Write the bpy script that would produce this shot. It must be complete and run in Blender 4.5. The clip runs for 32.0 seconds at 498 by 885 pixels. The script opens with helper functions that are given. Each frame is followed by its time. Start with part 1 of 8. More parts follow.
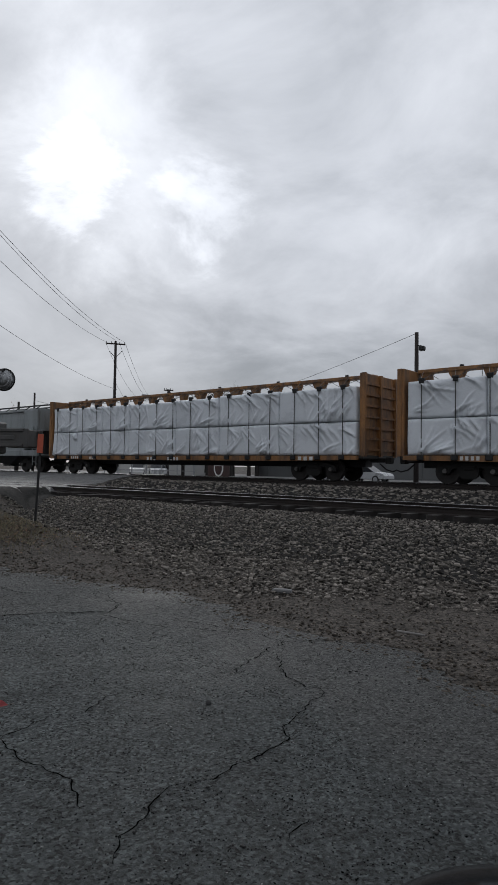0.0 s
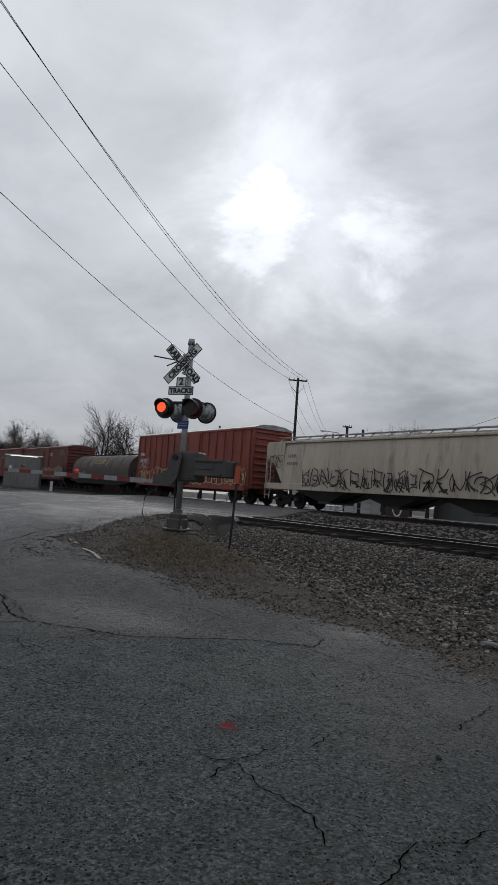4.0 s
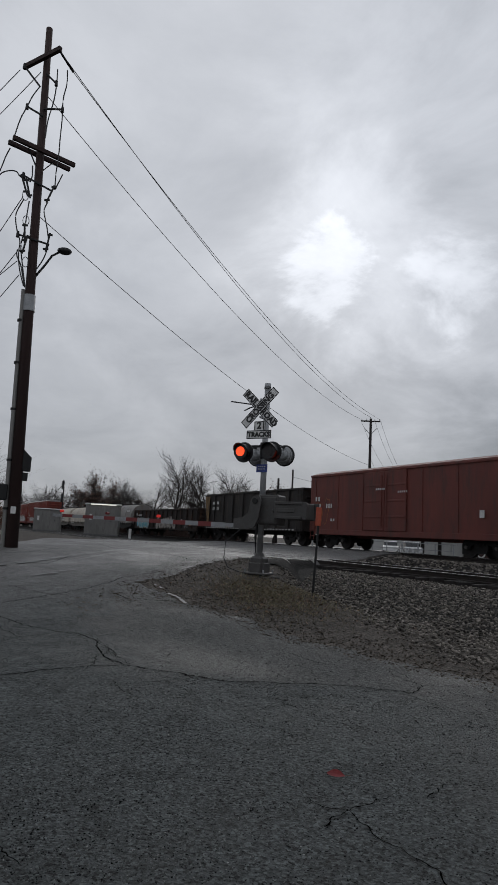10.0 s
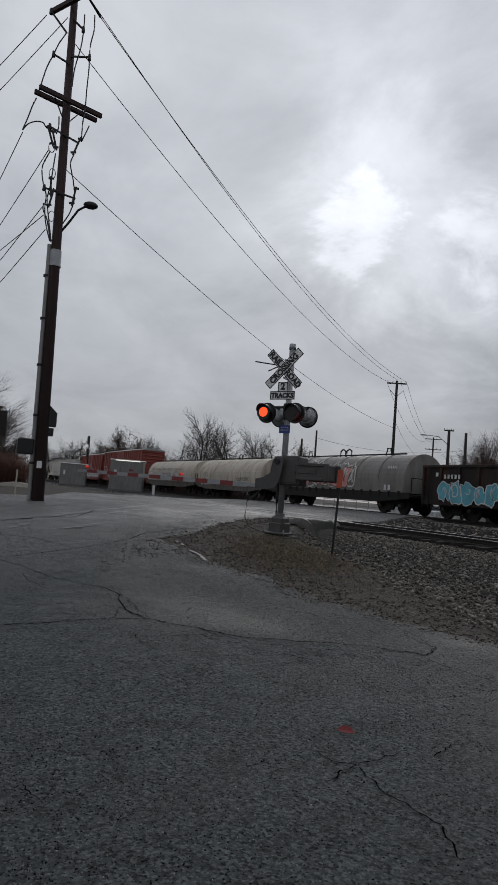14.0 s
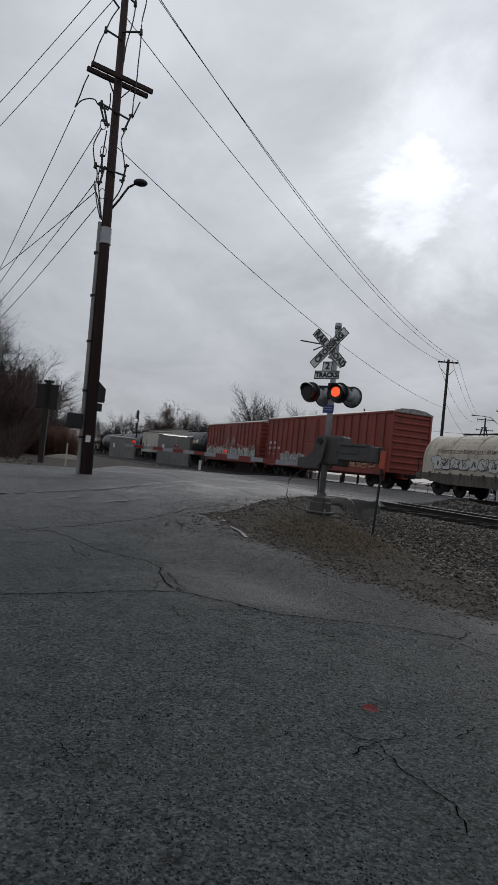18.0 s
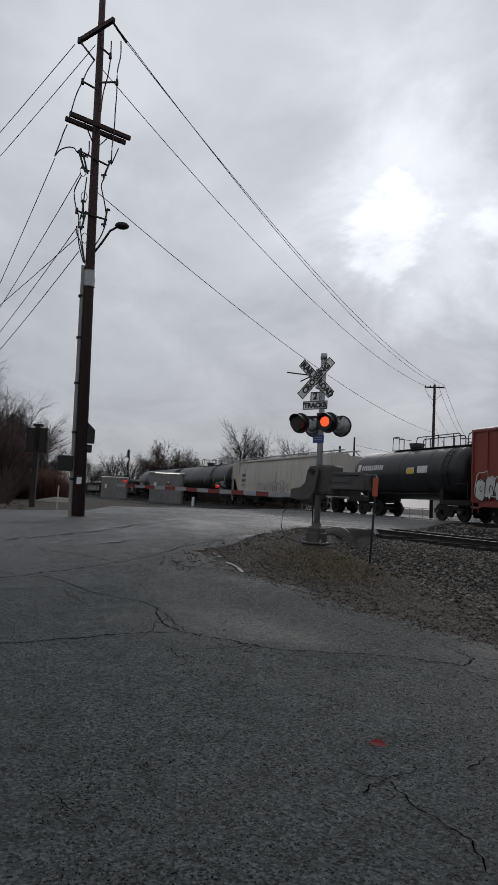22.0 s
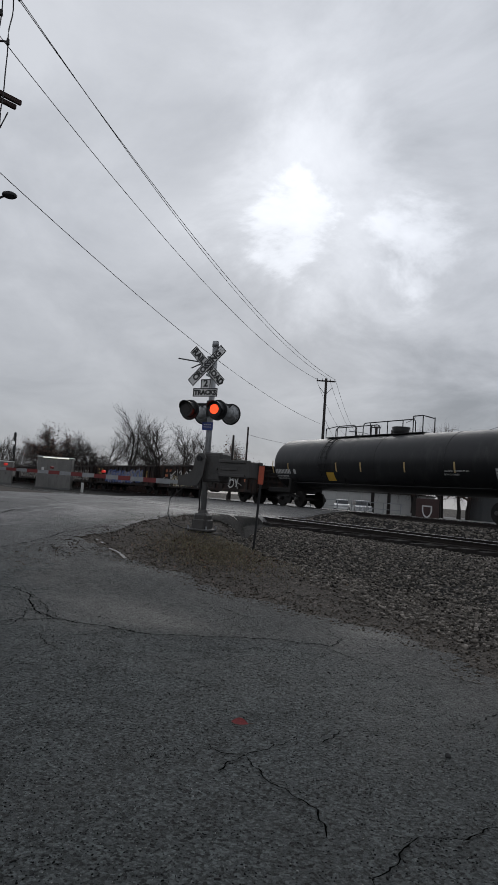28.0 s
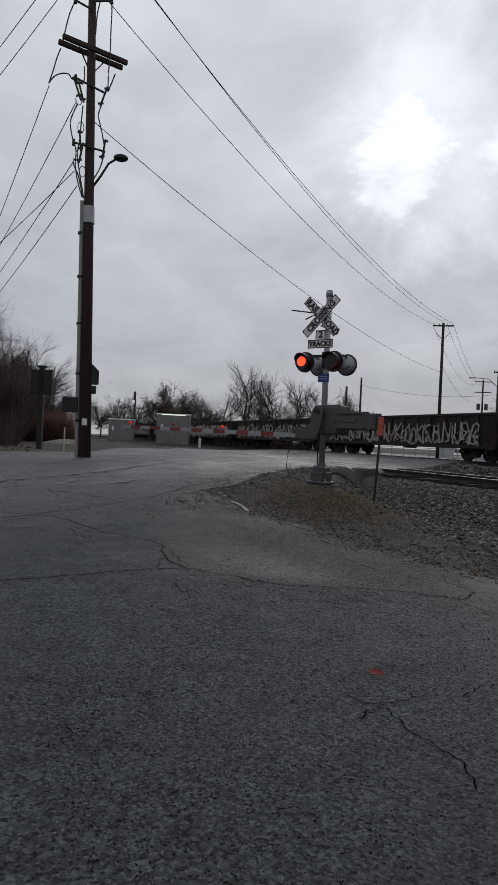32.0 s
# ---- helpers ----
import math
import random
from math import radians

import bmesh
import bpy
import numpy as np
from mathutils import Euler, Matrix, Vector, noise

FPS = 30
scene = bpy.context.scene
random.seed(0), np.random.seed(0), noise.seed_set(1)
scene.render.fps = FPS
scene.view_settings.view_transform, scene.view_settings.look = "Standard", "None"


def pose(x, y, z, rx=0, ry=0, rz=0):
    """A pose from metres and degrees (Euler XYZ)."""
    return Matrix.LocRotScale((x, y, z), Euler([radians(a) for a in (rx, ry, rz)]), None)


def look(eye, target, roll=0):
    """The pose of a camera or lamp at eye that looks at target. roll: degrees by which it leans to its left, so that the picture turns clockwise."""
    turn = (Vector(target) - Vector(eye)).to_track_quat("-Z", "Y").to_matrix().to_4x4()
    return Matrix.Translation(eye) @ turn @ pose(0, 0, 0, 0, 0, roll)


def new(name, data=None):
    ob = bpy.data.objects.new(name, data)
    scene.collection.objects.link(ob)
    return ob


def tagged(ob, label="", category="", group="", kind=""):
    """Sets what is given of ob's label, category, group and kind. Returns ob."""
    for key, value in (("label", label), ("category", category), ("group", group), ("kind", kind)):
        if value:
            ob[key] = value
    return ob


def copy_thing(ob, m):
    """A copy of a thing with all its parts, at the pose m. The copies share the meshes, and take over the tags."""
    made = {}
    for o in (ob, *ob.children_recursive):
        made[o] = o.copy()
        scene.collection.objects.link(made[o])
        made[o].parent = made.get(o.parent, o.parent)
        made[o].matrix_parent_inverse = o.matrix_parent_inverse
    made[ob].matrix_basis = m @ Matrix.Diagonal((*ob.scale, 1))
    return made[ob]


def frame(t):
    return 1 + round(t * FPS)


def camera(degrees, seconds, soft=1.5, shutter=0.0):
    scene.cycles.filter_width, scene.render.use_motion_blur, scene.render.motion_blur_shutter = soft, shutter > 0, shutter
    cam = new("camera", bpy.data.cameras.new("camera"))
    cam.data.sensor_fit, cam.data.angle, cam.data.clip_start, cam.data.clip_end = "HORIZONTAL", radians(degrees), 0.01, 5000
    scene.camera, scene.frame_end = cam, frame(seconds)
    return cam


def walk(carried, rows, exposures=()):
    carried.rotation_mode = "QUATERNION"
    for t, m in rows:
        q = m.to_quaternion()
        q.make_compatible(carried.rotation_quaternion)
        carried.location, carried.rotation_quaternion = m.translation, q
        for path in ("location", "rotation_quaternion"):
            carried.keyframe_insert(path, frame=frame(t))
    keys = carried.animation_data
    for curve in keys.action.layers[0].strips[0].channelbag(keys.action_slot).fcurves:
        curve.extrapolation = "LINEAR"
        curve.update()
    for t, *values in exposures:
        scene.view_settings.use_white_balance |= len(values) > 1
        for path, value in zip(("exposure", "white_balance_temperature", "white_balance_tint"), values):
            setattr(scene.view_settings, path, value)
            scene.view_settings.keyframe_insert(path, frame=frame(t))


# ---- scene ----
cam = camera(42.23, 32.0, soft=1.0)

# seconds, eye x y z, yaw to the left, pitch up, roll
PATH = [
    (0, 0.230, 0.334, 1.696, 40.21, 2.14, 0.82),
    (0.5, 0.192, 0.346, 1.681, 41.68, 0.94, 2.11),
    (1, 0.181, 0.321, 1.694, 41.73, 0.46, 3.70),
    (1.5, 0.164, 0.297, 1.708, 43.39, 1.10, 3.55),
    (2, 0.117, 0.197, 1.720, 49.81, 0.59, 0.62),
    (2.5, 0.026, 0.137, 1.702, 55.80, -0.73, 1.85),
    (3, -0.004, 0.096, 1.684, 58.25, 2.15, 2.80),
    (3.5, -0.055, 0.064, 1.674, 58.45, 2.01, 3.61),
    (4, -0.069, 0.013, 1.673, 55.66, 4.71, 4.09),
    (4.5, -0.085, -0.054, 1.657, 59.67, 6.48, 1.11),
    (6.5, -0.164, -0.145, 1.633, 62.58, 5.72, 3.82),
    (7, -0.132, -0.121, 1.608, 61.81, 10.43, 2.37),
    (7.5, -0.136, -0.129, 1.612, 61.34, 8.70, 1.59),
    (8, -0.131, -0.132, 1.610, 61.17, 9.41, 1.44),
    (8.5, -0.140, -0.135, 1.613, 60.48, 8.43, 2.32),
    (9, -0.142, -0.133, 1.617, 60.99, 5.71, 3.53),
    (9.5, -0.126, -0.116, 1.610, 61.28, 8.33, 1.92),
    (10, -0.146, -0.148, 1.619, 62.26, 8.24, 3.04),
    (10.5, -0.132, -0.126, 1.610, 61.86, 6.96, 1.85),
    (11, -0.131, -0.122, 1.608, 62.76, 6.78, -0.28),
    (11.5, -0.141, -0.119, 1.611, 62.31, 6.40, 0.17),
    (12, -0.140, -0.123, 1.612, 62.14, 6.72, 1.49),
    (12.5, -0.134, -0.126, 1.615, 62.54, 6.88, 1.89),
    (13, -0.145, -0.145, 1.624, 63.63, 4.94, 3.30),
    (13.5, -0.131, -0.147, 1.632, 63.29, 5.13, 3.72),
    (15.5, -0.019, -0.067, 1.705, 68.73, 0.53, 7.92),
    (16, 0.020, -0.066, 1.715, 67.57, 0.75, 7.50),
    (16.5, 0.027, -0.068, 1.717, 66.14, 0.57, 8.28),
    (17, 0.036, -0.068, 1.715, 66.71, 0.71, 6.82),
    (17.5, 0.037, -0.084, 1.711, 66.93, 2.46, 5.51),
    (18, 0.037, -0.092, 1.704, 68.17, 2.02, 5.90),
    (18.5, 0.032, -0.076, 1.712, 68.95, 1.83, 4.04),
    (19, 0.026, -0.069, 1.711, 68.76, 2.37, 4.11),
    (19.5, 0.032, -0.059, 1.706, 69.01, 4.04, 3.71),
    (20, 0.036, -0.074, 1.712, 69.04, 4.06, 4.01),
    (20.5, 0.019, -0.078, 1.705, 66.49, 4.97, 5.06),
    (21, 0.025, -0.076, 1.702, 67.01, 5.17, 3.98),
    (21.5, 0.028, -0.071, 1.704, 67.01, 4.91, 2.97),
    (22, 0.013, -0.076, 1.702, 67.64, 5.07, 3.08),
    (22.5, 0.022, -0.056, 1.699, 65.38, 4.79, 4.09),
    (23, 0.024, -0.038, 1.701, 63.45, 4.58, 5.06),
    (23.5, 0.063, 0.012, 1.690, 59.57, 6.23, 4.98),
    (24, 0.071, 0.054, 1.677, 54.32, 7.35, 9.07),
    (24.5, 0.072, 0.156, 1.636, 43.76, 8.53, 12.04),
    (25, 0.090, 0.170, 1.630, 34.60, 8.60, 10.50),
    (25.5, 0.110, 0.190, 1.640, 26.50, 7.60, 8.40),
    (26, 0.130, 0.200, 1.660, 19.00, 6.40, 6.20),
    (26.5, 0.156, 0.210, 1.666, 23.47, 5.78, 4.96),
    (26.7, 0.160, 0.215, 1.664, 32.16, 5.69, 3.08),
    (27, 0.182, 0.222, 1.666, 40.41, 5.87, 2.07),
    (27.5, 0.117, 0.147, 1.677, 52.93, 5.82, 3.45),
    (28, 0.077, 0.084, 1.674, 58.31, 4.62, 4.04),
    (28.5, 0.047, 0.068, 1.662, 60.66, 3.33, 3.28),
    (29, 0.037, 0.053, 1.664, 63.17, 3.10, 3.92),
    (29.5, 0.032, 0.043, 1.671, 63.87, 3.75, 5.45),
    (30, 0.012, 0.025, 1.673, 62.90, 3.55, 7.63),
    (30.5, -0.015, 0.007, 1.677, 61.69, 3.90, 9.65),
    (31, -0.008, 0.025, 1.681, 59.64, 4.28, 7.95),
    (31.5, -0.023, -0.011, 1.679, 63.08, 1.45, 6.91),
    (32, -0.016, -0.003, 1.670, 67.99, -0.15, 2.71),
]


def held(x, y, z, yaw, pitch, roll):
    return pose(x, y, z, 90 + pitch, 0, yaw) @ pose(0, 0, 0, 0, 0, roll)


walk(cam, [(row[0], held(*row[1:])) for row in PATH], [(0.0, 0.1), (2.5, 0.05), (4.5, 0.0), (6.6, -0.22), (9.0, -0.13), (13.4, -0.14), (15.6, -0.02), (20.0, -0.03), (23.2, 0.0), (24.2, -0.08), (25.5, 0.1), (26.4, 0.32), (26.6, 0.28), (27.0, -0.02), (28.0, -0.06), (29.5, 0.0), (32.0, 0.0)])

# ---- light: overcast daylight, brightest low over the tracks ----
SUN_AZ, SUN_EL = 56.0, 22.0


def make_world():
    w = bpy.data.worlds.new("overcast")
    scene.world = w
    w.use_nodes = True
    nt = w.node_tree
    nt.nodes.clear()
    N = nt.nodes.new
    L = nt.links.new
    out = N("ShaderNodeOutputWorld")
    add = N("ShaderNodeAddShader")
    sky = N("ShaderNodeTexSky")
    sky.sky_type, sky.sun_disc = "NISHITA", False
    sky.dust_density = 0.3
    sky.sun_elevation, sky.sun_rotation = radians(SUN_EL), radians(-SUN_AZ)
    bg1 = N("ShaderNodeBackground")
    bg1.inputs["Strength"].default_value = 0.003
    L(sky.outputs["Color"], bg1.inputs["Color"])
    co = N("ShaderNodeTexCoord")
    sep = N("ShaderNodeSeparateXYZ")
    L(co.outputs["Generated"], sep.inputs[0])

    def math_node(op, a, b=None):
        n = N("ShaderNodeMath")
        n.operation = op
        for k, v in enumerate((a, b)):
            if v is None:
                continue
            if isinstance(v, (int, float)):
                n.inputs[k].default_value = v
            else:
                L(v, n.inputs[k])
        return n.outputs[0]

    up = math_node("MAXIMUM", sep.outputs["Z"], 0.0)
    den = math_node("ADD", up, 0.34)
    u = math_node("DIVIDE", sep.outputs["X"], den)
    v = math_node("DIVIDE", sep.outputs["Y"], den)
    comb = N("ShaderNodeCombineXYZ")
    L(u, comb.inputs[0])
    L(v, comb.inputs[1])

    def noise_node(scale, detail, rough, dist):
        n = N("ShaderNodeTexNoise")
        n.inputs["Scale"].default_value = scale
        n.inputs["Detail"].default_value = detail
        n.inputs["Roughness"].default_value = rough
        n.inputs["Distortion"].default_value = dist
        L(comb.outputs[0], n.inputs["Vector"])
        return n.outputs["Fac"]

    big = noise_node(0.85, 4, 0.5, 0.5)
    fine = noise_node(2.7, 9, 0.60, 0.35)
    mixed = math_node("ADD", math_node("MULTIPLY", big, 0.58), math_node("MULTIPLY", fine, 0.42))
    ramp = N("ShaderNodeValToRGB")
    e = ramp.color_ramp.elements
    e[0].position, e[0].color = 0.37, (0.355, 0.376, 0.414, 1)
    e[1].position, e[1].color = 0.63, (0.625, 0.648, 0.696, 1)
    m = e.new(0.49)
    m.color = (0.495, 0.517, 0.562, 1)
    L(mixed, ramp.inputs[0])

    # cloud thins out round the hidden sun: ragged gaps and a broad glow
    def lobe(az, el, wide, tight, ragged):
        c = math.cos(radians(el))
        dot = N("ShaderNodeVectorMath")
        dot.operation = "DOT_PRODUCT"
        L(co.outputs["Generated"], dot.inputs[0])
        dot.inputs[1].default_value = (-math.sin(radians(az)) * c, math.cos(radians(az)) * c, math.sin(radians(el)))
        torn = math_node("ADD", dot.outputs["Value"], math_node("MULTIPLY", math_node("SUBTRACT", fine, 0.5), ragged))
        n = N("ShaderNodeMapRange")
        n.interpolation_type = "SMOOTHSTEP"
        L(torn, n.inputs["Value"])
        n.inputs["From Min"].default_value, n.inputs["From Max"].default_value = math.cos(radians(wide)), math.cos(radians(tight))
        return n.outputs[0]

    gain = 1.0
    for az, el, wide, tight, ragged, amount in ((SUN_AZ, SUN_EL, 4.0, 0.3, 0.026, 0.27), (SUN_AZ - 4, SUN_EL + 1, 11.0, 1.0, 0.060, 0.15), (43.5, 22.0, 5.0, 0.3, 0.030, 0.24), (37.0, 30.0, 26.0, 4.0, 0.14, 0.25), (62.0, 36.0, 26.0, 4.0, 0.12, 0.08)):
        gain = math_node("ADD", math_node("MULTIPLY", lobe(az, el, wide, tight, ragged), amount), gain)
    # denser haze near the horizon
    hz = N("ShaderNodeMapRange")
    L(up, hz.inputs["Value"])
    hz.inputs["From Min"].default_value, hz.inputs["From Max"].default_value = 0.0, 0.36
    hz.inputs["To Min"].default_value, hz.inputs["To Max"].default_value = 0.68, 1.0
    gain = math_node("MULTIPLY", gain, hz.outputs[0])
    bg2 = N("ShaderNodeBackground")
    L(ramp.outputs[0], bg2.inputs["Color"])
    L(gain, bg2.inputs["Strength"])
    L(bg1.outputs[0], add.inputs[0])
    L(bg2.outputs[0], add.inputs[1])
    L(add.outputs[0], out.inputs[0])


make_world()
sun = new("sun", bpy.data.lights.new("sun", "SUN"))
sun.data.energy, sun.data.angle, sun.data.color = 0.5, radians(30), (1.0, 0.97, 0.93)
sun.matrix_world = look((-math.sin(radians(SUN_AZ)) * 100, math.cos(radians(SUN_AZ)) * 100, 100 * math.tan(radians(SUN_EL))), (0, 0, 0))
scene.view_settings.exposure = 0.0

# ---- materials ----
def mat(name, col, rough=0.6, metal=0.0, var=0.25, scale=1.5, fine=30.0, bump=0.15, rand=0.0, spec=0.5, streak=0.0, stain=None, amount=0.5, emit=0.0, island=0.0):
    """Paint or raw stuff: coarse stains, fine grain, relief; streak stretches the stains downwards; stain is a second colour."""
    m = bpy.data.materials.new(name)
    m.use_nodes = True
    nt = m.node_tree
    N, L = nt.nodes.new, nt.links.new
    p = nt.nodes["Principled BSDF"]
    p.inputs["Roughness"].default_value = rough
    p.inputs["Metallic"].default_value = metal
    p.inputs["Specular IOR Level"].default_value = spec
    co = N("ShaderNodeTexCoord")
    mp = N("ShaderNodeMapping")
    L(co.outputs["Object"], mp.inputs[0])
    if streak:
        mp.inputs["Scale"].default_value = (1, 1, 1 / streak)
    n1 = N("ShaderNodeTexNoise")
    n1.inputs["Scale"].default_value, n1.inputs["Detail"].default_value = scale, 6
    n1.inputs["Roughness"].default_value = 0.65
    L(mp.outputs[0], n1.inputs["Vector"])
    n2 = N("ShaderNodeTexNoise")
    n2.inputs["Scale"].default_value, n2.inputs["Detail"].default_value = fine, 4
    L(co.outputs["Object"], n2.inputs["Vector"])
    r = N("ShaderNodeValToRGB")
    c = np.array(col, float)
    lo, hi = np.clip(c * (1 - var), 0, 1), np.clip(c * (1 + var), 0, 1)
    r.color_ramp.elements[0].position, r.color_ramp.elements[1].position = 0.3, 0.72
    r.color_ramp.elements[0].color, r.color_ramp.elements[1].color = (*lo, 1), (*hi, 1)
    L(n1.outputs["Fac"], r.inputs[0])
    mix = N("ShaderNodeMix")
    mix.data_type, mix.blend_type = "RGBA", "OVERLAY"
    mix.inputs["Factor"].default_value = min(0.9, var * 1.5)
    L(r.outputs[0], mix.inputs["A"])
    L(n2.outputs["Color"], mix.inputs["B"])
    bw = N("ShaderNodeRGBToBW")
    L(n2.outputs["Color"], bw.inputs[0])
    L(bw.outputs[0], mix.inputs["B"])
    last = mix.outputs["Result"]
    if stain:
        n3 = N("ShaderNodeTexNoise")
        n3.inputs["Scale"].default_value, n3.inputs["Detail"].default_value, n3.inputs["Roughness"].default_value = scale * 2.3, 8, 0.7
        L(mp.outputs[0], n3.inputs["Vector"])
        r3 = N("ShaderNodeValToRGB")
        r3.color_ramp.elements[0].position, r3.color_ramp.elements[1].position = 0.62 - 0.3 * amount, 0.78 - 0.2 * amount
        L(n3.outputs["Fac"], r3.inputs[0])
        mx = N("ShaderNodeMix")
        mx.data_type = "RGBA"
        L(r3.outputs[0], mx.inputs["Factor"])
        L(last, mx.inputs["A"])
        mx.inputs["B"].default_value = (*stain, 1)
        last = mx.outputs["Result"]
    if rand or island:
        oi = N("ShaderNodeObjectInfo") if rand else N("ShaderNodeNewGeometry")
        src = oi.outputs["Random"] if rand else oi.outputs["Random Per Island"]
        hs = N("ShaderNodeHueSaturation")
        mr = N("ShaderNodeMapRange")
        mr.inputs["To Min"].default_value, mr.inputs["To Max"].default_value = 1 - (rand or island), 1 + (rand or island)
        L(src, mr.inputs["Value"])
        L(mr.outputs[0], hs.inputs["Value"])
        L(last, hs.inputs["Color"])
        last = hs.outputs[0]
    L(last, p.inputs["Base Color"])
    rr = N("ShaderNodeMapRange")
    rr.inputs["To Min"].default_value, rr.inputs["To Max"].default_value = max(0.03, rough - 0.12), min(1, rough + 0.12)
    L(n1.outputs["Fac"], rr.inputs["Value"])
    L(rr.outputs[0], p.inputs["Roughness"])
    if bump:
        b = N("ShaderNodeBump")
        b.inputs["Strength"].default_value, b.inputs["Distance"].default_value = bump, 0.02
        L(n2.outputs["Fac"], b.inputs["Height"])
        L(b.outputs[0], p.inputs["Normal"])
    if emit:
        L(last, p.inputs["Emission Color"])
        p.inputs["Emission Strength"].default_value = emit
    return m


DIRT_LO, DIRT_HI = (0.025, 0.0222, 0.0194), (0.053, 0.0465, 0.0405)


def asphalt(name, lo, hi, rough, speck=70.0, wet=0.2, dirt=None, relief=1.0, spec=0.35):
    """Stone in a binder: patches, light and dark chips, pits with shade put into their colour, and dirt swept in from
    the edges (the mesh's own dirt values).
    """
    m = bpy.data.materials.new(name)
    m.use_nodes = True
    nt = m.node_tree
    N, L = nt.nodes.new, nt.links.new
    p = nt.nodes["Principled BSDF"]
    p.inputs["Specular IOR Level"].default_value = spec
    co = N("ShaderNodeTexCoord")

    def noise_of(scale, detail, rough_, dist=0.0):
        n = N("ShaderNodeTexNoise")
        n.inputs["Scale"].default_value, n.inputs["Detail"].default_value, n.inputs["Roughness"].default_value = scale, detail, rough_
        n.inputs["Distortion"].default_value = dist
        L(co.outputs["Object"], n.inputs["Vector"])
        return n.outputs["Fac"]

    def ramp(src, stops):
        r = N("ShaderNodeValToRGB")
        e = r.color_ramp.elements
        while len(e) < len(stops):
            e.new(0.5)
        for k, (pos, c) in enumerate(stops):
            e[k].position = pos
            e[k].color = (*c, 1) if isinstance(c, tuple) else (c, c, c, 1)
        L(src, r.inputs[0])
        return r.outputs[0]

    def blend(kind, a, b, fac=1.0):
        x = N("ShaderNodeMix")
        x.data_type, x.blend_type = "RGBA", kind
        if isinstance(fac, float):
            x.inputs["Factor"].default_value = fac
        else:
            L(fac, x.inputs["Factor"])
        L(a, x.inputs["A"])
        L(b, x.inputs["B"])
        return x.outputs["Result"]

    big, mid, fine, pits = noise_of(0.33, 6, 0.62, 0.4), noise_of(2.6, 6, 0.7), noise_of(speck * 0.62, 4, 0.65), noise_of(speck * 0.42, 7, 0.78)
    vo = N("ShaderNodeTexVoronoi")
    vo.inputs["Scale"].default_value = speck
    L(co.outputs["Object"], vo.inputs["Vector"])
    bw = N("ShaderNodeRGBToBW")
    L(vo.outputs["Color"], bw.inputs[0])
    chips = ramp(bw.outputs[0], [(0.18, 0.10), (0.34, 0.33), (0.62, 0.43), (0.80, 0.72)])
    # the pits' shade is painted into the colour, over their relief
    hole_shade = ramp(pits, [(0.36, 0.12), (0.42, 0.62), (0.49, 0.96), (0.60, 1.10)])
    col = ramp(big, [(0.34, lo), (0.68, hi)])
    last = blend("MULTIPLY", col, ramp(mid, [(0.32, 0.58), (0.5, 0.86), (0.70, 1.0)]))
    if dirt:
        at = N("ShaderNodeAttribute")
        at.attribute_name = "dirt"
        sm = N("ShaderNodeMath")
        sm.operation = "MULTIPLY_ADD"
        L(noise_of(1.1, 7, 0.7), sm.inputs[0])
        sm.inputs[1].default_value = 1.3
        L(at.outputs["Fac"], sm.inputs[2])
        fac = ramp(sm.outputs[0], [(1.06, 0.0), (1.36, 1.0)])
        if dirt == 1:
            silt = N("ShaderNodeMapRange")
            silt.inputs["From Max"].default_value, silt.inputs["To Max"].default_value = 0.32, 0.48
            L(at.outputs["Fac"], silt.inputs["Value"])
            dusty = N("ShaderNodeRGB")
            dusty.outputs[0].default_value = (0.0450, 0.0432, 0.0412, 1)
            last = blend("MIX", last, dusty.outputs[0], silt.outputs[0])
            dull = N("ShaderNodeMapRange")
            dull.inputs["To Min"].default_value, dull.inputs["To Max"].default_value = spec, 0.05
            L(fac, dull.inputs["Value"])
            L(dull.outputs[0], p.inputs["Specular IOR Level"])
        if dirt == 2:
            last = ramp(mid, [(0.3, DIRT_LO), (0.7, DIRT_HI)])
        else:
            last = blend("MIX", last, ramp(mid, [(0.3, DIRT_LO), (0.7, DIRT_HI)]), fac)
    wetness = None
    if dirt == 1:
        wt = N("ShaderNodeAttribute")
        wt.attribute_name = "wet"
        wetness = N("ShaderNodeMath")
        wetness.operation = "MULTIPLY"
        L(wt.outputs["Fac"], wetness.inputs[0])
        L(ramp(noise_of(0.9, 6, 0.65, 0.6), [(0.40, 0.15), (0.60, 1.0)]), wetness.inputs[1])
        # the street's lighter grey, with sky sheen on the wet put into the colour
        pale = N("ShaderNodeRGB")
        pale.outputs[0].default_value = (0.093, 0.091, 0.090, 1)
        last = blend("MIX", last, pale.outputs[0], wt.outputs["Fac"])
    last = blend("MULTIPLY", last, chips)
    last = blend("MULTIPLY", last, hole_shade)
    # sparser, larger pits, their shade painted black too
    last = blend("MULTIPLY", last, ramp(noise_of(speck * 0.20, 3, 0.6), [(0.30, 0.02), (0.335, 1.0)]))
    sc = N("ShaderNodeVectorMath")
    sc.operation = "SCALE"
    sc.inputs["Scale"].default_value = 4.7
    L(last, sc.inputs[0])
    L(sc.outputs[0], p.inputs["Base Color"])
    rr = N("ShaderNodeMapRange")
    rr.inputs["From Min"].default_value, rr.inputs["From Max"].default_value = 0.35, 0.65
    rr.inputs["To Min"].default_value, rr.inputs["To Max"].default_value = rough - wet, min(1.0, rough + 0.1)
    L(big, rr.inputs["Value"])
    if wetness:
        dry = N("ShaderNodeMath")
        dry.operation = "MULTIPLY_ADD"
        L(wetness.outputs[0], dry.inputs[0])
        dry.inputs[1].default_value = -0.24
        L(rr.outputs[0], dry.inputs[2])
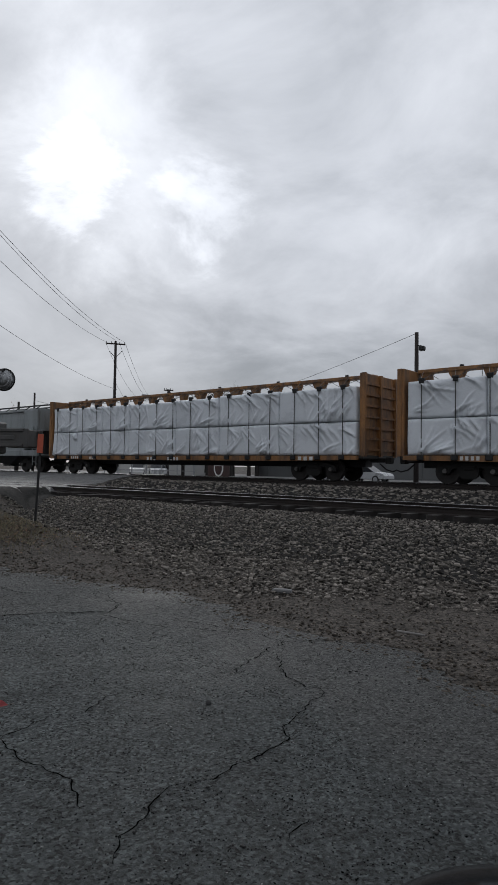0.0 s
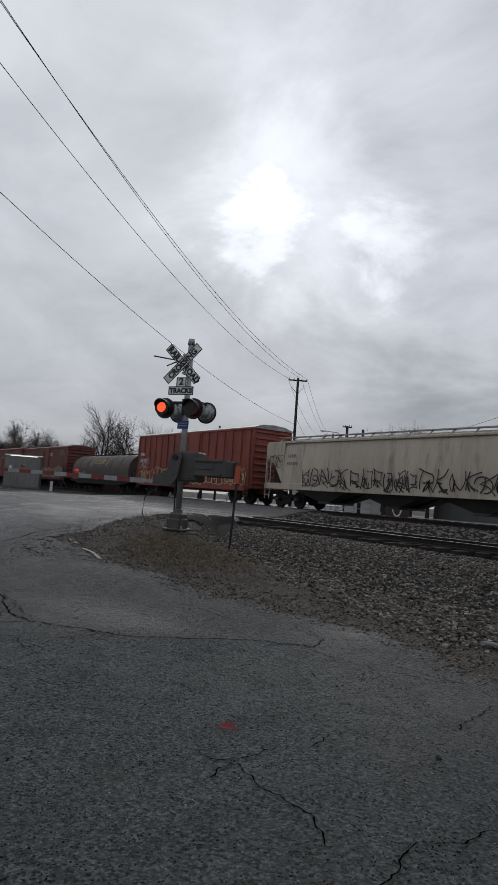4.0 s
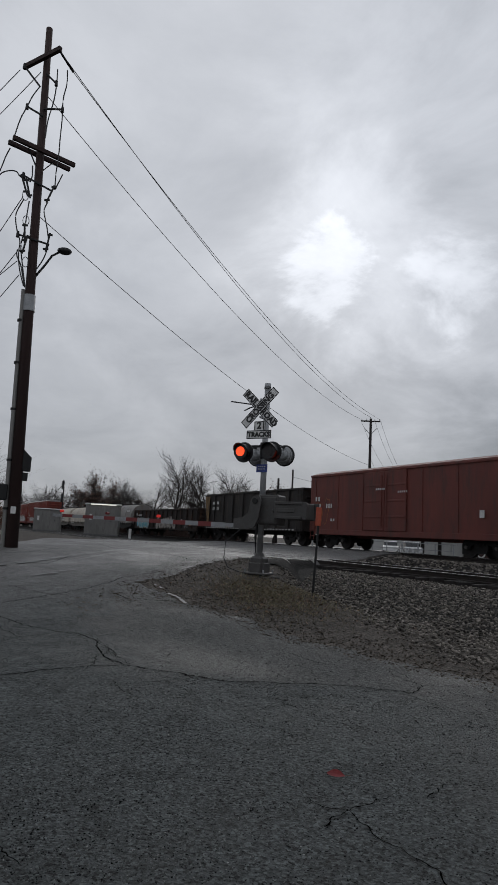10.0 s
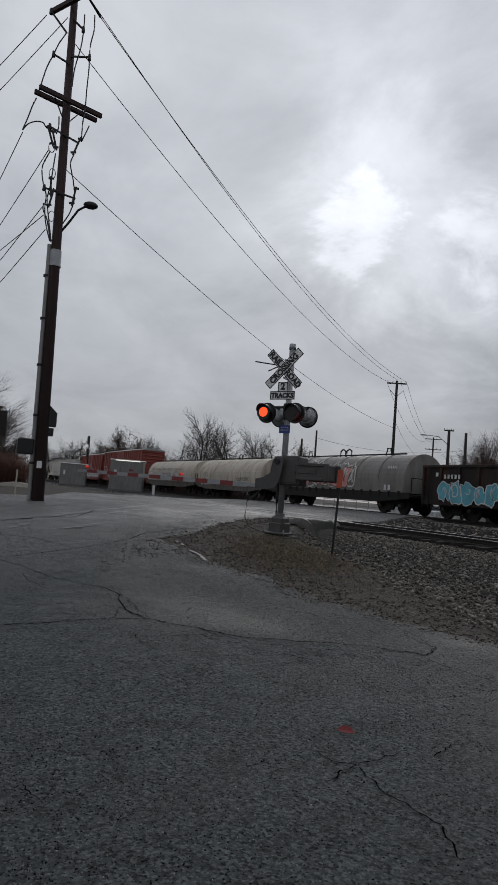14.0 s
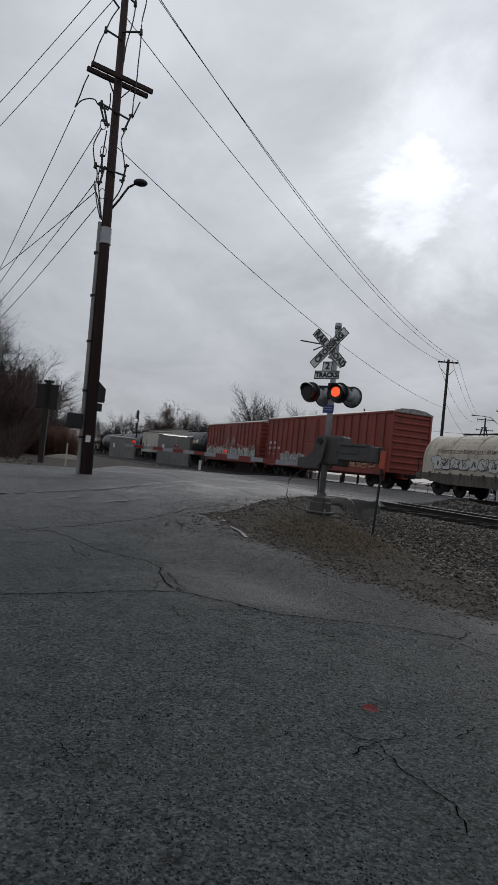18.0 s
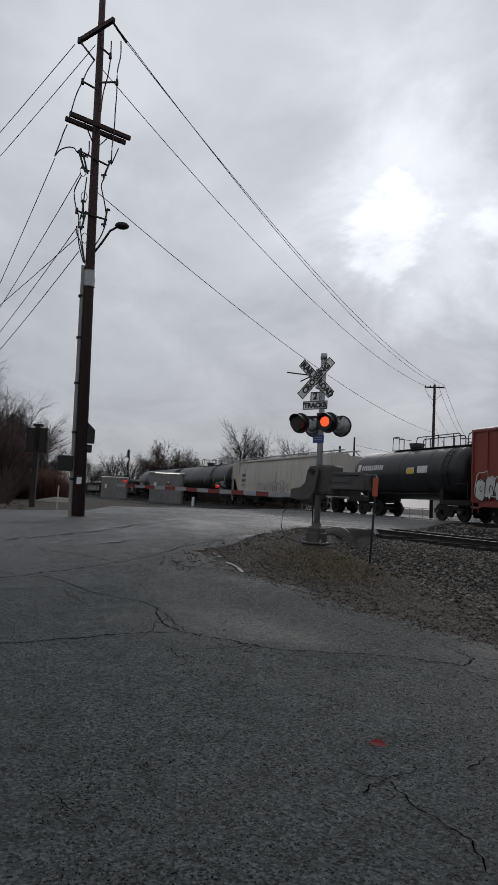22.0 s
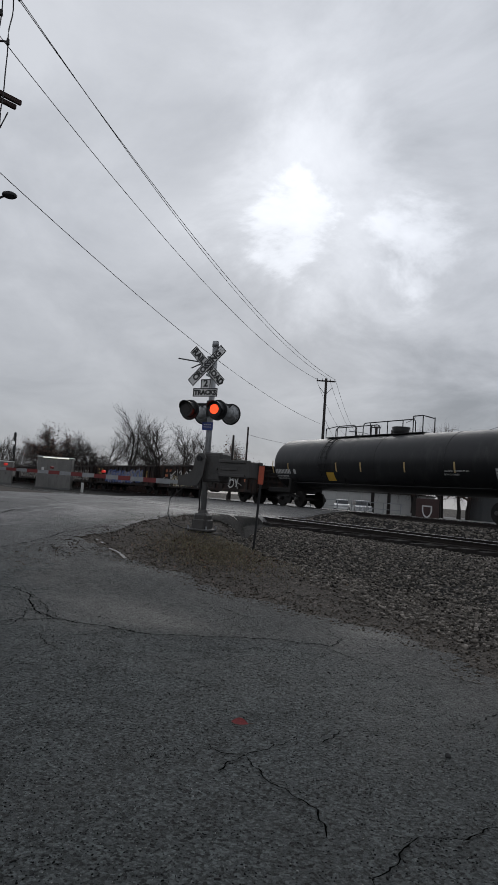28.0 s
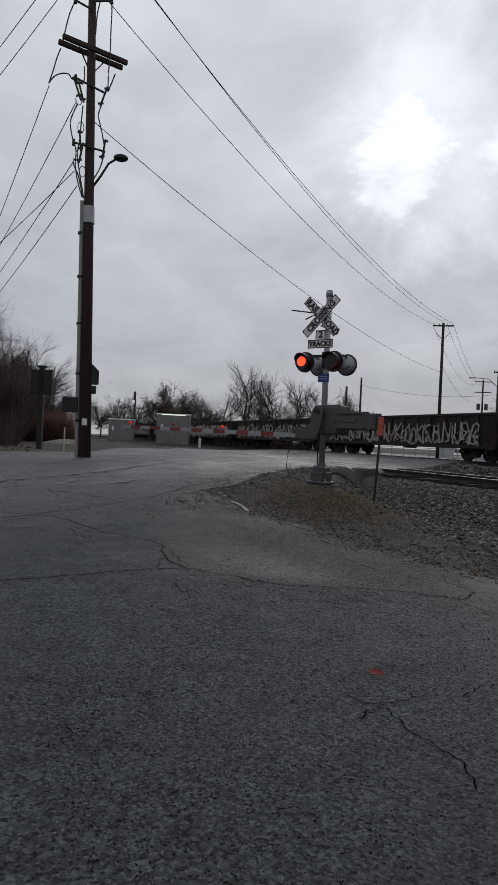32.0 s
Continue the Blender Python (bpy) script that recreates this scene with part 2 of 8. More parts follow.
        L(dry.outputs[0], p.inputs["Roughness"])
    else:
        L(rr.outputs[0], p.inputs["Roughness"])
    b1 = N("ShaderNodeBump")
    b1.inputs["Strength"].default_value, b1.inputs["Distance"].default_value = min(1.0, 0.9 * relief), 0.012 * relief
    L(fine, b1.inputs["Height"])
    b2 = N("ShaderNodeBump")
    b2.inputs["Strength"].default_value, b2.inputs["Distance"].default_value = 0.8, 0.02 * relief
    L(pits, b2.inputs["Height"])
    L(b1.outputs[0], b2.inputs["Normal"])
    L(b2.outputs[0], p.inputs["Normal"])
    return m


def glow(name, col, strength):
    m = bpy.data.materials.new(name)
    m.use_nodes = True
    p = m.node_tree.nodes["Principled BSDF"]
    p.inputs["Base Color"].default_value = (*col, 1)
    p.inputs["Emission Color"].default_value = (*col, 1)
    p.inputs["Emission Strength"].default_value = strength
    return m


M_LOT = asphalt("worn_asphalt", (0.0235, 0.0280, 0.0286), (0.0510, 0.0570, 0.0575), 0.74, 64.0, 0.22, dirt=1, relief=1.5, spec=0.20)
M_LIP = asphalt("dark_asphalt_lip", (0.0018, 0.0018, 0.0018), (0.0036, 0.0036, 0.0037), 0.85, 40.0, 0.05, spec=0.15)
M_DIRT = asphalt("gravelly_dirt", DIRT_LO, DIRT_HI, 0.92, 40.0, 0.05, dirt=2, spec=0.2)
M_GRAVELBED = asphalt("ballast_bed", (0.0055, 0.0053, 0.0049), (0.011, 0.0102, 0.0094), 0.9, 20.0, 0.05, spec=0.2)
M_FARLOT = mat("far_wet_concrete", (0.13, 0.13, 0.13), 0.75, var=0.3, scale=0.5, fine=12, stain=(0.08, 0.08, 0.08), amount=0.4)
M_FOOTING = mat("dirty_concrete", (0.022, 0.0205, 0.019), 0.85, var=0.4, scale=4, fine=30, bump=0.4)
M_GRIT = mat("brown_grit", (0.082, 0.070, 0.058), 0.9, var=0.35, scale=9, fine=60, bump=0.3, island=0.6, spec=0.2)
M_STONE = mat("ballast_stone", (0.142, 0.128, 0.113), 0.8, var=0.5, scale=9, fine=60, bump=0.3, island=0.9, spec=0.25)
M_CHIP = mat("pale_stone_chip", (0.20, 0.205, 0.20), 0.7, var=0.3, scale=9, fine=60, island=0.5)
# near black, for the shade inside pits
M_PITSHADE = mat("pit_shade_black", (0.005, 0.0052, 0.0055), 0.95, var=0.3, scale=9, fine=60, island=0.6, spec=0.1)
M_PEBBLE = mat("dark_pebble", (0.012, 0.012, 0.012), 0.7, var=0.3, scale=9, fine=60, island=0.5)
M_GRASS = mat("dry_grass", (0.155, 0.135, 0.085), 0.9, var=0.35, scale=4, island=0.5)
M_LEAF = mat("fallen_leaf", (0.10, 0.055, 0.03), 0.8, var=0.4, scale=5, island=0.6)
M_CRACK = mat("crack_shadow", (0.002, 0.002, 0.002), 1.0, var=0.4, scale=20, spec=0.0)
M_PAINTSHEEN = mat("road_paint_and_sheen", (0.135, 0.135, 0.133), 0.5, var=0.5, scale=3.0, stain=(0.06, 0.062, 0.063), amount=0.8)
M_RAIL = mat("rail_rust", (0.020, 0.015, 0.013), 0.8, 0.2, var=0.3, scale=3)
M_RAILTOP = mat("polished_rail", (0.30, 0.30, 0.31), 0.38, 1.0, var=0.1, scale=3, bump=0.03)
M_TIE = mat("creosoted_tie", (0.016, 0.013, 0.0115), 0.85, var=0.4, scale=4, streak=0.3, rand=0.3)
M_STEEL = mat("galvanized_steel", (0.30, 0.31, 0.32), 0.5, 0.6, var=0.18, scale=5, fine=40, bump=0.05)
M_ALU = mat("aluminium_cabinet", (0.20, 0.196, 0.188), 0.45, 0.4, var=0.2, scale=2, stain=(0.13, 0.125, 0.115), amount=0.25, streak=4)
M_DARK = mat("black_steel", (0.011, 0.011, 0.0115), 0.55, 0.2, var=0.35, scale=4)
M_GREY = mat("grey_machine_paint", (0.055, 0.053, 0.051), 0.5, var=0.25, scale=3, stain=(0.045, 0.038, 0.032), amount=0.35)
M_WHITE = mat("sign_white", (0.66, 0.66, 0.65), 0.45, var=0.1, scale=3, stain=(0.35, 0.35, 0.33), amount=0.15)
M_BLACK = mat("sign_black", (0.009, 0.009, 0.010), 0.5, var=0.2)
M_BLUE = mat("blue_plate", (0.03, 0.055, 0.24), 0.4, var=0.15, scale=5)
M_RED = mat("reflective_red", (0.17, 0.022, 0.022), 0.4, var=0.2, scale=4)
M_ORANGE = mat("faded_orange", (0.40, 0.075, 0.035), 0.5, var=0.2, scale=6)
M_LENSOFF = mat("dark_red_lens", (0.007, 0.003, 0.003), 0.45, var=0.1, bump=0.02)
M_LENSGREY = mat("dull_light_back", (0.34, 0.35, 0.36), 0.5, 0.3, var=0.15, scale=6)
M_LIT = glow("lit_red_lamp", (1.0, 0.075, 0.02), 1.35)
M_LITSMALL = glow("lit_small_red", (0.7, 0.03, 0.02), 0.3)
M_LITWHITE = glow("lit_white_lamp", (1.0, 0.95, 0.85), 0.85)
M_POLE = mat("dark_pole_wood", (0.036, 0.018, 0.0165), 0.85, var=0.35, scale=3, streak=8, fine=50, bump=0.4)
M_FARPOLE = mat("black_pole_wood", (0.020, 0.015, 0.014), 0.85, var=0.35, scale=3, streak=8, fine=50, bump=0.4)
M_WIRE = mat("cable_black", (0.035, 0.035, 0.037), 0.6, var=0.2)
M_BARK = mat("bare_bark", (0.026, 0.0215, 0.0195), 0.9, var=0.3, scale=4, streak=3, fine=30, bump=0.3)
M_BRUSH = mat("brown_brush", (0.038, 0.0195, 0.0148), 0.9, var=0.4, scale=2, island=0.5)
M_REDBRUSH = mat("rusty_brush", (0.098, 0.042, 0.026), 0.9, var=0.4, scale=2, island=0.5)
M_BUSH = mat("red_brown_stems", (0.078, 0.044, 0.036), 0.9, var=0.35, scale=2)
M_DEADLEAF = mat("dead_leaf", (0.125, 0.068, 0.052), 0.9, var=0.4, scale=3, island=0.5)


# ---- mesh tools ----
def part(name, bm, material, parent=None, label=""):
    """Links a bmesh as one mesh object, under parent if there is one."""
    me = bpy.data.meshes.new(name)
    bm.normal_update()
    bm.to_mesh(me)
    bm.free()
    me.materials.append(material)
    ob = new(name, me)
    if parent:
        ob.parent = parent
    if label:
        ob["label"] = label
    return ob


def arrays(name, verts, faces, material, parent=None, smooth=False):
    """Links arrays of places and of faces (all triangles, or all quads) as one mesh object."""
    me = bpy.data.meshes.new(name)
    verts, faces = np.asarray(verts, np.float32), np.asarray(faces, np.int32)
    k = faces.shape[1]
    me.vertices.add(len(verts))
    me.vertices.foreach_set("co", verts.ravel())
    me.loops.add(faces.size)
    me.loops.foreach_set("vertex_index", faces.ravel())
    me.polygons.add(len(faces))
    me.polygons.foreach_set("loop_start", np.arange(0, faces.size, k, dtype=np.int32))
    me.update(calc_edges=True)
    if smooth:
        me.polygons.foreach_set("use_smooth", np.ones(len(faces), bool))
    me.materials.append(material)
    ob = new(name, me)
    if parent:
        ob.parent = parent
    return ob


def thing(name, m, label, category, group="", kind=""):
    ob = new(name)
    ob.empty_display_size = 0.2
    ob.matrix_world = m
    return tagged(ob, label, category, group, kind)


def box(bm, cx, cy, cz, sx, sy, sz, bevel=0.0, turn=None):
    r = bmesh.ops.create_cube(bm, size=1.0)
    vs = r["verts"]
    m = Matrix.Translation((cx, cy, cz)) @ (turn or Matrix()) @ Matrix.Diagonal((sx, sy, sz, 1))
    bmesh.ops.transform(bm, matrix=m, verts=vs)
    if bevel:
        es = list({e for v in vs for e in v.link_edges})
        bmesh.ops.bevel(bm, geom=es, offset=bevel, segments=1, affect="EDGES", profile=0.5)
    return bm


def bar(bm, a, b, w, h=None):
    """A square bar from a to b."""
    a, b = Vector(a), Vector(b)
    d = b - a
    m = Matrix.Translation((a + b) / 2) @ d.to_track_quat("Z", "Y").to_matrix().to_4x4()
    r = bmesh.ops.create_cube(bm, size=1.0)
    bmesh.ops.transform(bm, matrix=m @ Matrix.Diagonal((w, h or w, d.length, 1)), verts=r["verts"])
    return bm


def rod(bm, a, b, r0, r1=None, seg=10):
    a, b = Vector(a), Vector(b)
    d = b - a
    m = Matrix.Translation((a + b) / 2) @ d.to_track_quat("Z", "Y").to_matrix().to_4x4()
    r = bmesh.ops.create_cone(bm, cap_ends=True, segments=seg, radius1=r0, radius2=r0 if r1 is None else r1, depth=d.length)
    bmesh.ops.transform(bm, matrix=m, verts=r["verts"])
    return bm


def tube(bm, pts, r, seg=6):
    """A round tube through points."""
    rings = []
    pts = [Vector(p) for p in pts]
    for k, p in enumerate(pts):
        d = (pts[min(k + 1, len(pts) - 1)] - pts[max(k - 1, 0)]).normalized()
        q = d.to_track_quat("Z", "Y")
        rings.append([bm.verts.new(p + q @ Vector((r * math.cos(a), r * math.sin(a), 0))) for a in (2 * math.pi * j / seg for j in range(seg))])
    for a, b in zip(rings, rings[1:]):
        for j in range(seg):
            bm.faces.new((a[j], a[(j + 1) % seg], b[(j + 1) % seg], b[j]))
    bm.faces.new(rings[0][::-1])
    bm.faces.new(rings[-1])
    return bm


def extrude(bm, profile, axis, lo, hi):
    """A closed profile of (u, v), swept along an axis from lo to hi."""
    def at(u, v, w):
        return {"x": (w, u, v), "y": (u, w, v), "z": (u, v, w)}[axis]
    a = [bm.verts.new(at(u, v, lo)) for u, v in profile]
    b = [bm.verts.new(at(u, v, hi)) for u, v in profile]
    n = len(profile)
    for k in range(n):
        bm.faces.new((a[k], a[(k + 1) % n], b[(k + 1) % n], b[k]))
    bm.faces.new(a[::-1])
    bm.faces.new(b)
    bmesh.ops.recalc_face_normals(bm, faces=bm.faces[:])
    return bm


def smooth(ob):
    for p in ob.data.polygons:
        p.use_smooth = True
    return ob


def B():
    return bmesh.new()


def wire(name, a, b, sag, r, label, group="overhead wires", seg=24):
    a, b = Vector(a), Vector(b)
    pts = [a.lerp(b, k / seg) - Vector((0, 0, sag * 4 * (k / seg) * (1 - k / seg))) for k in range(seg + 1)]
    return tagged(smooth(part(name, tube(B(), pts, r, 5), M_WIRE)), label, "cable", group)


def letters(name, text, size, m, parent, material, depth=0.004, bold=0.0):
    """Writing in the built-in font, centred, in the plane of m."""
    cu = bpy.data.curves.new(name, "FONT")
    cu.body, cu.size, cu.align_x, cu.align_y, cu.extrude, cu.resolution_u = text, size, "CENTER", "CENTER", depth, 3
    cu.offset = bold
    tmp = bpy.data.objects.new(name, cu)
    scene.collection.objects.link(tmp)
    me = bpy.data.meshes.new_from_object(tmp.evaluated_get(bpy.context.evaluated_depsgraph_get()))
    bpy.data.objects.remove(tmp)
    me.materials.clear()
    me.materials.append(material)
    ob = new(name, me)
    ob.parent = parent
    ob.matrix_local = m
    return ob


def stroke(bm, pts, w, y, proud=0.006):
    """A painted stroke: a thin raised ribbon on an upright side that faces -y."""
    pts = [Vector((p[0], 0, p[1])) for p in pts]
    left, right = [], []
    for k, p in enumerate(pts):
        d = (pts[min(k + 1, len(pts) - 1)] - pts[max(k - 1, 0)]).normalized()
        n = Vector((-d.z, 0, d.x)) * w / 2
        left.append(bm.verts.new((p.x + n.x, y - proud, p.z + n.z)))
        right.append(bm.verts.new((p.x - n.x, y - proud, p.z - n.z)))
    for k in range(len(pts) - 1):
        bm.faces.new((left[k], left[k + 1], right[k + 1], right[k]))


def blob(bm, cx, cz, rx, rz, y, rng, proud=0.003, n=12):
    vs = []
    for k in range(n):
        a = 2 * math.pi * k / n
        q = 0.8 + 0.35 * rng.random()
        vs.append(bm.verts.new((cx + rx * q * math.cos(a), y - proud, cz + rz * q * math.sin(a))))
    bm.faces.new(vs)


def curl(rng, x, z, w, h):
    """One loose figure in a cell: a jagged run of the can, or a bow; tilted and sized by chance."""
    out, n = [], rng.randint(3, 6)
    q, tilt = rng.uniform(0.6, 1.15), rng.uniform(-0.35, 0.35)
    if rng.random() < 0.62:
        key = [(rng.uniform(-0.1, 1.1), (k % 2 if rng.random() < 0.8 else rng.random()) * rng.uniform(0.7, 1.0)) for k in range(n)]
        for (u0, v0), (u1, v1) in zip(key, key[1:]):
            b = rng.uniform(-0.3, 0.3)
            for k in range(6):
                f = k / 6
                out.append((u0 + (u1 - u0) * f + b * math.sin(math.pi * f), v0 + (v1 - v0) * f))
        out.append(key[-1])
    else:
        c0, sweep = rng.uniform(0, 2 * math.pi), rng.choice((-1, 1)) * rng.uniform(0.7, 1.7) * math.pi
        rx, rz = rng.uniform(0.25, 0.6), rng.uniform(0.25, 0.5)
        cu, cv = rng.uniform(0.3, 0.7), rng.uniform(0.4, 0.6)
        out = [(cu + rx * math.cos(c0 + sweep * k / 12), cv + rz * math.sin(c0 + sweep * k / 12)) for k in range(13)]
    return [(x + w * (0.5 + (u - 0.5) * q + tilt * (v - 0.5)), z + h * (0.5 + (v - 0.5) * q)) for u, v in out]


def balloon(rng, x, z, w, h):
    """The swollen outline of one sprayed figure: an uneven closed loop, often notched."""
    n, pts = 18, []
    top, low = rng.uniform(0.75, 1.08), rng.uniform(-0.04, 0.10)
    lean, notch, deep = rng.uniform(-0.22, 0.22), rng.randrange(n), rng.uniform(0.0, 0.55)
    spike = rng.randrange(n // 2)
    for k in range(n):
        a = 2 * math.pi * k / n
        r = 0.5 * (abs(math.cos(a)) ** 3.2 + abs(math.sin(a)) ** 3.2) ** (-1 / 3.2) * rng.uniform(0.82, 1.1)
        if k == notch:
            r *= 1 - deep
        if k == spike:
            r *= 1.22
        u, v = 0.5 + r * math.cos(a), 0.5 + r * math.sin(a)
        pts.append((x + w * (u + lean * (v - 0.5)), z + h * (low + (top - low) * v)))
    return pts


def tag_paint(car, seed, x0, x1, z0, z1, y, line, fill=None, width=0.06, step=0.75, label="looping spray-painted graffiti"):
    """Illegible spray paint: a row of swollen outlines, filled or open, with loose strokes over them."""
    rng = random.Random(seed)
    n = max(1, int((x1 - x0) / (step * 0.85)))
    w = (x1 - x0) / n
    for k in range(n):
        loop = balloon(rng, x0 + k * w - 0.06 * w, z0, w * rng.uniform(0.95, 1.25), z1 - z0)
        up = 0.003 + 0.0016 * (k % 3)
        if fill:
            bm = B()
            c = bm.verts.new((sum(p[0] for p in loop) / len(loop), y - up, sum(p[1] for p in loop) / len(loop)))
            vs = [bm.verts.new((px, y - up, pz)) for px, pz in loop]
            for i in range(len(vs)):
                bm.faces.new((c, vs[i], vs[(i + 1) % len(vs)]))
            part("graffiti_fill", bm, fill, car, label)
        bm = B()
        if not fill or rng.random() < 0.85:
            stroke(bm, loop + loop[:1], width * rng.uniform(0.45, 0.8), y, up + 0.0005)
        for j in range(rng.choice((1, 2))):
            stroke(bm, curl(rng, x0 + (k + 0.25) * w, z0 + (z1 - z0) * 0.2, w * 0.55, (z1 - z0) * 0.65), width * rng.uniform(0.35, 0.7), y, up + 0.001 + 0.0004 * j)
        part("graffiti_line", bm, line, car, label)


def sway(rng, pts, amp):
    """Bends a path's straight runs into slack curves."""
    out = []
    for (x0, z0), (x1, z1) in zip(pts, pts[1:]):
        ln = math.hypot(x1 - x0, z1 - z0) or 1.0
        q = amp * rng.uniform(-1.6, 1.6)
        for k in range(6):
            f = k / 6
            b = q * math.sin(math.pi * f)
            out.append((x0 + (x1 - x0) * f - (z1 - z0) / ln * b, z0 + (z1 - z0) * f + (x1 - x0) / ln * b))
    return out + [pts[-1]]


def wild_paint(car, seed, x0, x1, z0, z1, y, line, under=None, width=0.10, step=0.7, label="angular spray-painted graffiti"):
    """Illegible angular spray paint: bent bars that lean and cross, each cell a part, over wider underlines."""
    rng = random.Random(seed)
    n = max(1, int((x1 - x0) / step))
    w, hh = (x1 - x0) / n, z1 - z0
    for k in range(n):
        x, lean = x0 + k * w, rng.uniform(-0.12, 0.22) * w
        top, foot = z1 - hh * rng.uniform(0, 0.16), z0 + hh * rng.uniform(0, 0.14)
        runs = [[(x + 0.08 * w, foot), (x + 0.12 * w + lean, top)]]
        kind = rng.randrange(4)
        mid = foot + (top - foot) * rng.uniform(0.38, 0.62)
        if kind == 0:
            runs += [[(x + 0.12 * w + lean, top), (x + 0.85 * w + lean, top - 0.1 * hh), (x + 0.80 * w, mid), (x + 0.15 * w, mid - 0.06 * hh)], [(x + 0.3 * w, mid), (x + 0.95 * w, foot)]]
        elif kind == 1:
            runs += [[(x + 0.12 * w + lean, top), (x + 0.80 * w, foot + 0.08 * hh), (x + 0.88 * w + lean, top)]]
        elif kind == 2:
            runs += [[(x + 0.92 * w + lean, top), (x + 0.12 * w, mid), (x + 0.95 * w, foot)]]
        else:
            runs += [[(x + 0.08 * w, foot), (x + 0.88 * w, foot + 0.05 * hh), (x + 0.82 * w + lean, top - 0.06 * hh), (x + 0.35 * w + lean, top - 0.12 * hh)], [(x + 0.2 * w, mid), (x + 0.7 * w, mid + 0.05 * hh)]]
        runs = [sway(rng, [(px + rng.gauss(0, 0.09) * w, min(max(pz + rng.gauss(0, 0.07) * hh, z0), z1)) for px, pz in r], 0.10 * w) for r in runs]
        runs.append(curl(rng, x, z0, w * 0.9, hh * 0.7))
        for m, mul, up in ((under, 2.3, 0.003), (line, 1.0, 0.0045)):
            if m:
                bm = B()
                for j, r in enumerate(runs):
                    stroke(bm, r, width * mul * rng.uniform(0.75, 1.2), y, up + 0.0006 * j)
                part("graffiti_line", bm, m, car, label)


def bars(car, name, rows, y, material, label="stencilled marks"):
    """Unreadable writing: rows of (x, z, width, height, count); large marks are parts one by one, fine print is one part a row."""
    for x, z, w, h, n in rows:
        large = h >= 0.14 and n <= 4
        bm = B()
        for k in range(n):
            box(bm, x + (k + 0.5) * w / n, y - 0.004, z, w / n * 0.55, 0.006, h)
            if large:
                part(name, bm, material, car, label)
                bm = B()
        if not large:
            tagged(part(name, bm, material, car, label), kind="stuff")
        else:
            bm.free()


# ---- ground ----
TRACK_1, RAIL_1 = 15.36, 0.83
TRACK_2, RAIL_2 = 24.45, 1.15
GAUGE = 1.51


def step(a, b, v):
    f = np.clip((v - a) / (b - a), 0, 1)
    return f * f * (3 - 2 * f)


def edge_x(y):
    """The crossing's edge, along the tracks."""
    return -22.2 - 0.55 * (y - 14.6)


def road_mask(x, y):
    """1 on the street that climbs to the crossing, 0 off it."""
    along = -0.824 * (x + 14.16) - 0.567 * (y - 7.68)
    return step(0.6, 3.0, along + 0.0) * step(17.0, 12.0, along)


def height(x, y):
    """The lie of the land: flat lot, ramp to the crossing, ballast banks."""
    x, y = np.asarray(x, float), np.asarray(y, float)
    ramp = step(0, 1, (-0.85 * x + 0.5 * y - 9.5) / 9.5) * 0.95
    ramp = ramp * step(40, 24, np.abs(y) * (y < 0))
    along = -0.824 * (x + 14.16) - 0.567 * (y - 7.68)
    ramp = ramp * (1 - step(7.4, 9.6, y) * (1 - step(-1.1, 0.5, along - 2.4 * step(8.6, 13.0, y))))
    ramp = np.where(y > 10, ramp + (0.80 - ramp) * step(10, 14, y) * (ramp > 0.8), ramp)
    bank = 0.50 * step(7.4, 13.2, y)
    mid = 0.50 + 0.42 * step(17.6, 21.5, y)
    z = np.maximum(ramp, np.where(y < 15, bank, mid))
    on = step(1.2, -0.4, x - edge_x(y)) * step(-52.0, -46.0, x)
    level = 0.79 + 0.32 * step(17.5, 22.5, y)
    z = z + (np.maximum(z, level) - z) * on * step(11, 14.2, y) * step(30.5, 27.5, y)
    z = np.where(y > 28, z + (0.45 - z) * step(27.5, 30, y), z)
    return z


def sheet(name, xs, ys, material, lift=0.0, keep=None, rough=0.0, dirt=None):
    X, Y = np.meshgrid(xs, ys)
    Z = height(X, Y) + lift
    if rough:
        rng = np.random.default_rng(5)
        Z = Z + rng.normal(0, rough, Z.shape)
    v = np.stack([X, Y, Z], -1).reshape(-1, 3)
    nx, ny = len(xs), len(ys)
    i, j = np.meshgrid(np.arange(nx - 1), np.arange(ny - 1))
    a = (j * nx + i).ravel()
    f = np.stack([a, a + 1, a + nx + 1, a + nx], 1)
    if keep is not None:
        cx, cy = v[f].mean(1)[:, 0], v[f].mean(1)[:, 1]
        f = f[keep(cx, cy)]
        used, inv = np.unique(f, return_inverse=True)
        v, f = v[used], inv.reshape(f.shape)
    ob = arrays(name, v, f, material, smooth=True)
    if dirt:
        at = ob.data.attributes.new("dirt", "FLOAT", "POINT")
        at.data.foreach_set("value", dirt(v[:, 0], v[:, 1]).astype(np.float32))
        at = ob.data.attributes.new("wet", "FLOAT", "POINT")
        at.data.foreach_set("value", wet_sheen_part(v[:, 0], v[:, 1]).astype(np.float32))
    return ob


def spread(near, far, n):
    """Coordinates that are dense near zero and reach far out."""
    u = np.linspace(-1, 1, n)
    return np.sign(u) * (near * np.abs(u) + far * np.abs(u) ** 7)


gx = np.sort(np.concatenate([np.arange(-60, -24, 0.5), np.arange(-24, -12, 0.14), np.arange(-12, 26, 0.5), -60 - np.geomspace(1, 1900, 40), 26 + np.geomspace(1, 1900, 40)]))
gy = np.sort(np.concatenate([np.arange(-12, 7, 0.4), np.arange(7, 15, 0.14), np.arange(15, 52, 0.4), -12 - np.geomspace(1, 1900, 40), 52 + np.geomspace(1, 1900, 40)]))
tagged(sheet("ground", gx, gy, M_DIRT), "brown gravelly dirt ground around the tracks", "ground", kind="structure")


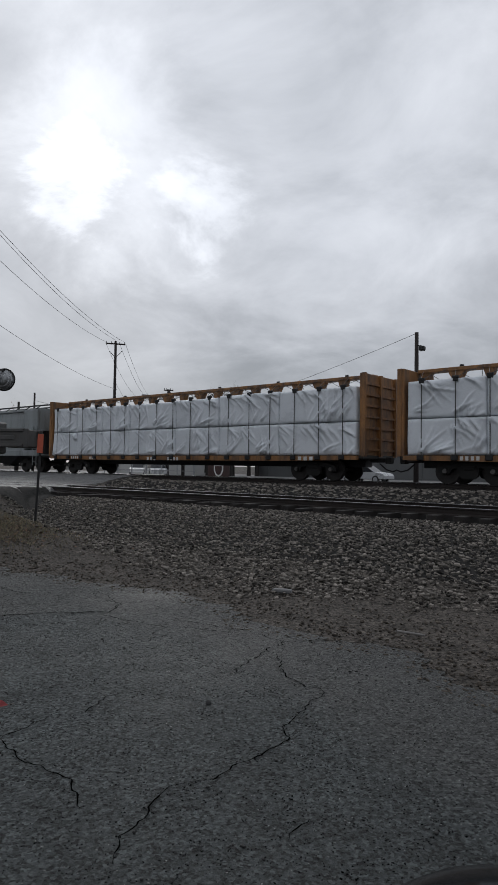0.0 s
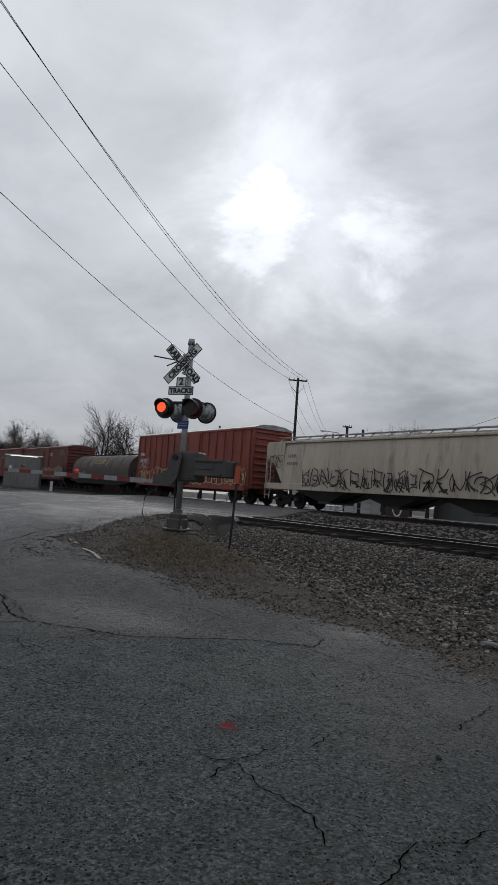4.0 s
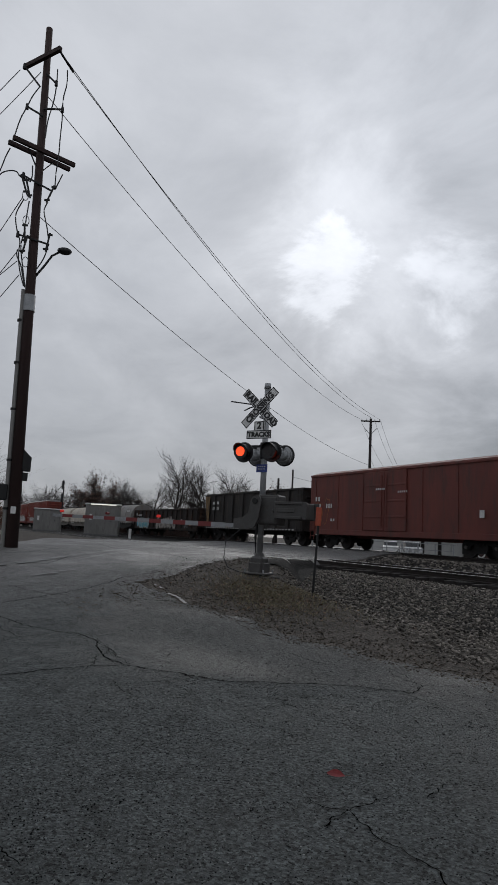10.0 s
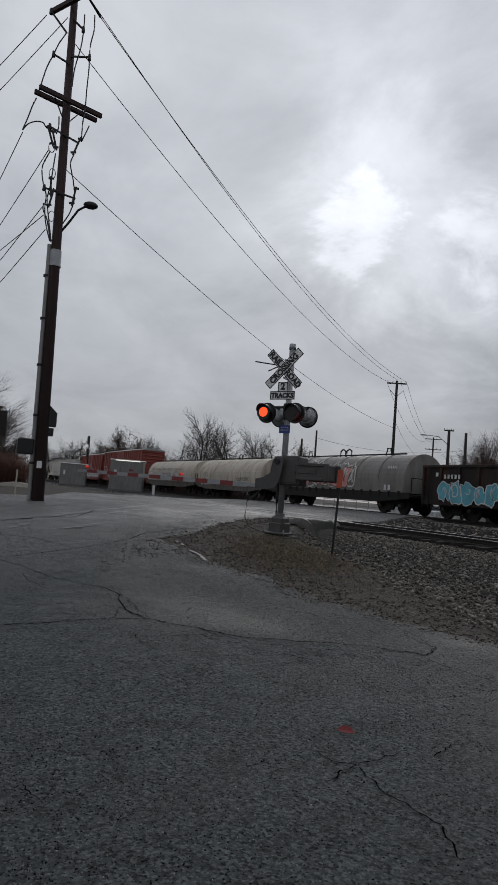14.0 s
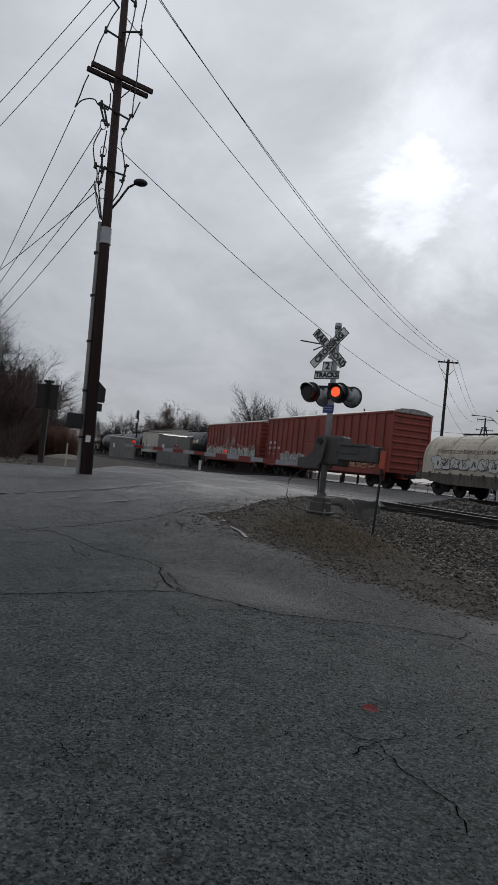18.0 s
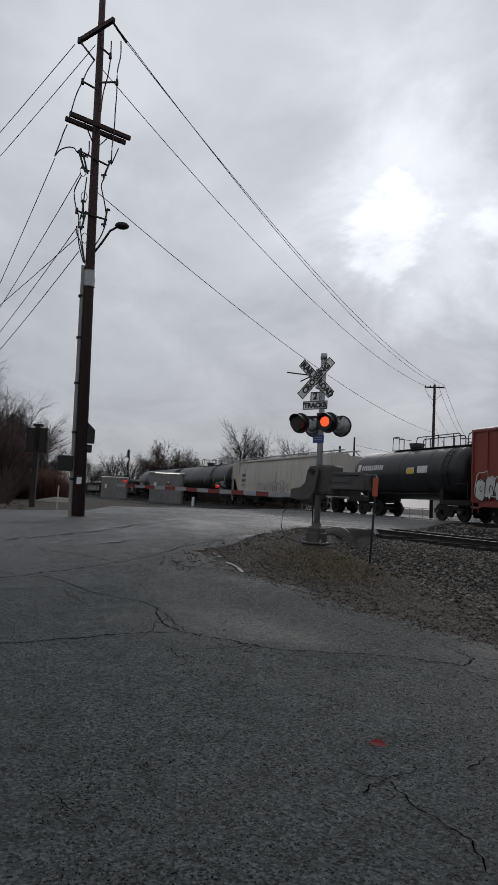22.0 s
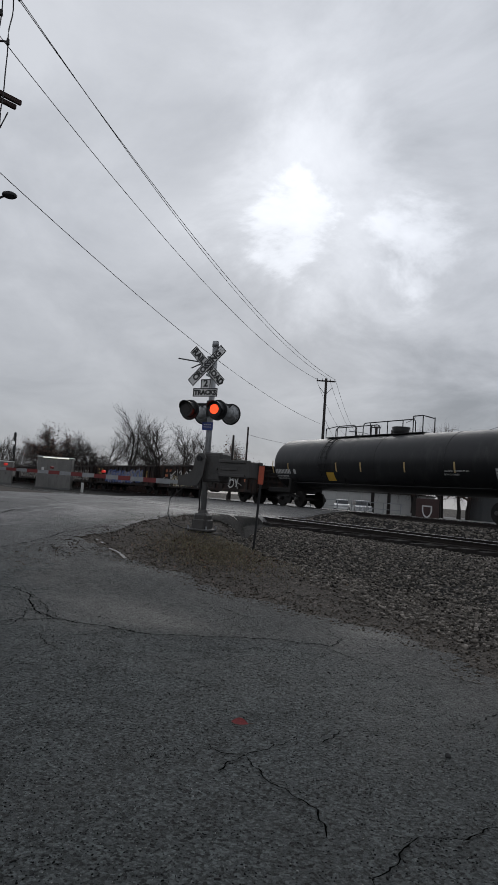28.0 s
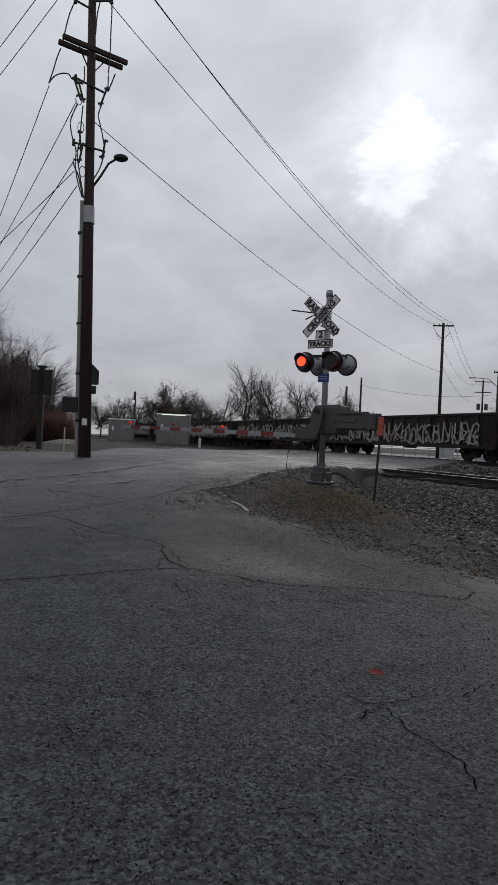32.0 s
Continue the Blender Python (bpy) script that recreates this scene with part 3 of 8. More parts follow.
def wobble(v, seed, amp, freq):
    return amp * (np.sin(v * freq + seed) + 0.6 * np.sin(v * freq * 2.3 + 1.7 * seed) + 0.35 * np.sin(v * freq * 5.1 + 0.4 * seed))


def lot_edge(x):
    """The ragged far edge of the lot's asphalt."""
    x = np.asarray(x, float)
    e = np.interp(x, (-16, -13.3, -12.1, -9.7, -7.5, -6.4, -4.4, -3.1, -2.4, -1.6, 0, 4, 14), (4.2, 4.6, 5.0, 5.6, 5.95, 6.4, 5.95, 5.75, 5.8, 5.35, 5.1, 4.9, 4.0))
    return e + wobble(x, 2.0, 0.10, 2.4)


def road_along(x, y):
    """Metres in from the road's edge."""
    return -0.824 * (x + 14.16) - 0.567 * (y - 7.68) - 1.65 - 1.1 * step(9.0, 14.0, y) - wobble(y, 4.0, 0.12, 1.3)


def on_lot(x, y):
    return (y < lot_edge(x)) & (x > -14.6) & (x < 14) & (y > -11)


def on_road(x, y):
    a = road_along(x, y)
    return (a > -3.4 * step(4.0, 2.5, y) - 0.5 * step(9.5, 11.5, y)) & (a < 9.2 + 7.0 * step(3.0, 7.0, y)) & (y > -12) & (y < 34) & (x < -11.5) & (x > -50)


def on_crossing(x, y):
    return (x < edge_x(y)) & (x > -50) & (y > 11.5) & (y < 31)


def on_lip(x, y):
    """The dark asphalt flank of the raised road beside the signal."""
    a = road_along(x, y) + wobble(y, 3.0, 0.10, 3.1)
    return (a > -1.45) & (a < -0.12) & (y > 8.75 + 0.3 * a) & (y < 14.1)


def wet_sheen_part(x, y):
    """The driven street is paler and wetter than the lot; its colour also holds some sky sheen."""
    return 0.68 * step(-9.5, -16.5, x + 0.35 * y)


def seam_y(x):
    """The long crack that parts the driven lot from its dusty, silted margin."""
    return np.interp(x, (-14, -10.3, -8.0, -6.8, -6.0, -4.8, -3.0, -1.5, 2.0), (2.4, 2.6, 2.4, 3.3, 4.7, 4.9, 4.4, 3.6, 3.0))


def lot_dirt(x, y):
    d = np.clip(1 - (lot_edge(x) - y) / (0.75 + 0.5 * step(-4.0, -8.0, x)), 0, 0.85) * step(1.5, 3.5, y)
    dust = 0.30 * step(-0.2, 0.5, y - seam_y(x))
    return np.maximum(d, dust) * step(-14.6, -12.2, x)


def road_dirt(x, y):
    return np.clip(1 - road_along(x, y) / 0.9, 0, 1) * step(3.0, 6.5, y) * (y < 12.5)


fx, fy = np.arange(-14.6, 14.01, 0.12), np.arange(-11, 9.5, 0.12)
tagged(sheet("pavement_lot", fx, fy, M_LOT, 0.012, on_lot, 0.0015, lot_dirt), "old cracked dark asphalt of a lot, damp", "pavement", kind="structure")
rx, ry = np.arange(-50, -11.3, 0.13), np.arange(-12, 34.1, 0.13)
tagged(sheet("road", rx, ry, M_LOT, 0.016, lambda x, y: on_road(x, y) | on_crossing(x, y), 0.001, road_dirt), "wet grey asphalt road rising to the level crossing", "road", kind="structure")
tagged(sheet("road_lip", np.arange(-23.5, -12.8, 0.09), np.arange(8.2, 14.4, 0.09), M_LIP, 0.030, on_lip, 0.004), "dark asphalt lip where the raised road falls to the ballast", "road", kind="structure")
tagged(sheet("pavement_far", np.arange(-120, 30, 2.0), np.arange(29.5, 76, 1.0), M_FARLOT, 0.02), "pale wet concrete lot beyond the tracks", "pavement", kind="structure")
tagged(sheet("ballast_bed", np.arange(-30, 25, 0.15), np.arange(9.2, 28, 0.15), M_GRAVELBED, 0.006, lambda x, y: x > np.maximum(edge_x(y), -17.5 - 1.0 * (y - 10)) + 0.2), "dark crushed-stone bed of the tracks", "ballast", kind="structure")
tagged(sheet("ballast_bed_west", np.arange(-160, -49, 1.0), np.arange(12.0, 28, 0.4), M_GRAVELBED, 0.01), "dark crushed-stone bed of the tracks", "ballast", kind="structure")


# ---- tracks ----
def rail(name, y, z, x0, x1):
    web = [(-0.07, -0.18), (0.07, -0.18), (0.07, -0.165), (0.012, -0.14), (0.012, -0.045), (0.036, -0.035), (0.036, -0.004), (-0.036, -0.004), (-0.036, -0.035), (-0.012, -0.045), (-0.012, -0.14), (-0.07, -0.165)]
    ob = part(name, extrude(B(), [(y + u, z + v) for u, v in web], "x", x0, x1), M_RAIL)
    tagged(ob, "rusty steel rail with a polished running surface", "rail", "rails of the two tracks", "structure")
    part("rail_head", extrude(B(), [(y - 0.035, z - 0.004), (y + 0.035, z - 0.004), (y + 0.028, z), (y - 0.028, z)], "x", x0, x1), M_RAILTOP, ob, "shiny worn running surface")
    return ob


for nm, yc, zc in (("rail", TRACK_1, RAIL_1), ("rail", TRACK_2, RAIL_2)):
    for s in (-1, 1):
        rail(nm, yc + s * GAUGE / 2, zc, -260, 60)

# flangeway grooves, their shade laid on as dark strips instead of being cut
for yc, z in ((TRACK_1, 0.806), (TRACK_2, 1.128)):
    for q in (-1, 1):
        for d in (-0.085, 0.085):
            y = yc + q * GAUGE / 2 + d
            bm = extrude(B(), [(y - 0.045, z - 0.05), (y + 0.045, z - 0.05), (y + 0.045, z + 0.008), (y - 0.045, z + 0.008)], "x", -49.5, float(edge_x(yc)))
            tagged(part("flangeway", bm, M_PEBBLE), "dark strip standing for the shaded flangeway groove beside the rail", "crossing panel", "flangeway strips", "structure")

tie_bm = box(B(), 0, 0, 0, 0.23, 2.6, 0.18, 0.012)
tie_me = bpy.data.meshes.new("tie")
tie_bm.to_mesh(tie_me)
tie_bm.free()
tie_me.materials.append(M_TIE)


def ties():
    rng = random.Random(11)
    bed = thing("track_bed", pose(0, TRACK_1, RAIL_1), "dark wooden sleepers of the nearer track", "railway track", kind="structure")
    x = edge_x(TRACK_1) + 0.4
    while x < 14:
        ob = new("tie", tie_me)
        ob.parent = bed
        ob.matrix_local = pose(x, rng.uniform(-0.10, 0.10), -0.275 + rng.uniform(-0.03, 0.02), rng.uniform(-0.5, 0.5), 0, rng.uniform(-1.5, 1.5))
        x += 0.6
    bed = thing("track_bed", pose(0, TRACK_2, RAIL_2), "dark wooden sleepers of the farther track", "railway track", kind="structure")
    x = edge_x(TRACK_2) + 0.4
    while x < 10:
        ob = new("tie", tie_me)
        ob.parent = bed
        ob.matrix_local = pose(x, rng.uniform(-0.05, 0.05), -0.265, 0, 0, rng.uniform(-1, 1))
        x += 0.52


ties()


def stones(name, n, place, size, material, label, seed):
    """Loose angular stones, all in one mesh."""
    rng = np.random.default_rng(seed)
    base = np.array([(1, 1, 1), (1, 1, -1), (1, -1, 1), (1, -1, -1), (-1, 1, 1), (-1, 1, -1), (-1, -1, 1), (-1, -1, -1)], float) * 0.5
    quads = np.array([(0, 1, 3, 2), (4, 6, 7, 5), (0, 4, 5, 1), (2, 3, 7, 6), (0, 2, 6, 4), (1, 5, 7, 3)])
    p = place(rng, n)
    n = len(p)
    s = rng.uniform(size[0], size[1], (n, 1, 1)) * rng.uniform(0.5, 1.35, (n, 1, 3)) * np.array((1.30, 0.86, 0.60))
    v = (base[None] + rng.uniform(-0.2, 0.2, (n, 8, 3))) * s
    a, b = rng.uniform(0, 2 * np.pi, n), rng.uniform(-0.6, 0.6, n)
    ca, sa, cb, sb = np.cos(a), np.sin(a), np.cos(b), np.sin(b)
    x, y, z = v[..., 0], v[..., 1], v[..., 2]
    y, z = cb[:, None] * y - sb[:, None] * z, sb[:, None] * y + cb[:, None] * z
    x, y = ca[:, None] * x - sa[:, None] * y, sa[:, None] * x + ca[:, None] * y
    v = np.stack([x, y, z], -1) + p[:, None]
    f = quads[None] + 8 * np.arange(n)[:, None, None]
    return tagged(arrays(name, v.reshape(-1, 3), f.reshape(-1, 4), material), label, "gravel", kind="stuff")


def bank_foot(x):
    return np.interp(x, (-22, -18, -15.5, -12.8, -10.8, -8.4, -5.5, -2.5, -1.2, 0, 4, 12), (12.4, 10.6, 8.9, 8.3, 7.9, 7.4, 7.0, 8.2, 8.9, 8.9, 8.6, 8.0)) + wobble(x, 1.0, 0.15, 2.9)


def on_bank(rng, n):
    x = rng.uniform(-22, 12, n)
    y = rng.uniform(6.6, 14.15, n)
    keep = (y > bank_foot(x) + rng.exponential(0.4, n) - 0.3) & (road_along(x, y) < -0.2 - 1.2 * step(7.6, 8.4, y))
    x, y = x[keep], y[keep]
    return np.stack([x, y, height(x, y) + rng.uniform(-0.016, 0.05, len(x))], 1)


def between(rng, n):
    x, y = rng.uniform(-28, 10, n), rng.uniform(16.4, 27, n)
    keep = (x > edge_x(y) + 0.3) & (np.abs(y - TRACK_1) > 0.9)
    x, y = x[keep], y[keep]
    return np.stack([x, y, height(x, y) + 0.015], 1)


def on_fringe(rng, n):
    x = rng.uniform(-13, 8, n)
    y = lot_edge(x) + np.abs(rng.normal(0.7, 0.8, n)) - 0.35
    return np.stack([x, y, height(x, y) + 0.012], 1)


def on_road_edge(rng, n):
    y = rng.uniform(2.6, 11.5, n)
    x = -14.16 - (1.65 + 1.1 * step(9.0, 14.0, y) + rng.normal(-0.25, 0.45, n) + 0.567 * (y - 7.68)) / 0.824
    return np.stack([x, y, height(x, y) + 0.016], 1)


def on_asphalt(rng, n):
    x, y = rng.uniform(-12, 6, n), rng.uniform(0.8, 6.4, n)
    return np.stack([x, y, height(x, y) + 0.014], 1)


stones("ballast_stones", 92000, on_bank, (0.013, 0.050), M_STONE, "loose grey angular ballast stones", 3)
stones("ballast_between", 14000, between, (0.05, 0.10), M_STONE, "loose grey angular ballast stones", 4)
stones("fringe_gravel", 7000, on_fringe, (0.007, 0.026), M_GRIT, "small gravel strewn along the edge of the asphalt", 5)
stones("edge_gravel", 1600, on_road_edge, (0.008, 0.03), M_GRIT, "small gravel strewn along the edge of the road", 7)
stones("pebbles", 1100, on_asphalt, (0.006, 0.017), M_PEBBLE, "dark pebbles scattered over the asphalt", 6)


def on_wear(rng, n):
    """The lot's worn surface, denser where the tyres have torn it."""
    x, y = rng.uniform(-13.5, 3.5, n), rng.uniform(0.3, 5.9, n)
    worn = 0.5 + 0.5 * np.sin(0.9 * x + 1.3) * np.sin(1.1 * y + 0.35 * x)
    keep = (y < lot_edge(x) - 0.2) & (rng.random(n) < 0.35 + 0.65 * worn) & (rng.random(n) < 1.0 - 0.72 * (y > seam_y(x)) - 0.2 * (x < -9))
    x, y = x[keep], y[keep]
    return np.stack([x, y, height(x, y) + 0.0125], 1)


# flat black stones laid where torn-out pits would hold shade
stones("pit_shade_stones", 100000, on_wear, (0.003, 0.0075), M_PITSHADE, "small black stones standing for the shade in pits where stone has come out", 9)
stones("asphalt_chips", 26000, on_wear, (0.003, 0.0065), M_CHIP, "pale stone chips showing in the worn asphalt", 10)


# ---- the freight train: each car stands at x = 0 on the rail top, its near side faces -y ----
M_YELLOW = mat("centerbeam_yellow", (0.235, 0.110, 0.036), 0.6, var=0.35, scale=1.2, streak=4, stain=(0.07, 0.04, 0.025), amount=0.6)
M_WRAP = mat("lumber_wrap", (0.62, 0.65, 0.685), 0.28, var=0.07, scale=0.9, fine=14, bump=0.25)
M_STRAP = mat("strap_black", (0.02, 0.02, 0.02), 0.5)
M_HOPGREY = mat("hopper_grey", (0.225, 0.245, 0.25), 0.6, var=0.22, scale=0.8, streak=6, stain=(0.09, 0.09, 0.085), amount=0.35)
M_HOPTAN = mat("hopper_tan", (0.455, 0.40, 0.33), 0.6, var=0.16, scale=0.8, streak=6, stain=(0.22, 0.20, 0.16), amount=0.35)
M_HOPPALE = mat("hopper_pale", (0.45, 0.42, 0.375), 0.6, var=0.14, scale=0.8, streak=6, stain=(0.27, 0.245, 0.215), amount=0.35)
M_BOXRED = mat("boxcar_red", (0.235, 0.052, 0.034), 0.6, var=0.25, scale=0.9, streak=5, stain=(0.11, 0.035, 0.028), amount=0.45)
M_BOXBROWN = mat("boxcar_oxide", (0.135, 0.033, 0.025), 0.65, var=0.28, scale=0.9, streak=5, stain=(0.075, 0.03, 0.025), amount=0.5)
M_BOXBRIGHT = mat("boxcar_bright_red", (0.215, 0.040, 0.027), 0.6, var=0.22, scale=0.9, streak=5, stain=(0.10, 0.028, 0.022), amount=0.35)
M_BOXROOF = mat("boxcar_roof", (0.30, 0.30, 0.30), 0.5, 0.4, var=0.25, scale=1.5, stain=(0.16, 0.08, 0.05), amount=0.4)
M_COILDARK = mat("coil_hood_dark", (0.062, 0.052, 0.048), 0.6, var=0.35, scale=0.9, streak=3, stain=(0.11, 0.06, 0.04), amount=0.45)
M_COILGREY = mat("coil_hood_grey", (0.175, 0.168, 0.158), 0.55, var=0.3, scale=0.9, streak=4, stain=(0.12, 0.09, 0.07), amount=0.45)
M_COILTAN = mat("coil_hood_tan", (0.47, 0.425, 0.355), 0.55, var=0.2, scale=0.9, streak=4, stain=(0.24, 0.17, 0.11), amount=0.4)
M_COILSILL = mat("coil_sill_grime", (0.115, 0.100, 0.083), 0.65, var=0.4, scale=1.2, streak=3, stain=(0.035, 0.03, 0.026), amount=0.6)
M_MARKORANGE = mat("mark_orange", (0.55, 0.17, 0.07), 0.55, var=0.2)
M_GON = mat("gondola_brown", (0.019, 0.0145, 0.013), 0.7, var=0.5, scale=1.0, streak=4, stain=(0.065, 0.032, 0.020), amount=0.40, spec=0.3)
M_TUB = mat("coal_gondola_black", (0.024, 0.0215, 0.020), 0.65, var=0.35, scale=0.9, streak=5, stain=(0.055, 0.043, 0.034), amount=0.4, spec=0.3)
M_ENDPANEL = mat("end_panel_ochre", (0.20, 0.115, 0.042), 0.65, var=0.35, scale=1.5, streak=3, stain=(0.05, 0.035, 0.02), amount=0.5)
M_TANK = mat("tank_black", (0.012, 0.0125, 0.014), 0.40, var=0.35, scale=0.8, streak=4, stain=(0.03, 0.03, 0.03), amount=0.35, bump=0.03, spec=0.38)
M_TRUCK = mat("truck_grime", (0.0085, 0.0078, 0.0072), 0.85, 0.0, var=0.4, scale=5)
M_WHEEL = mat("wheel_steel", (0.020, 0.017, 0.016), 0.6, 0.4, var=0.3, scale=6)
M_CAP = mat("bearing_cap", (0.10, 0.095, 0.09), 0.5, 0.5, var=0.2)
M_MARK = mat("mark_white", (0.55, 0.55, 0.54), 0.6, var=0.2, scale=3)
M_MARKBLACK = mat("mark_black", (0.02, 0.02, 0.02), 0.6)
M_MARKYEL = mat("mark_yellow", (0.62, 0.38, 0.05), 0.5, var=0.15)
M_LOGO = mat("logo_faded_yellow", (0.42, 0.27, 0.09), 0.65, var=0.3, scale=4)
M_GPALE = mat("spray_white", (0.52, 0.52, 0.50), 0.6, var=0.2, scale=2)
M_GDUST = mat("spray_dusty_white", (0.33, 0.31, 0.285), 0.65, var=0.35, scale=2.5, streak=3, stain=(0.09, 0.06, 0.045), amount=0.5)
M_GYEL = mat("spray_cream", (0.50, 0.43, 0.25), 0.6, var=0.25, scale=2)
M_GTAN = mat("spray_tan", (0.20, 0.135, 0.065), 0.6, var=0.3, scale=2)
M_GPINK = mat("spray_pink", (0.56, 0.26, 0.24), 0.6, var=0.25, scale=2)
M_GCYAN = mat("spray_cyan", (0.10, 0.34, 0.42), 0.6, var=0.25, scale=2)
M_GBLUE = mat("spray_blue", (0.07, 0.13, 0.36), 0.6, var=0.25, scale=2)
M_GBLACK = mat("spray_black", (0.02, 0.02, 0.022), 0.6)
M_GGREY = mat("spray_grey", (0.22, 0.22, 0.22), 0.6, var=0.3, scale=2)
M_ORG = mat("spray_orange", (0.42, 0.14, 0.04), 0.6, var=0.2)

SPEED, WHEEL_R = 11.05, 0.48
TRAIN, WHEELSETS = [], []
SIDE = 1.5


def wheel_mesh():
    bm = B()
    for s in (-1, 1):
        rod(bm, (0, s * 0.70, 0), (0, s * 0.83, 0), WHEEL_R, WHEEL_R, 28)
        rod(bm, (0, s * 0.68, 0), (0, s * 0.70, 0), WHEEL_R + 0.025, WHEEL_R + 0.025, 28)
        rod(bm, (0, s * 0.83, 0), (0, s * 0.88, 0), 0.16, 0.13, 14)
        for k in range(6):
            a = k * math.pi / 3
            box(bm, 0.33 * math.cos(a), s * 0.832, 0.33 * math.sin(a), 0.07, 0.02, 0.07)
    rod(bm, (0, -1.02, 0), (0, 1.02, 0), 0.085, 0.085, 12)
    me = bpy.data.meshes.new("wheelset")
    bm.to_mesh(me)
    bm.free()
    me.materials.append(M_WHEEL)
    return me


def truck_mesh():
    """Two cast side frames, a bolster and springs."""
    bm = B()
    prof = [(-1.15, 0.40), (-1.15, 0.62), (-0.85, 0.70), (-0.45, 0.80), (0.45, 0.80), (0.85, 0.70), (1.15, 0.62), (1.15, 0.40), (0.72, 0.40), (0.62, 0.56), (0.40, 0.62), (0.34, 0.30), (0.22, 0.20), (-0.22, 0.20), (-0.34, 0.30), (-0.40, 0.62), (-0.62, 0.56), (-0.72, 0.40)]
    for s in (-1, 1):
        extrude(bm, prof, "y", s * 1.0 - 0.07, s * 1.0 + 0.07)
        for k in (-0.15, 0.0, 0.15):
            rod(bm, (k, s * 1.0, 0.30), (k, s * 1.0, 0.56), 0.055, 0.055, 8)
        box(bm, 0, s * 1.0, 0.62, 0.5, 0.24, 0.12, 0.02)
    box(bm, 0, 0, 0.62, 0.36, 2.2, 0.22, 0.02)
    me = bpy.data.meshes.new("truck")
    bm.to_mesh(me)
    bm.free()
    me.materials.append(M_TRUCK)
    return me


def cap_mesh():
    bm = rod(B(), (0, 0, 0), (0, -0.11, 0), 0.10, 0.085, 12)
    me = bpy.data.meshes.new("bearing_cap")
    bm.to_mesh(me)
    bm.free()
    me.materials.append(M_CAP)
    return me


WHEEL_ME, TRUCK_ME, CAP_ME = wheel_mesh(), truck_mesh(), cap_mesh()


def coupler_mesh():
    bm = B()
    box(bm, 0.35, 0, 0.88, 0.8, 0.16, 0.18, 0.02)
    box(bm, 0.80, 0.02, 0.88, 0.28, 0.30, 0.28, 0.04)
    tube(bm, [(0.2, 0.3, 0.75), (0.5, 0.32, 0.5), (0.8, 0.33, 0.42), (1.0, 0.33, 0.5)], 0.03)
    me = bpy.data.meshes.new("coupler")
    bm.to_mesh(me)
    bm.free()
    me.materials.append(M_TRUCK)
    return me


COUPLER_ME = coupler_mesh()


def new_car(name, left, right, label, inset=2.2):
    """An empty car at the middle of its length, with trucks and couplers; left and right are its ends at the start."""
    car = thing(name, pose((left + right) / 2, TRACK_2, RAIL_2), label, "freight car", "cars of the freight train")
    h = (right - left) / 2
    TRAIN.append((car, (left + right) / 2))
    for s in (-1, 1):
        tr = new("truck", TRUCK_ME)
        tr.parent = car
        tr.matrix_local = pose(s * (h - inset), 0, 0)
        for x in (-0.89, 0.89):
            for q in (-1, 1):
                cp = new("bearing_cap", CAP_ME)
                cp.parent = tr
                cp.matrix_local = pose(x, q * 1.02, 0.48, 0, 0, 0 if q < 0 else 180)
        for q in (-1, 1):
            w = new("wheelset", WHEEL_ME)
            w.parent = tr
            w.matrix_local = pose(q * 0.89, 0, WHEEL_R)
            WHEELSETS.append((w, q * 0.89))
        c = new("coupler", COUPLER_ME)
        c.parent = car
        c.matrix_local = pose(s * (h - 0.35), 0, 0, 0, 0, 0 if s > 0 else 180)
    return car, h


def ladder(car, x, z0, z1, y, material, w=0.42, n=None, name="ladder"):
    bm = B()
    for s in (-1, 1):
        bar(bm, (x + s * w / 2, y, z0), (x + s * w / 2, y, z1), 0.04)
    n = n or max(2, int((z1 - z0) / 0.36))
    for k in range(n):
        z = z0 + (z1 - z0) * (k + 0.5) / n
        bar(bm, (x - w / 2, y, z), (x + w / 2, y, z), 0.03)
    return part(name, bm, material, car)


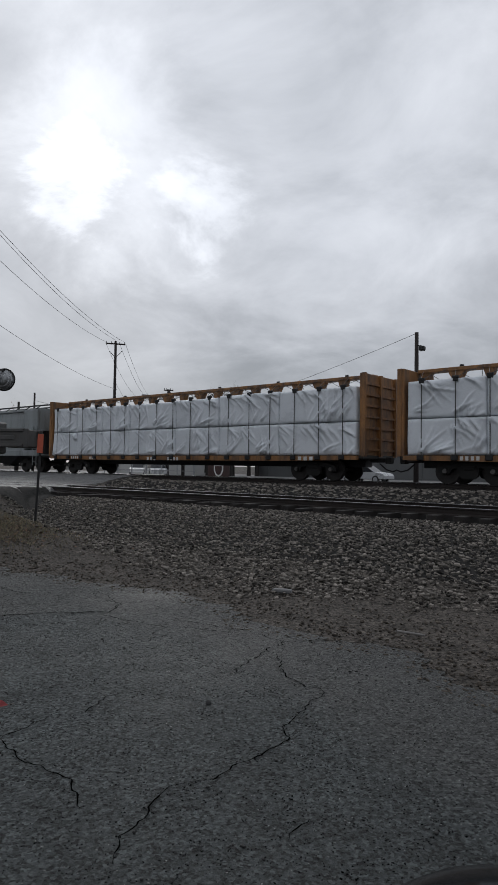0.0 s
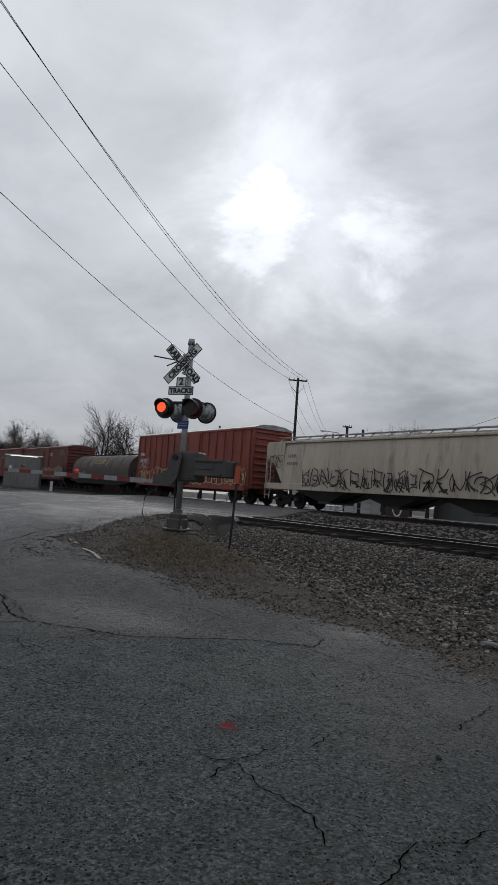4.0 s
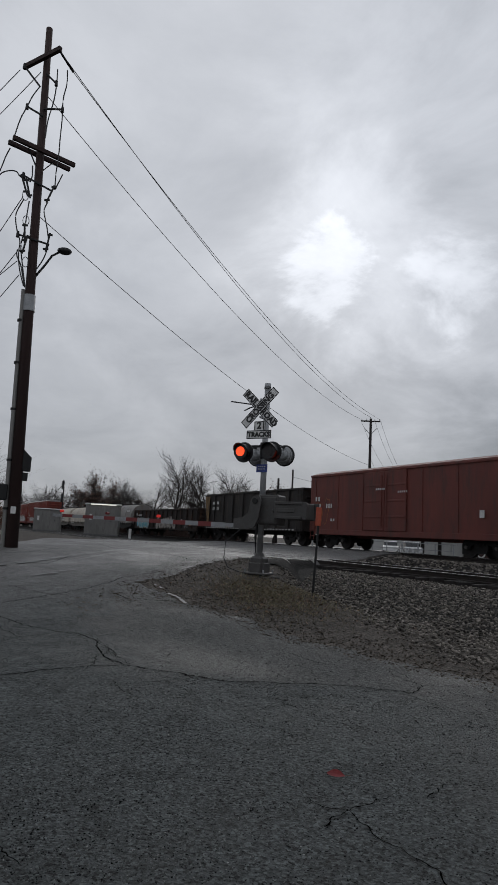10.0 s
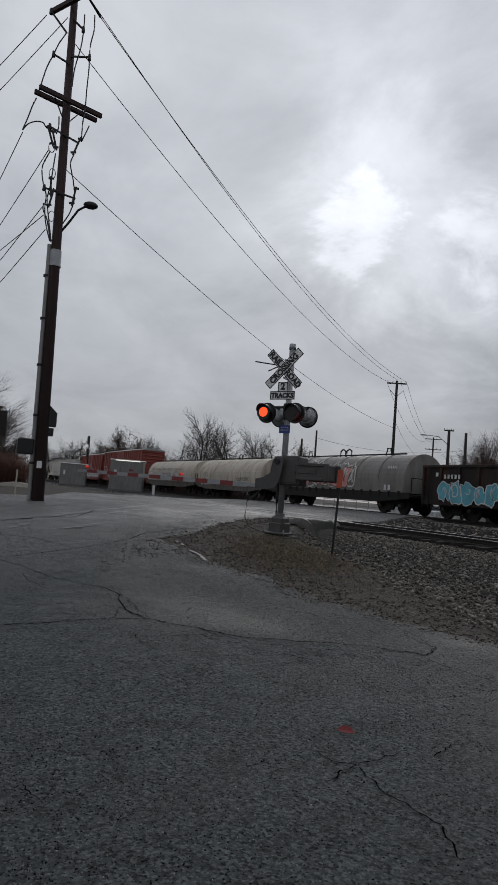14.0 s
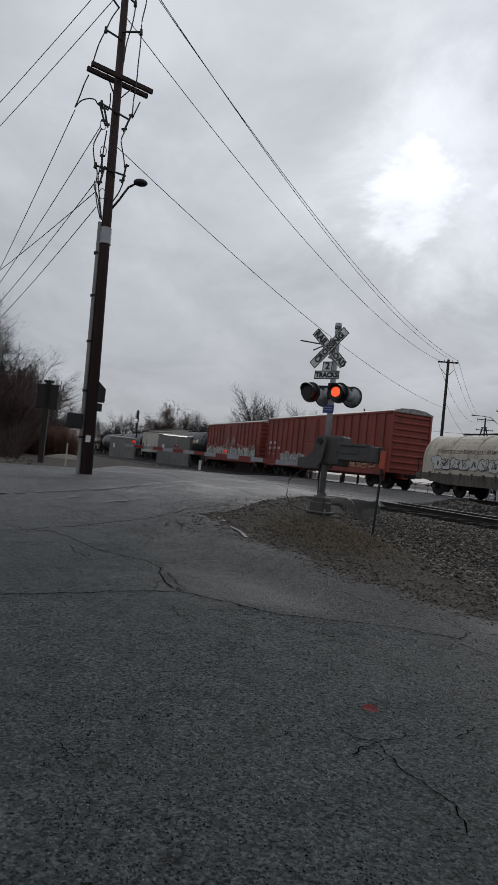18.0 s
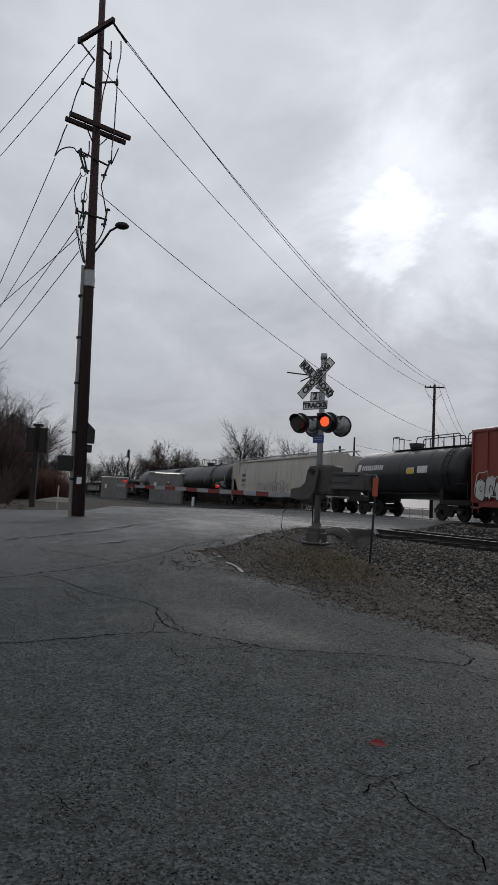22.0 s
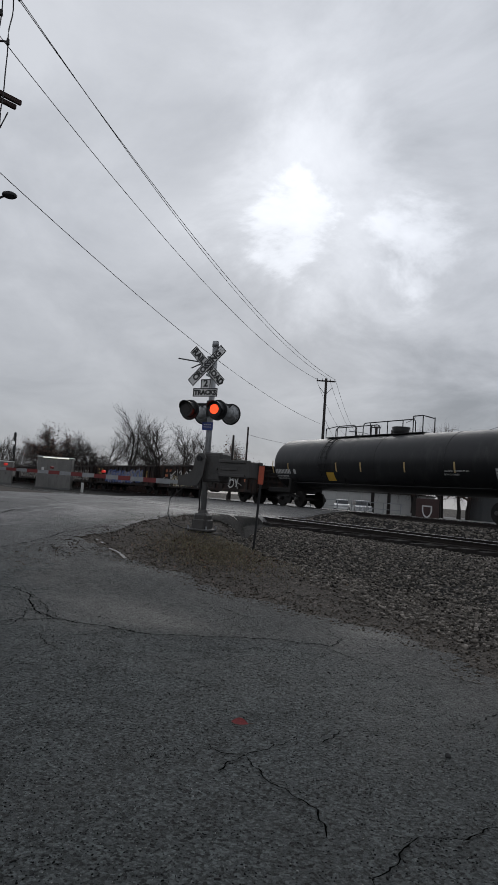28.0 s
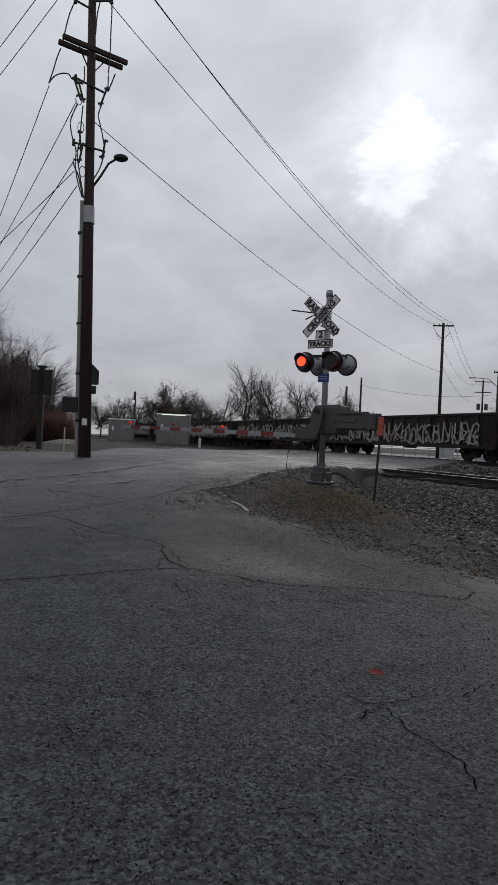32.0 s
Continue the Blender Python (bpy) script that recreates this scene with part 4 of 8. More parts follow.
def wrap_mesh(seed, w, hh, d):
    """A wrapped pack seen from -y: a sheet with slack bulges and bundles of folds, sides run back by d."""
    rng = np.random.default_rng(seed)
    nx, nz = int(w / 0.05) + 1, int(hh / 0.05) + 1
    xs, zs = np.linspace(0, w, nx), np.linspace(0, hh, nz)
    X, Z = np.meshgrid(xs, zs)
    D = np.zeros_like(X)
    for _ in range(7):
        a, b, c, e = rng.uniform(0.6, 2.4), rng.uniform(0.6, 2.8), rng.uniform(0, 6.3), rng.uniform(0.004, 0.012)
        D += e * np.sin(a * X + b * Z * rng.choice((-1, 1)) + c)
    for _ in range(max(5, int(w * 2.8))):
        ox, oz = rng.uniform(0, w), rng.choice((0.0, hh)) + rng.normal(0, 0.12)
        base = (1 if oz < hh / 2 else -1) * rng.uniform(0.35, 1.25) * rng.choice((1, 1, -1))
        sgn = 1 if oz < hh / 2 else -1
        for k in range(rng.integers(4, 9)):
            ang = base + rng.normal(0, 0.28)
            u, v = math.cos(ang), abs(math.sin(ang)) * sgn
            sx, sz = ox + rng.normal(0, 0.16), oz + rng.normal(0, 0.05)
            along, off = (X - sx) * u + (Z - sz) * v, -(X - sx) * v + (Z - sz) * u
            ln, wd, am = rng.uniform(0.35, 1.4), rng.uniform(0.020, 0.045), rng.uniform(0.035, 0.085)
            bow = 0.06 * np.sin(along * 2.2 + k)
            fade = np.clip(along / 0.15, 0, 1) * np.clip((ln - along) / (0.6 * ln), 0, 1)
            D += am * fade * np.exp(-((off - bow) / wd) ** 2)
    edge = np.minimum(np.minimum(X, w - X), np.minimum(Z, hh - Z))
    D -= 0.05 * (1 - np.clip(edge / 0.10, 0, 1)) ** 2
    V = np.stack([X, -D, Z], -1)
    V = np.pad(V, ((1, 1), (1, 1), (0, 0)), mode="edge")
    back = np.ones(V.shape[:2], bool)
    back[1:-1, 1:-1] = False
    V[back, 1] = d
    n = nx + 2
    i, j = np.meshgrid(np.arange(nx + 1), np.arange(nz + 1))
    q = (j * n + i).ravel()
    return V.reshape(-1, 3), np.stack([q, q + 1, q + n + 1, q + n], 1)


def centerbeam(left, right, seed):
    car, h = new_car("centerbeam_flatcar", left, right, "yellow centre-beam flatcar loaded with white-wrapped lumber packs", 2.6)
    bm = B()
    box(bm, 0, 0, 1.0, 2 * h, 2.7, 0.16, 0.02)
    box(bm, 0, 0, 0.78, 2 * h - 1, 0.6, 0.4, 0.03)
    part("deck", bm, M_DARK, car)
    for s in (-1, 1):
        bm = extrude(B(), [(-h + 0.2, 1.05), (h - 0.2, 1.05), (h - 0.2, 0.88), (h - 4.2, 0.82), (-h + 4.2, 0.82), (-h + 0.2, 0.88)], "y", s * 1.42 - 0.05, s * 1.42 + 0.05)
        part("side_sill", bm, M_YELLOW, car, "rust-streaked yellow side sill")
    for s in (-1, 1):
        bh = part("bulkhead", box(B(), s * (h - 0.1), 0, 2.72, 0.16, 2.7, 3.4, 0.02), M_YELLOW, car, "ribbed yellow end bulkhead")
        for z in (1.3, 1.75, 2.2, 2.65, 3.1, 3.55, 4.0):
            part("bulkhead_rib", box(B(), s * (h - 0.02), 0, z, 0.14, 2.5, 0.09), M_YELLOW, bh)
        for y in (-1.3, 0, 1.3):
            part("bulkhead_post", box(B(), s * (h + 0.01), y, 2.72, 0.18, 0.14, 3.4), M_YELLOW, bh)
    chord = part("top_chord", box(B(), 0, 0, 4.42, 2 * h - 0.4, 0.46, 0.14, 0.02), M_YELLOW, car, "weathered yellow top beam")
    n = 17
    for k in range(n + 1):
        x = -h + 0.5 + (2 * h - 1.0) * k / n
        q = 0.34 if k % 2 else 0.22
        bm = extrude(B(), [(x - 0.11, 1.05), (x + 0.11, 1.05), (x + 0.11, 4.02), (x + q * 0.7, 4.16), (x + q, 4.36), (x - q, 4.36), (x - q * 0.7, 4.16), (x - 0.11, 4.02)], "y", -0.16, 0.16)
        part("beam_post", bm, M_YELLOW, car)
        if k % 3 == 1:
            part("chord_hook", box(B(), x + 0.2, -0.1, 4.53, 0.16, 0.1, 0.10, 0.02), M_DARK, chord)
    rng = random.Random(seed)
    cuts, x = [-h + 0.32], -h + 0.32
    while x < h - 0.4:
        x = min(x + rng.choice((2.44, 3.05, 3.66, 4.9)), h - 0.32)
        if h - 0.32 - x < 1.4:
            x = h - 0.32
        cuts.append(x)
    for row, (z0, z1) in enumerate(((1.08, 2.44), (2.48, 3.88))):
        for k, (a, b) in enumerate(zip(cuts, cuts[1:])):
            w, hh = b - a - 0.03, z1 - z0 + (rng.uniform(-0.05, 0.05) if row else 0)
            V, Fc = wrap_mesh(seed * 100 + row * 20 + k, w, hh, 1.18)
            ob = arrays("lumber_pack", V, Fc, M_WRAP, car, True)
            ob["label"] = "pack of lumber in creased white wrap"
            ob.matrix_local = pose(a, -1.36 + rng.uniform(0, 0.03), z0)
            far = new("lumber_pack", ob.data)
            far.parent = car
            far.matrix_local = pose(-a, 1.36, z0, 0, 0, 180)
    m = 17
    for s in (-1, 1):
        for k in range(m):
            x = -h + 0.9 + (2 * h - 1.8) * k / (m - 1) + rng.uniform(-0.06, 0.06)
            st = part("strap", box(B(), x, s * 1.412, 2.48, 0.032, 0.014, 2.86), M_STRAP, car, "black tie-down strap")
            bm = box(B(), x, s * 1.38, 3.93, 0.24, 0.14, 0.10, 0.015)
            box(bm, x, s * 1.41, 3.84, 0.20, 0.05, 0.12, 0.01)
            part("corner_bracket", bm, M_DARK, st)
            bm = tube(B(), [(x - 0.05, s * 1.34, 3.97), (x - 0.45, s * 0.25, 4.40)], 0.011, 4)
            tube(bm, [(x + 0.05, s * 1.34, 3.97), (x + 0.45, s * 0.25, 4.40)], 0.011, 4)
            part("tie_cable", bm, M_STRAP, st)
            part("winch", box(B(), x, s * 1.50, 0.98, 0.26, 0.12, 0.22, 0.03), M_DARK, st)
    bars(car, "sill_marks", [(-1.9, 0.90, 0.8, 0.17, 3), (-0.3, 0.90, 0.9, 0.17, 4), (h - 3.2, 0.93, 0.9, 0.16, 3), (-h + 2.4, 0.95, 0.8, 0.15, 4), (-h + 4.2, 0.92, 0.7, 0.15, 3)], -1.475, M_MARK)
    return car


def hopper(left, right, paint, eave, seed, roof="walk", label="grey covered hopper car", sheet_mat=None):
    """Covered hopper: curved sheet sides, sloped end bays with ladders, roof walkway, hopper chutes below."""
    car, h = new_car("covered_hopper", left, right, label, 1.7)
    zs, e = 1.42, eave
    y = SIDE
    bow = []
    for k in range(7):
        f = k / 6
        bow.append((-(y - 0.16 * f ** 3), zs - 0.35 + (e - zs + 0.35) * f))
    prof = bow + [(-0.55, e + 0.30), (0.55, e + 0.30)] + [(-u, v) for u, v in bow[::-1]]
    ins = 1.75
    bm = extrude(B(), prof, "x", -h + ins, h - ins)
    part("body", bm, paint, car)
    for s in (-1, 1):
        bm = B()
        a = s * (h - ins)
        pts = [(a - s * 0.01, zs + 0.05), (a + s * 0.12, zs + 0.05), (a + s * 0.95, zs + 1.15), (a + s * (ins - 0.12), zs + 1.25), (a + s * (ins - 0.12), e), (a - s * 0.01, e)]
        extrude(bm, pts, "y", -y + 0.02, y - 0.02)
        extrude(bm, [(a - s * 0.01, e), (a + s * (ins - 0.12), e), (a + s * (ins - 0.12), e + 0.02), (a - s * 0.01, e + 0.02)], "y", -y + 0.1, y - 0.1)
        part("end_bay", bm, paint, car, "sloped end of the hopper body")
        bm = B()
        for yy in (-y + 0.05, y - 0.05):
            bar(bm, (s * (h - 0.12), yy, 1.1), (s * (h - 0.12), yy, e), 0.10)
            bar(bm, (s * (h - ins), yy, zs), (s * (h - ins), yy, e), 0.09)
        box(bm, s * (h - 0.5), 0, 1.12, 1.0, 2.6, 0.08)
        part("end_frame", bm, paint, car)
        ladder(car, s * (h - 0.38), 0.45, e - 1.0 if e > 3.8 else e - 0.8, -y - 0.03, paint)
        bm = B()
        rod(bm, (s * (h - 0.55), -0.5, 1.9), (s * (h - 0.5), -0.5, 1.9), 0.28, 0.28, 16)
        box(bm, s * (h - 0.9), 0.2, 1.45, 0.6, 0.9, 0.45, 0.03)
        part("brake_gear", bm, M_DARK, car)
        bm = extrude(B(), [(a, 1.15), (a + s * 1.6, 1.15), (a + s * 1.6, zs + 1.26), (a + s * 0.95, zs + 1.2), (a, zs + 0.1)], "y", -0.9, 0.9)
        part("end_sheet", bm, M_DARK, car, "dark sheet under the sloped end")
    bm = B()
    for s in (-1, 1):
        box(bm, 0, s * (y + 0.0), zs - 0.20, 2 * h - 0.2, 0.12, 0.36, 0.015)
    part("side_sill", bm, paint, car)
    bm = B()
    for s in (-1, 1):
        box(bm, 0, s * (y - 0.12), e + 0.03, 2 * h - 0.25, 0.14, 0.12, 0.02)
    part("eave_rail", bm, paint, car)
    bm = B()
    for s in (-0.62, 0.62):
        bar(bm, (-h + 0.2, s, e + 0.42), (h - 0.2, s, e + 0.42), 0.30, 0.05)
    k = -h + 0.6
    while k < h - 0.3:
        bar(bm, (k, -1.0, e + 0.12), (k, -0.62, e + 0.40), 0.05)
        bar(bm, (k, 1.0, e + 0.12), (k, 0.62, e + 0.40), 0.05)
        k += 1.25
    part("roof_walk", bm, M_STEEL if paint is not M_HOPGREY else M_DARK, car, "grated roof walkway")
    for k in (-1, 0, 1):
        bm = B()
        x = k * (h - ins) * 0.62
        w = (h - ins) * 0.27
        for s in (-1, 1):
            vv = [bm.verts.new(p) for p in ((x - w, s * 0.1, zs - 0.35), (x + w, s * 0.1, zs - 0.35), (x + w, s * 1.3, zs - 0.35), (x - w, s * 1.3, zs - 0.35), (x - 0.35, s * 0.4, 0.45), (x + 0.35, s * 0.4, 0.45), (x + 0.35, s * 0.9, 0.45), (x - 0.35, s * 0.9, 0.45))]
            for f in ((0, 1, 5, 4), (1, 2, 6, 5), (2, 3, 7, 6), (3, 0, 4, 7), (4, 5, 6, 7), (3, 2, 1, 0)):
                bm.faces.new([vv[i] for i in f])
        box(bm, x, 0, 0.42, 0.9, 1.9, 0.12, 0.02)
        bmesh.ops.recalc_face_normals(bm, faces=bm.faces[:])
        part("hopper_chute", bm, M_DARK if paint is M_HOPGREY else M_GREY, car)
    return car, h, y


def boxcar(left, right, paint, top, seed, ribs=True, roof=M_BOXROOF, label="red steel boxcar", door_at=0.0):
    car, h = new_car("boxcar", left, right, label, 2.1)
    y, z0 = SIDE, 1.02
    e = top - 0.32
    bm = extrude(B(), [(-y, z0), (-y, e), (y, e), (y, z0)], "x", -h + 0.12, h - 0.12)
    part("body", bm, paint, car)
    bm = extrude(B(), [(-y - 0.04, e), (-y - 0.04, e + 0.06), (-0.9, top - 0.06), (0, top), (0.9, top - 0.06), (y + 0.04, e + 0.06), (y + 0.04, e)], "x", -h, h)
    part("roof", bm, roof if roof else paint, car)
    bm = B()
    for s in (-1, 1):
        box(bm, 0, s * (y + 0.01), z0 - 0.06, 2 * h - 1.2, 0.1, 0.30, 0.015)
        box(bm, 0, s * (y + 0.02), e - 0.03, 2 * h - 0.1, 0.08, 0.12, 0.015)
    box(bm, 0, 0, 0.82, 2 * h - 0.6, 0.5, 0.3)
    part("sill", bm, paint, car)
    dw = 1.9
    if ribs:
        x = -h + 0.12
        k = 0
        while x < h:
            if abs(x - door_at) > dw:
                for s in (-1, 1):
                    part("side_post", box(B(), x, s * (y + 0.035), (z0 + e) / 2, 0.10, 0.09, e - z0 - 0.1, 0.02), paint, car)
            x += 1.02
    else:
        for s in (-1, 1):
            for k in range(int(2 * h / 2.4) + 1):
                part("seam", box(B(), -h + 0.6 + 2.4 * k, s * (y + 0.012), (z0 + e) / 2, 0.06, 0.035, e - z0 - 0.1), paint, car)
    for s in (-1, 1):
        for q in (-1, 1):
            bm = B()
            box(bm, door_at + q * dw * 0.46, s * (y + 0.06), (z0 + e) / 2, dw * 0.9, 0.07, e - z0 - 0.2, 0.02)
            for z in (0.25, 0.5, 0.75):
                box(bm, door_at + q * dw * 0.46, s * (y + 0.10), z0 + (e - z0) * z, dw * 0.84, 0.04, 0.10, 0.01)
            rod(bm, (door_at + q * 0.2, s * (y + 0.13), z0 + 0.3), (door_at + q * 0.2, s * (y + 0.13), e - 0.3), 0.025, 0.025, 6)
            part("door", bm, paint, car, "sliding plug door with locking rods")
    for s in (-1, 1):
        for k in range(9):
            z = z0 + 0.3 + (e - z0 - 0.5) * k / 8
            part("end_rib", box(B(), s * (h - 0.08), 0, z, 0.14, 2.7, 0.16, 0.04), paint, car)
        for yy in (-1, 1):
            part("corner_post", box(B(), s * (h - 0.10), yy * (y - 0.06), (z0 + e) / 2, 0.16, 0.14, e - z0), paint, car)
        ladder(car, s * (h - 0.45), 0.5, 2.6, -y - 0.09, paint, n=5)
    return car, h, y


def coil_car(left, right, hood, seed, label):
    car, h = new_car("coil_car", left, right, label, 2.0)
    bm = B()
    box(bm, 0, 0, 1.05, 2 * h + 0.4, 2.8, 0.12, 0.02)
    for s in (-1, 1):
        extrude(bm, [(-h - 0.1, 1.2), (h + 0.1, 1.2), (h + 0.1, 0.9), (h - 2.6, 0.62), (-h + 2.6, 0.62), (-h - 0.1, 0.9)], "y", s * 1.42 - 0.05, s * 1.42 + 0.05)
    k = -h + 0.3
    while k < h:
        for s in (-1, 1):
            box(bm, k, s * 1.48, 1.12, 0.10, 0.1, 0.3)
        k += 0.85
    part("frame", bm, M_COILSILL if hood is M_COILTAN else M_TRUCK, car, "dirty side sill and deck")
    r, zc = 1.42, 1.95
    prof = [(-r, 1.18), (-r, zc)] + [(-r * math.cos(a), zc + 1.48 * math.sin(a)) for a in [math.pi * j / 16 for j in range(1, 16)]] + [(r, zc), (r, 1.18)]
    bm = extrude(B(), prof, "x", -h + 0.55, h - 0.55)
    ob = part("hood", bm, hood, car, "arched steel coil cover")
    for s in (-1, 1):
        x = s * (h - 0.5)
        part("hood_end", extrude(B(), [(u * 1.02, v + 0.01) for u, v in prof], "x", x - 0.07, x + 0.07), hood, car)
    n = 7
    for k in range(1, n):
        x = -h + 0.55 + (2 * h - 1.1) * k / n
        ring = [(x, -1.012 * r * math.cos(a), zc + 1.495 * math.sin(a)) for a in [math.pi * j / 14 for j in range(15)]]
        part("hood_rib", tube(B(), ring, 0.022, 5), hood, car)
    bm = B()
    for s in (-0.5, 0.5):
        x = s * h * 1.1
        for q in (-0.3, 0.3):
            bar(bm, (x + q, 0, zc + 1.46), (x + q * 0.4, 0, zc + 1.92), 0.05)
        bar(bm, (x - 0.2, 0, zc + 1.92), (x + 0.2, 0, zc + 1.92), 0.06)
    for q in (-1, 1):
        tube(bm, [(0.35 * q - 0.28, 0, zc + 1.45), (0.35 * q - 0.28, 0, zc + 1.85), (0.35 * q, 0, zc + 1.98), (0.35 * q + 0.28, 0, zc + 1.85), (0.35 * q + 0.28, 0, zc + 1.45)], 0.05)
    bar(bm, (-h * 0.75, 0, zc + 1.56), (h * 0.75, 0, zc + 1.56), 0.08)
    part("lifting_gear", bm, M_TRUCK, car, "lifting brackets on the crown")
    bm = B()
    for s in (-1, 1):
        for yy in (-1.35, 1.35):
            bar(bm, (s * (h + 0.1), yy, 1.15), (s * (h + 0.1), yy, 2.0), 0.04)
        bar(bm, (s * (h + 0.1), -1.35, 2.0), (s * (h + 0.1), 1.35, 2.0), 0.04)
    part("end_rail", bm, M_TRUCK, car)
    return car, h, r


def hug_hood(car):
    """Lays the sprayed paint of a coil car onto the curve of its hood."""
    for ob in car.children:
        if ob.name.startswith("graffiti"):
            for v in ob.data.vertices:
                proud = -v.co.y - 1.42
                rise = min(max((v.co.z - 1.95) / 1.48, 0.0), 0.97)
                v.co.y = -1.42 * math.sqrt(1 - rise * rise) - proud


def gondola(left, right, paint, top, seed, label, ribs=14, name="gondola"):
    car, h = new_car(name, left, right, label, 2.0)
    y, z0 = SIDE, 1.0
    low = 1.0 if name == "coal_gondola" else 0.74
    part("floor", box(B(), 0, 0, z0 + 0.05, 2 * h, 2 * y, 0.1), paint, car)
    for s in (-1, 1):
        part("side_wall", box(B(), 0, s * (y - 0.03), (low + top) / 2, 2 * h, 0.05, top - low), paint, car)
        part("end_wall", box(B(), s * (h - 0.03), 0, (z0 + top) / 2, 0.05, 2 * y - 0.12, top - z0), paint, car)
        part("side_rim", box(B(), 0, s * y, top, 2 * h + 0.06, 0.16, 0.14, 0.02), paint, car)
        part("end_rim", box(B(), s * h, 0, top, 0.16, 2 * y - 0.17, 0.14, 0.02), paint, car)
        part("side_sill", box(B(), 0, s * (y + 0.01), low + 0.02, 2 * h, 0.14, 0.20, 0.02), paint, car)
    for k in range(ribs + 1):
        x = -h + 0.08 + (2 * h - 0.16) * k / ribs
        for s in (-1, 1):
            part("side_post", box(B(), x, s * (y + 0.05), (low + top) / 2, 0.13, 0.12, top - low - 0.15, 0.02), paint, car)
    for s in (-1, 1):
        for z in (0.3, 0.55, 0.8):
            part("end_rib", box(B(), s * (h + 0.03), 0, z0 + (top - z0) * z, 0.1, 2.7, 0.14, 0.03), paint, car)
    for s in (-1, 1):
        ladder(car, s * (h - 0.35), 0.5, top - 0.1, -y - 0.12, paint, n=6)
    bm = B()
    rod(bm, (0.6, -0.9, 0.75), (1.6, -0.9, 0.75), 0.2, 0.2, 12)
    box(bm, 0, 0, 0.8, 2 * h - 2, 0.4, 0.3)
    part("underframe", bm, M_TRUCK, car)
    return car, h, y + 0.11


def smooth_tube(pts, r):
    return tube(B(), pts, r, 6)


def tank(left, right, seed, label, mirror=False, r=1.5, zc=2.62):
    car, h = new_car("tank_car", left, right, label, 1.9)
    bm = B()
    L = h - 0.75
    ends = [(0, 1.0), (0.22, 0.985), (0.45, 0.90), (0.62, 0.74), (0.72, 0.5), (0.76, 0.24), (0.77, 0.02)]
    seq = [(-L - a + 0.4, r * b) for a, b in ends[::-1]] + [(L + a - 0.4, r * b) for a, b in ends]
    seg = 40
    rings = []
    for x, q in seq:
        rings.append([bm.verts.new((x, q * math.cos(2 * math.pi * j / seg), zc + q * math.sin(2 * math.pi * j / seg))) for j in range(seg)])
    for a, b in zip(rings, rings[1:]):
        for j in range(seg):
            bm.faces.new((a[j], b[j], b[(j + 1) % seg], a[(j + 1) % seg]))
    bm.faces.new(rings[0])
    bm.faces.new(rings[-1][::-1])
    bmesh.ops.recalc_face_normals(bm, faces=bm.faces[:])
    smooth(part("tank_shell", bm, M_TANK, car))
    for x in (-L * 0.5, 0.0, L * 0.5):
        part("weld_seam", tube(B(), [(x, (r + 0.004) * math.cos(a), zc + (r + 0.004) * math.sin(a)) for a in [2 * math.pi * j / 32 for j in range(33)]], 0.012, 4), M_TANK, car)
    for s in (-1, 1):
        bm = B()
        box(bm, s * (h - 1.2), 0, 0.98, 2.4, 2.5, 0.28, 0.03)
        extrude(bm, [(-1.25, 1.0), (1.25, 1.0), (1.2, 1.75), (0.9, 1.45), (0, 1.2), (-0.9, 1.45), (-1.2, 1.75)], "x", s * (h - 2.3) - 0.12, s * (h - 2.3) + 0.12)
        for yy in (-1.35, 1.35):
            bar(bm, (s * (h - 0.1), yy, 1.1), (s * (h - 0.1), yy, 2.05), 0.045)
        bar(bm, (s * (h - 0.1), -1.35, 2.05), (s * (h - 0.1), 1.35, 2.05), 0.045)
        tube(bm, [(s * (h - 0.1), -1.35, 2.0), (s * (h - 1.2), -1.5, 1.95)], 0.025)
        part("stub_sill", bm, M_TRUCK, car)
    top = zc + r
    m = -1 if mirror else 1
    smooth(part("valve_bonnet", rod(B(), (-0.3 * m, 0, top - 0.1), (-0.3 * m, 0, top + 0.40), 0.34, 0.48, 24), M_DARK, car, "black valve housing on the crown"))
    part("platform", box(B(), 1.6 * m, 0, top + 0.02, 7.6, 0.9, 0.05, 0.01), M_DARK, car)

    def hoop(x0, x1, y, z, q=0.18):
        pts = [(x0, top), (x0, z - q), (x0 + q * 0.3, z - q * 0.3), (x0 + q, z), (x1 - q, z), (x1 - q * 0.3, z - q * 0.3), (x1, z - q), (x1, top)]
        part("railing", smooth_tube([(x * m, y, zz) for x, zz in pts], 0.03), M_DARK, car, "black tube railing")

    hoop(-2.2, -1.55, -0.42, top + 0.86, 0.05)
    hoop(-0.9, 3.1, 0.42, top + 0.86)
    hoop(0.85, 4.5, -0.42, top + 0.56)
    hoop(3.75, 5.4, 0.42, top + 0.80)
    for x, y, z in ((0.0, 0.42, 0.86), (1.15, 0.42, 0.86), (2.5, 0.42, 0.86), (1.5, -0.42, 0.56), (2.7, -0.42, 0.56), (3.6, -0.42, 0.56), (-2.2, 0.42, 0.86), (5.4, -0.42, 0.55)):
        part("rail_post", rod(B(), (x * m, y, top), (x * m, y, top + z), 0.028, 0.028, 6), M_DARK, car)
    for x in (-2.2, 5.4):
        z = 0.86 if x < 0 else 0.55
        part("rail_end", rod(B(), (x * m, -0.42, top + z), (x * m, 0.42, top + 0.8), 0.028, 0.028, 6), M_DARK, car)
    part("chain", smooth_tube([(-1.55 * m, -0.3, top + 0.8), (-1.1 * m, -0.2, top + 0.66), (-0.75 * m, -0.1, top + 0.62)], 0.015), M_DARK, car)

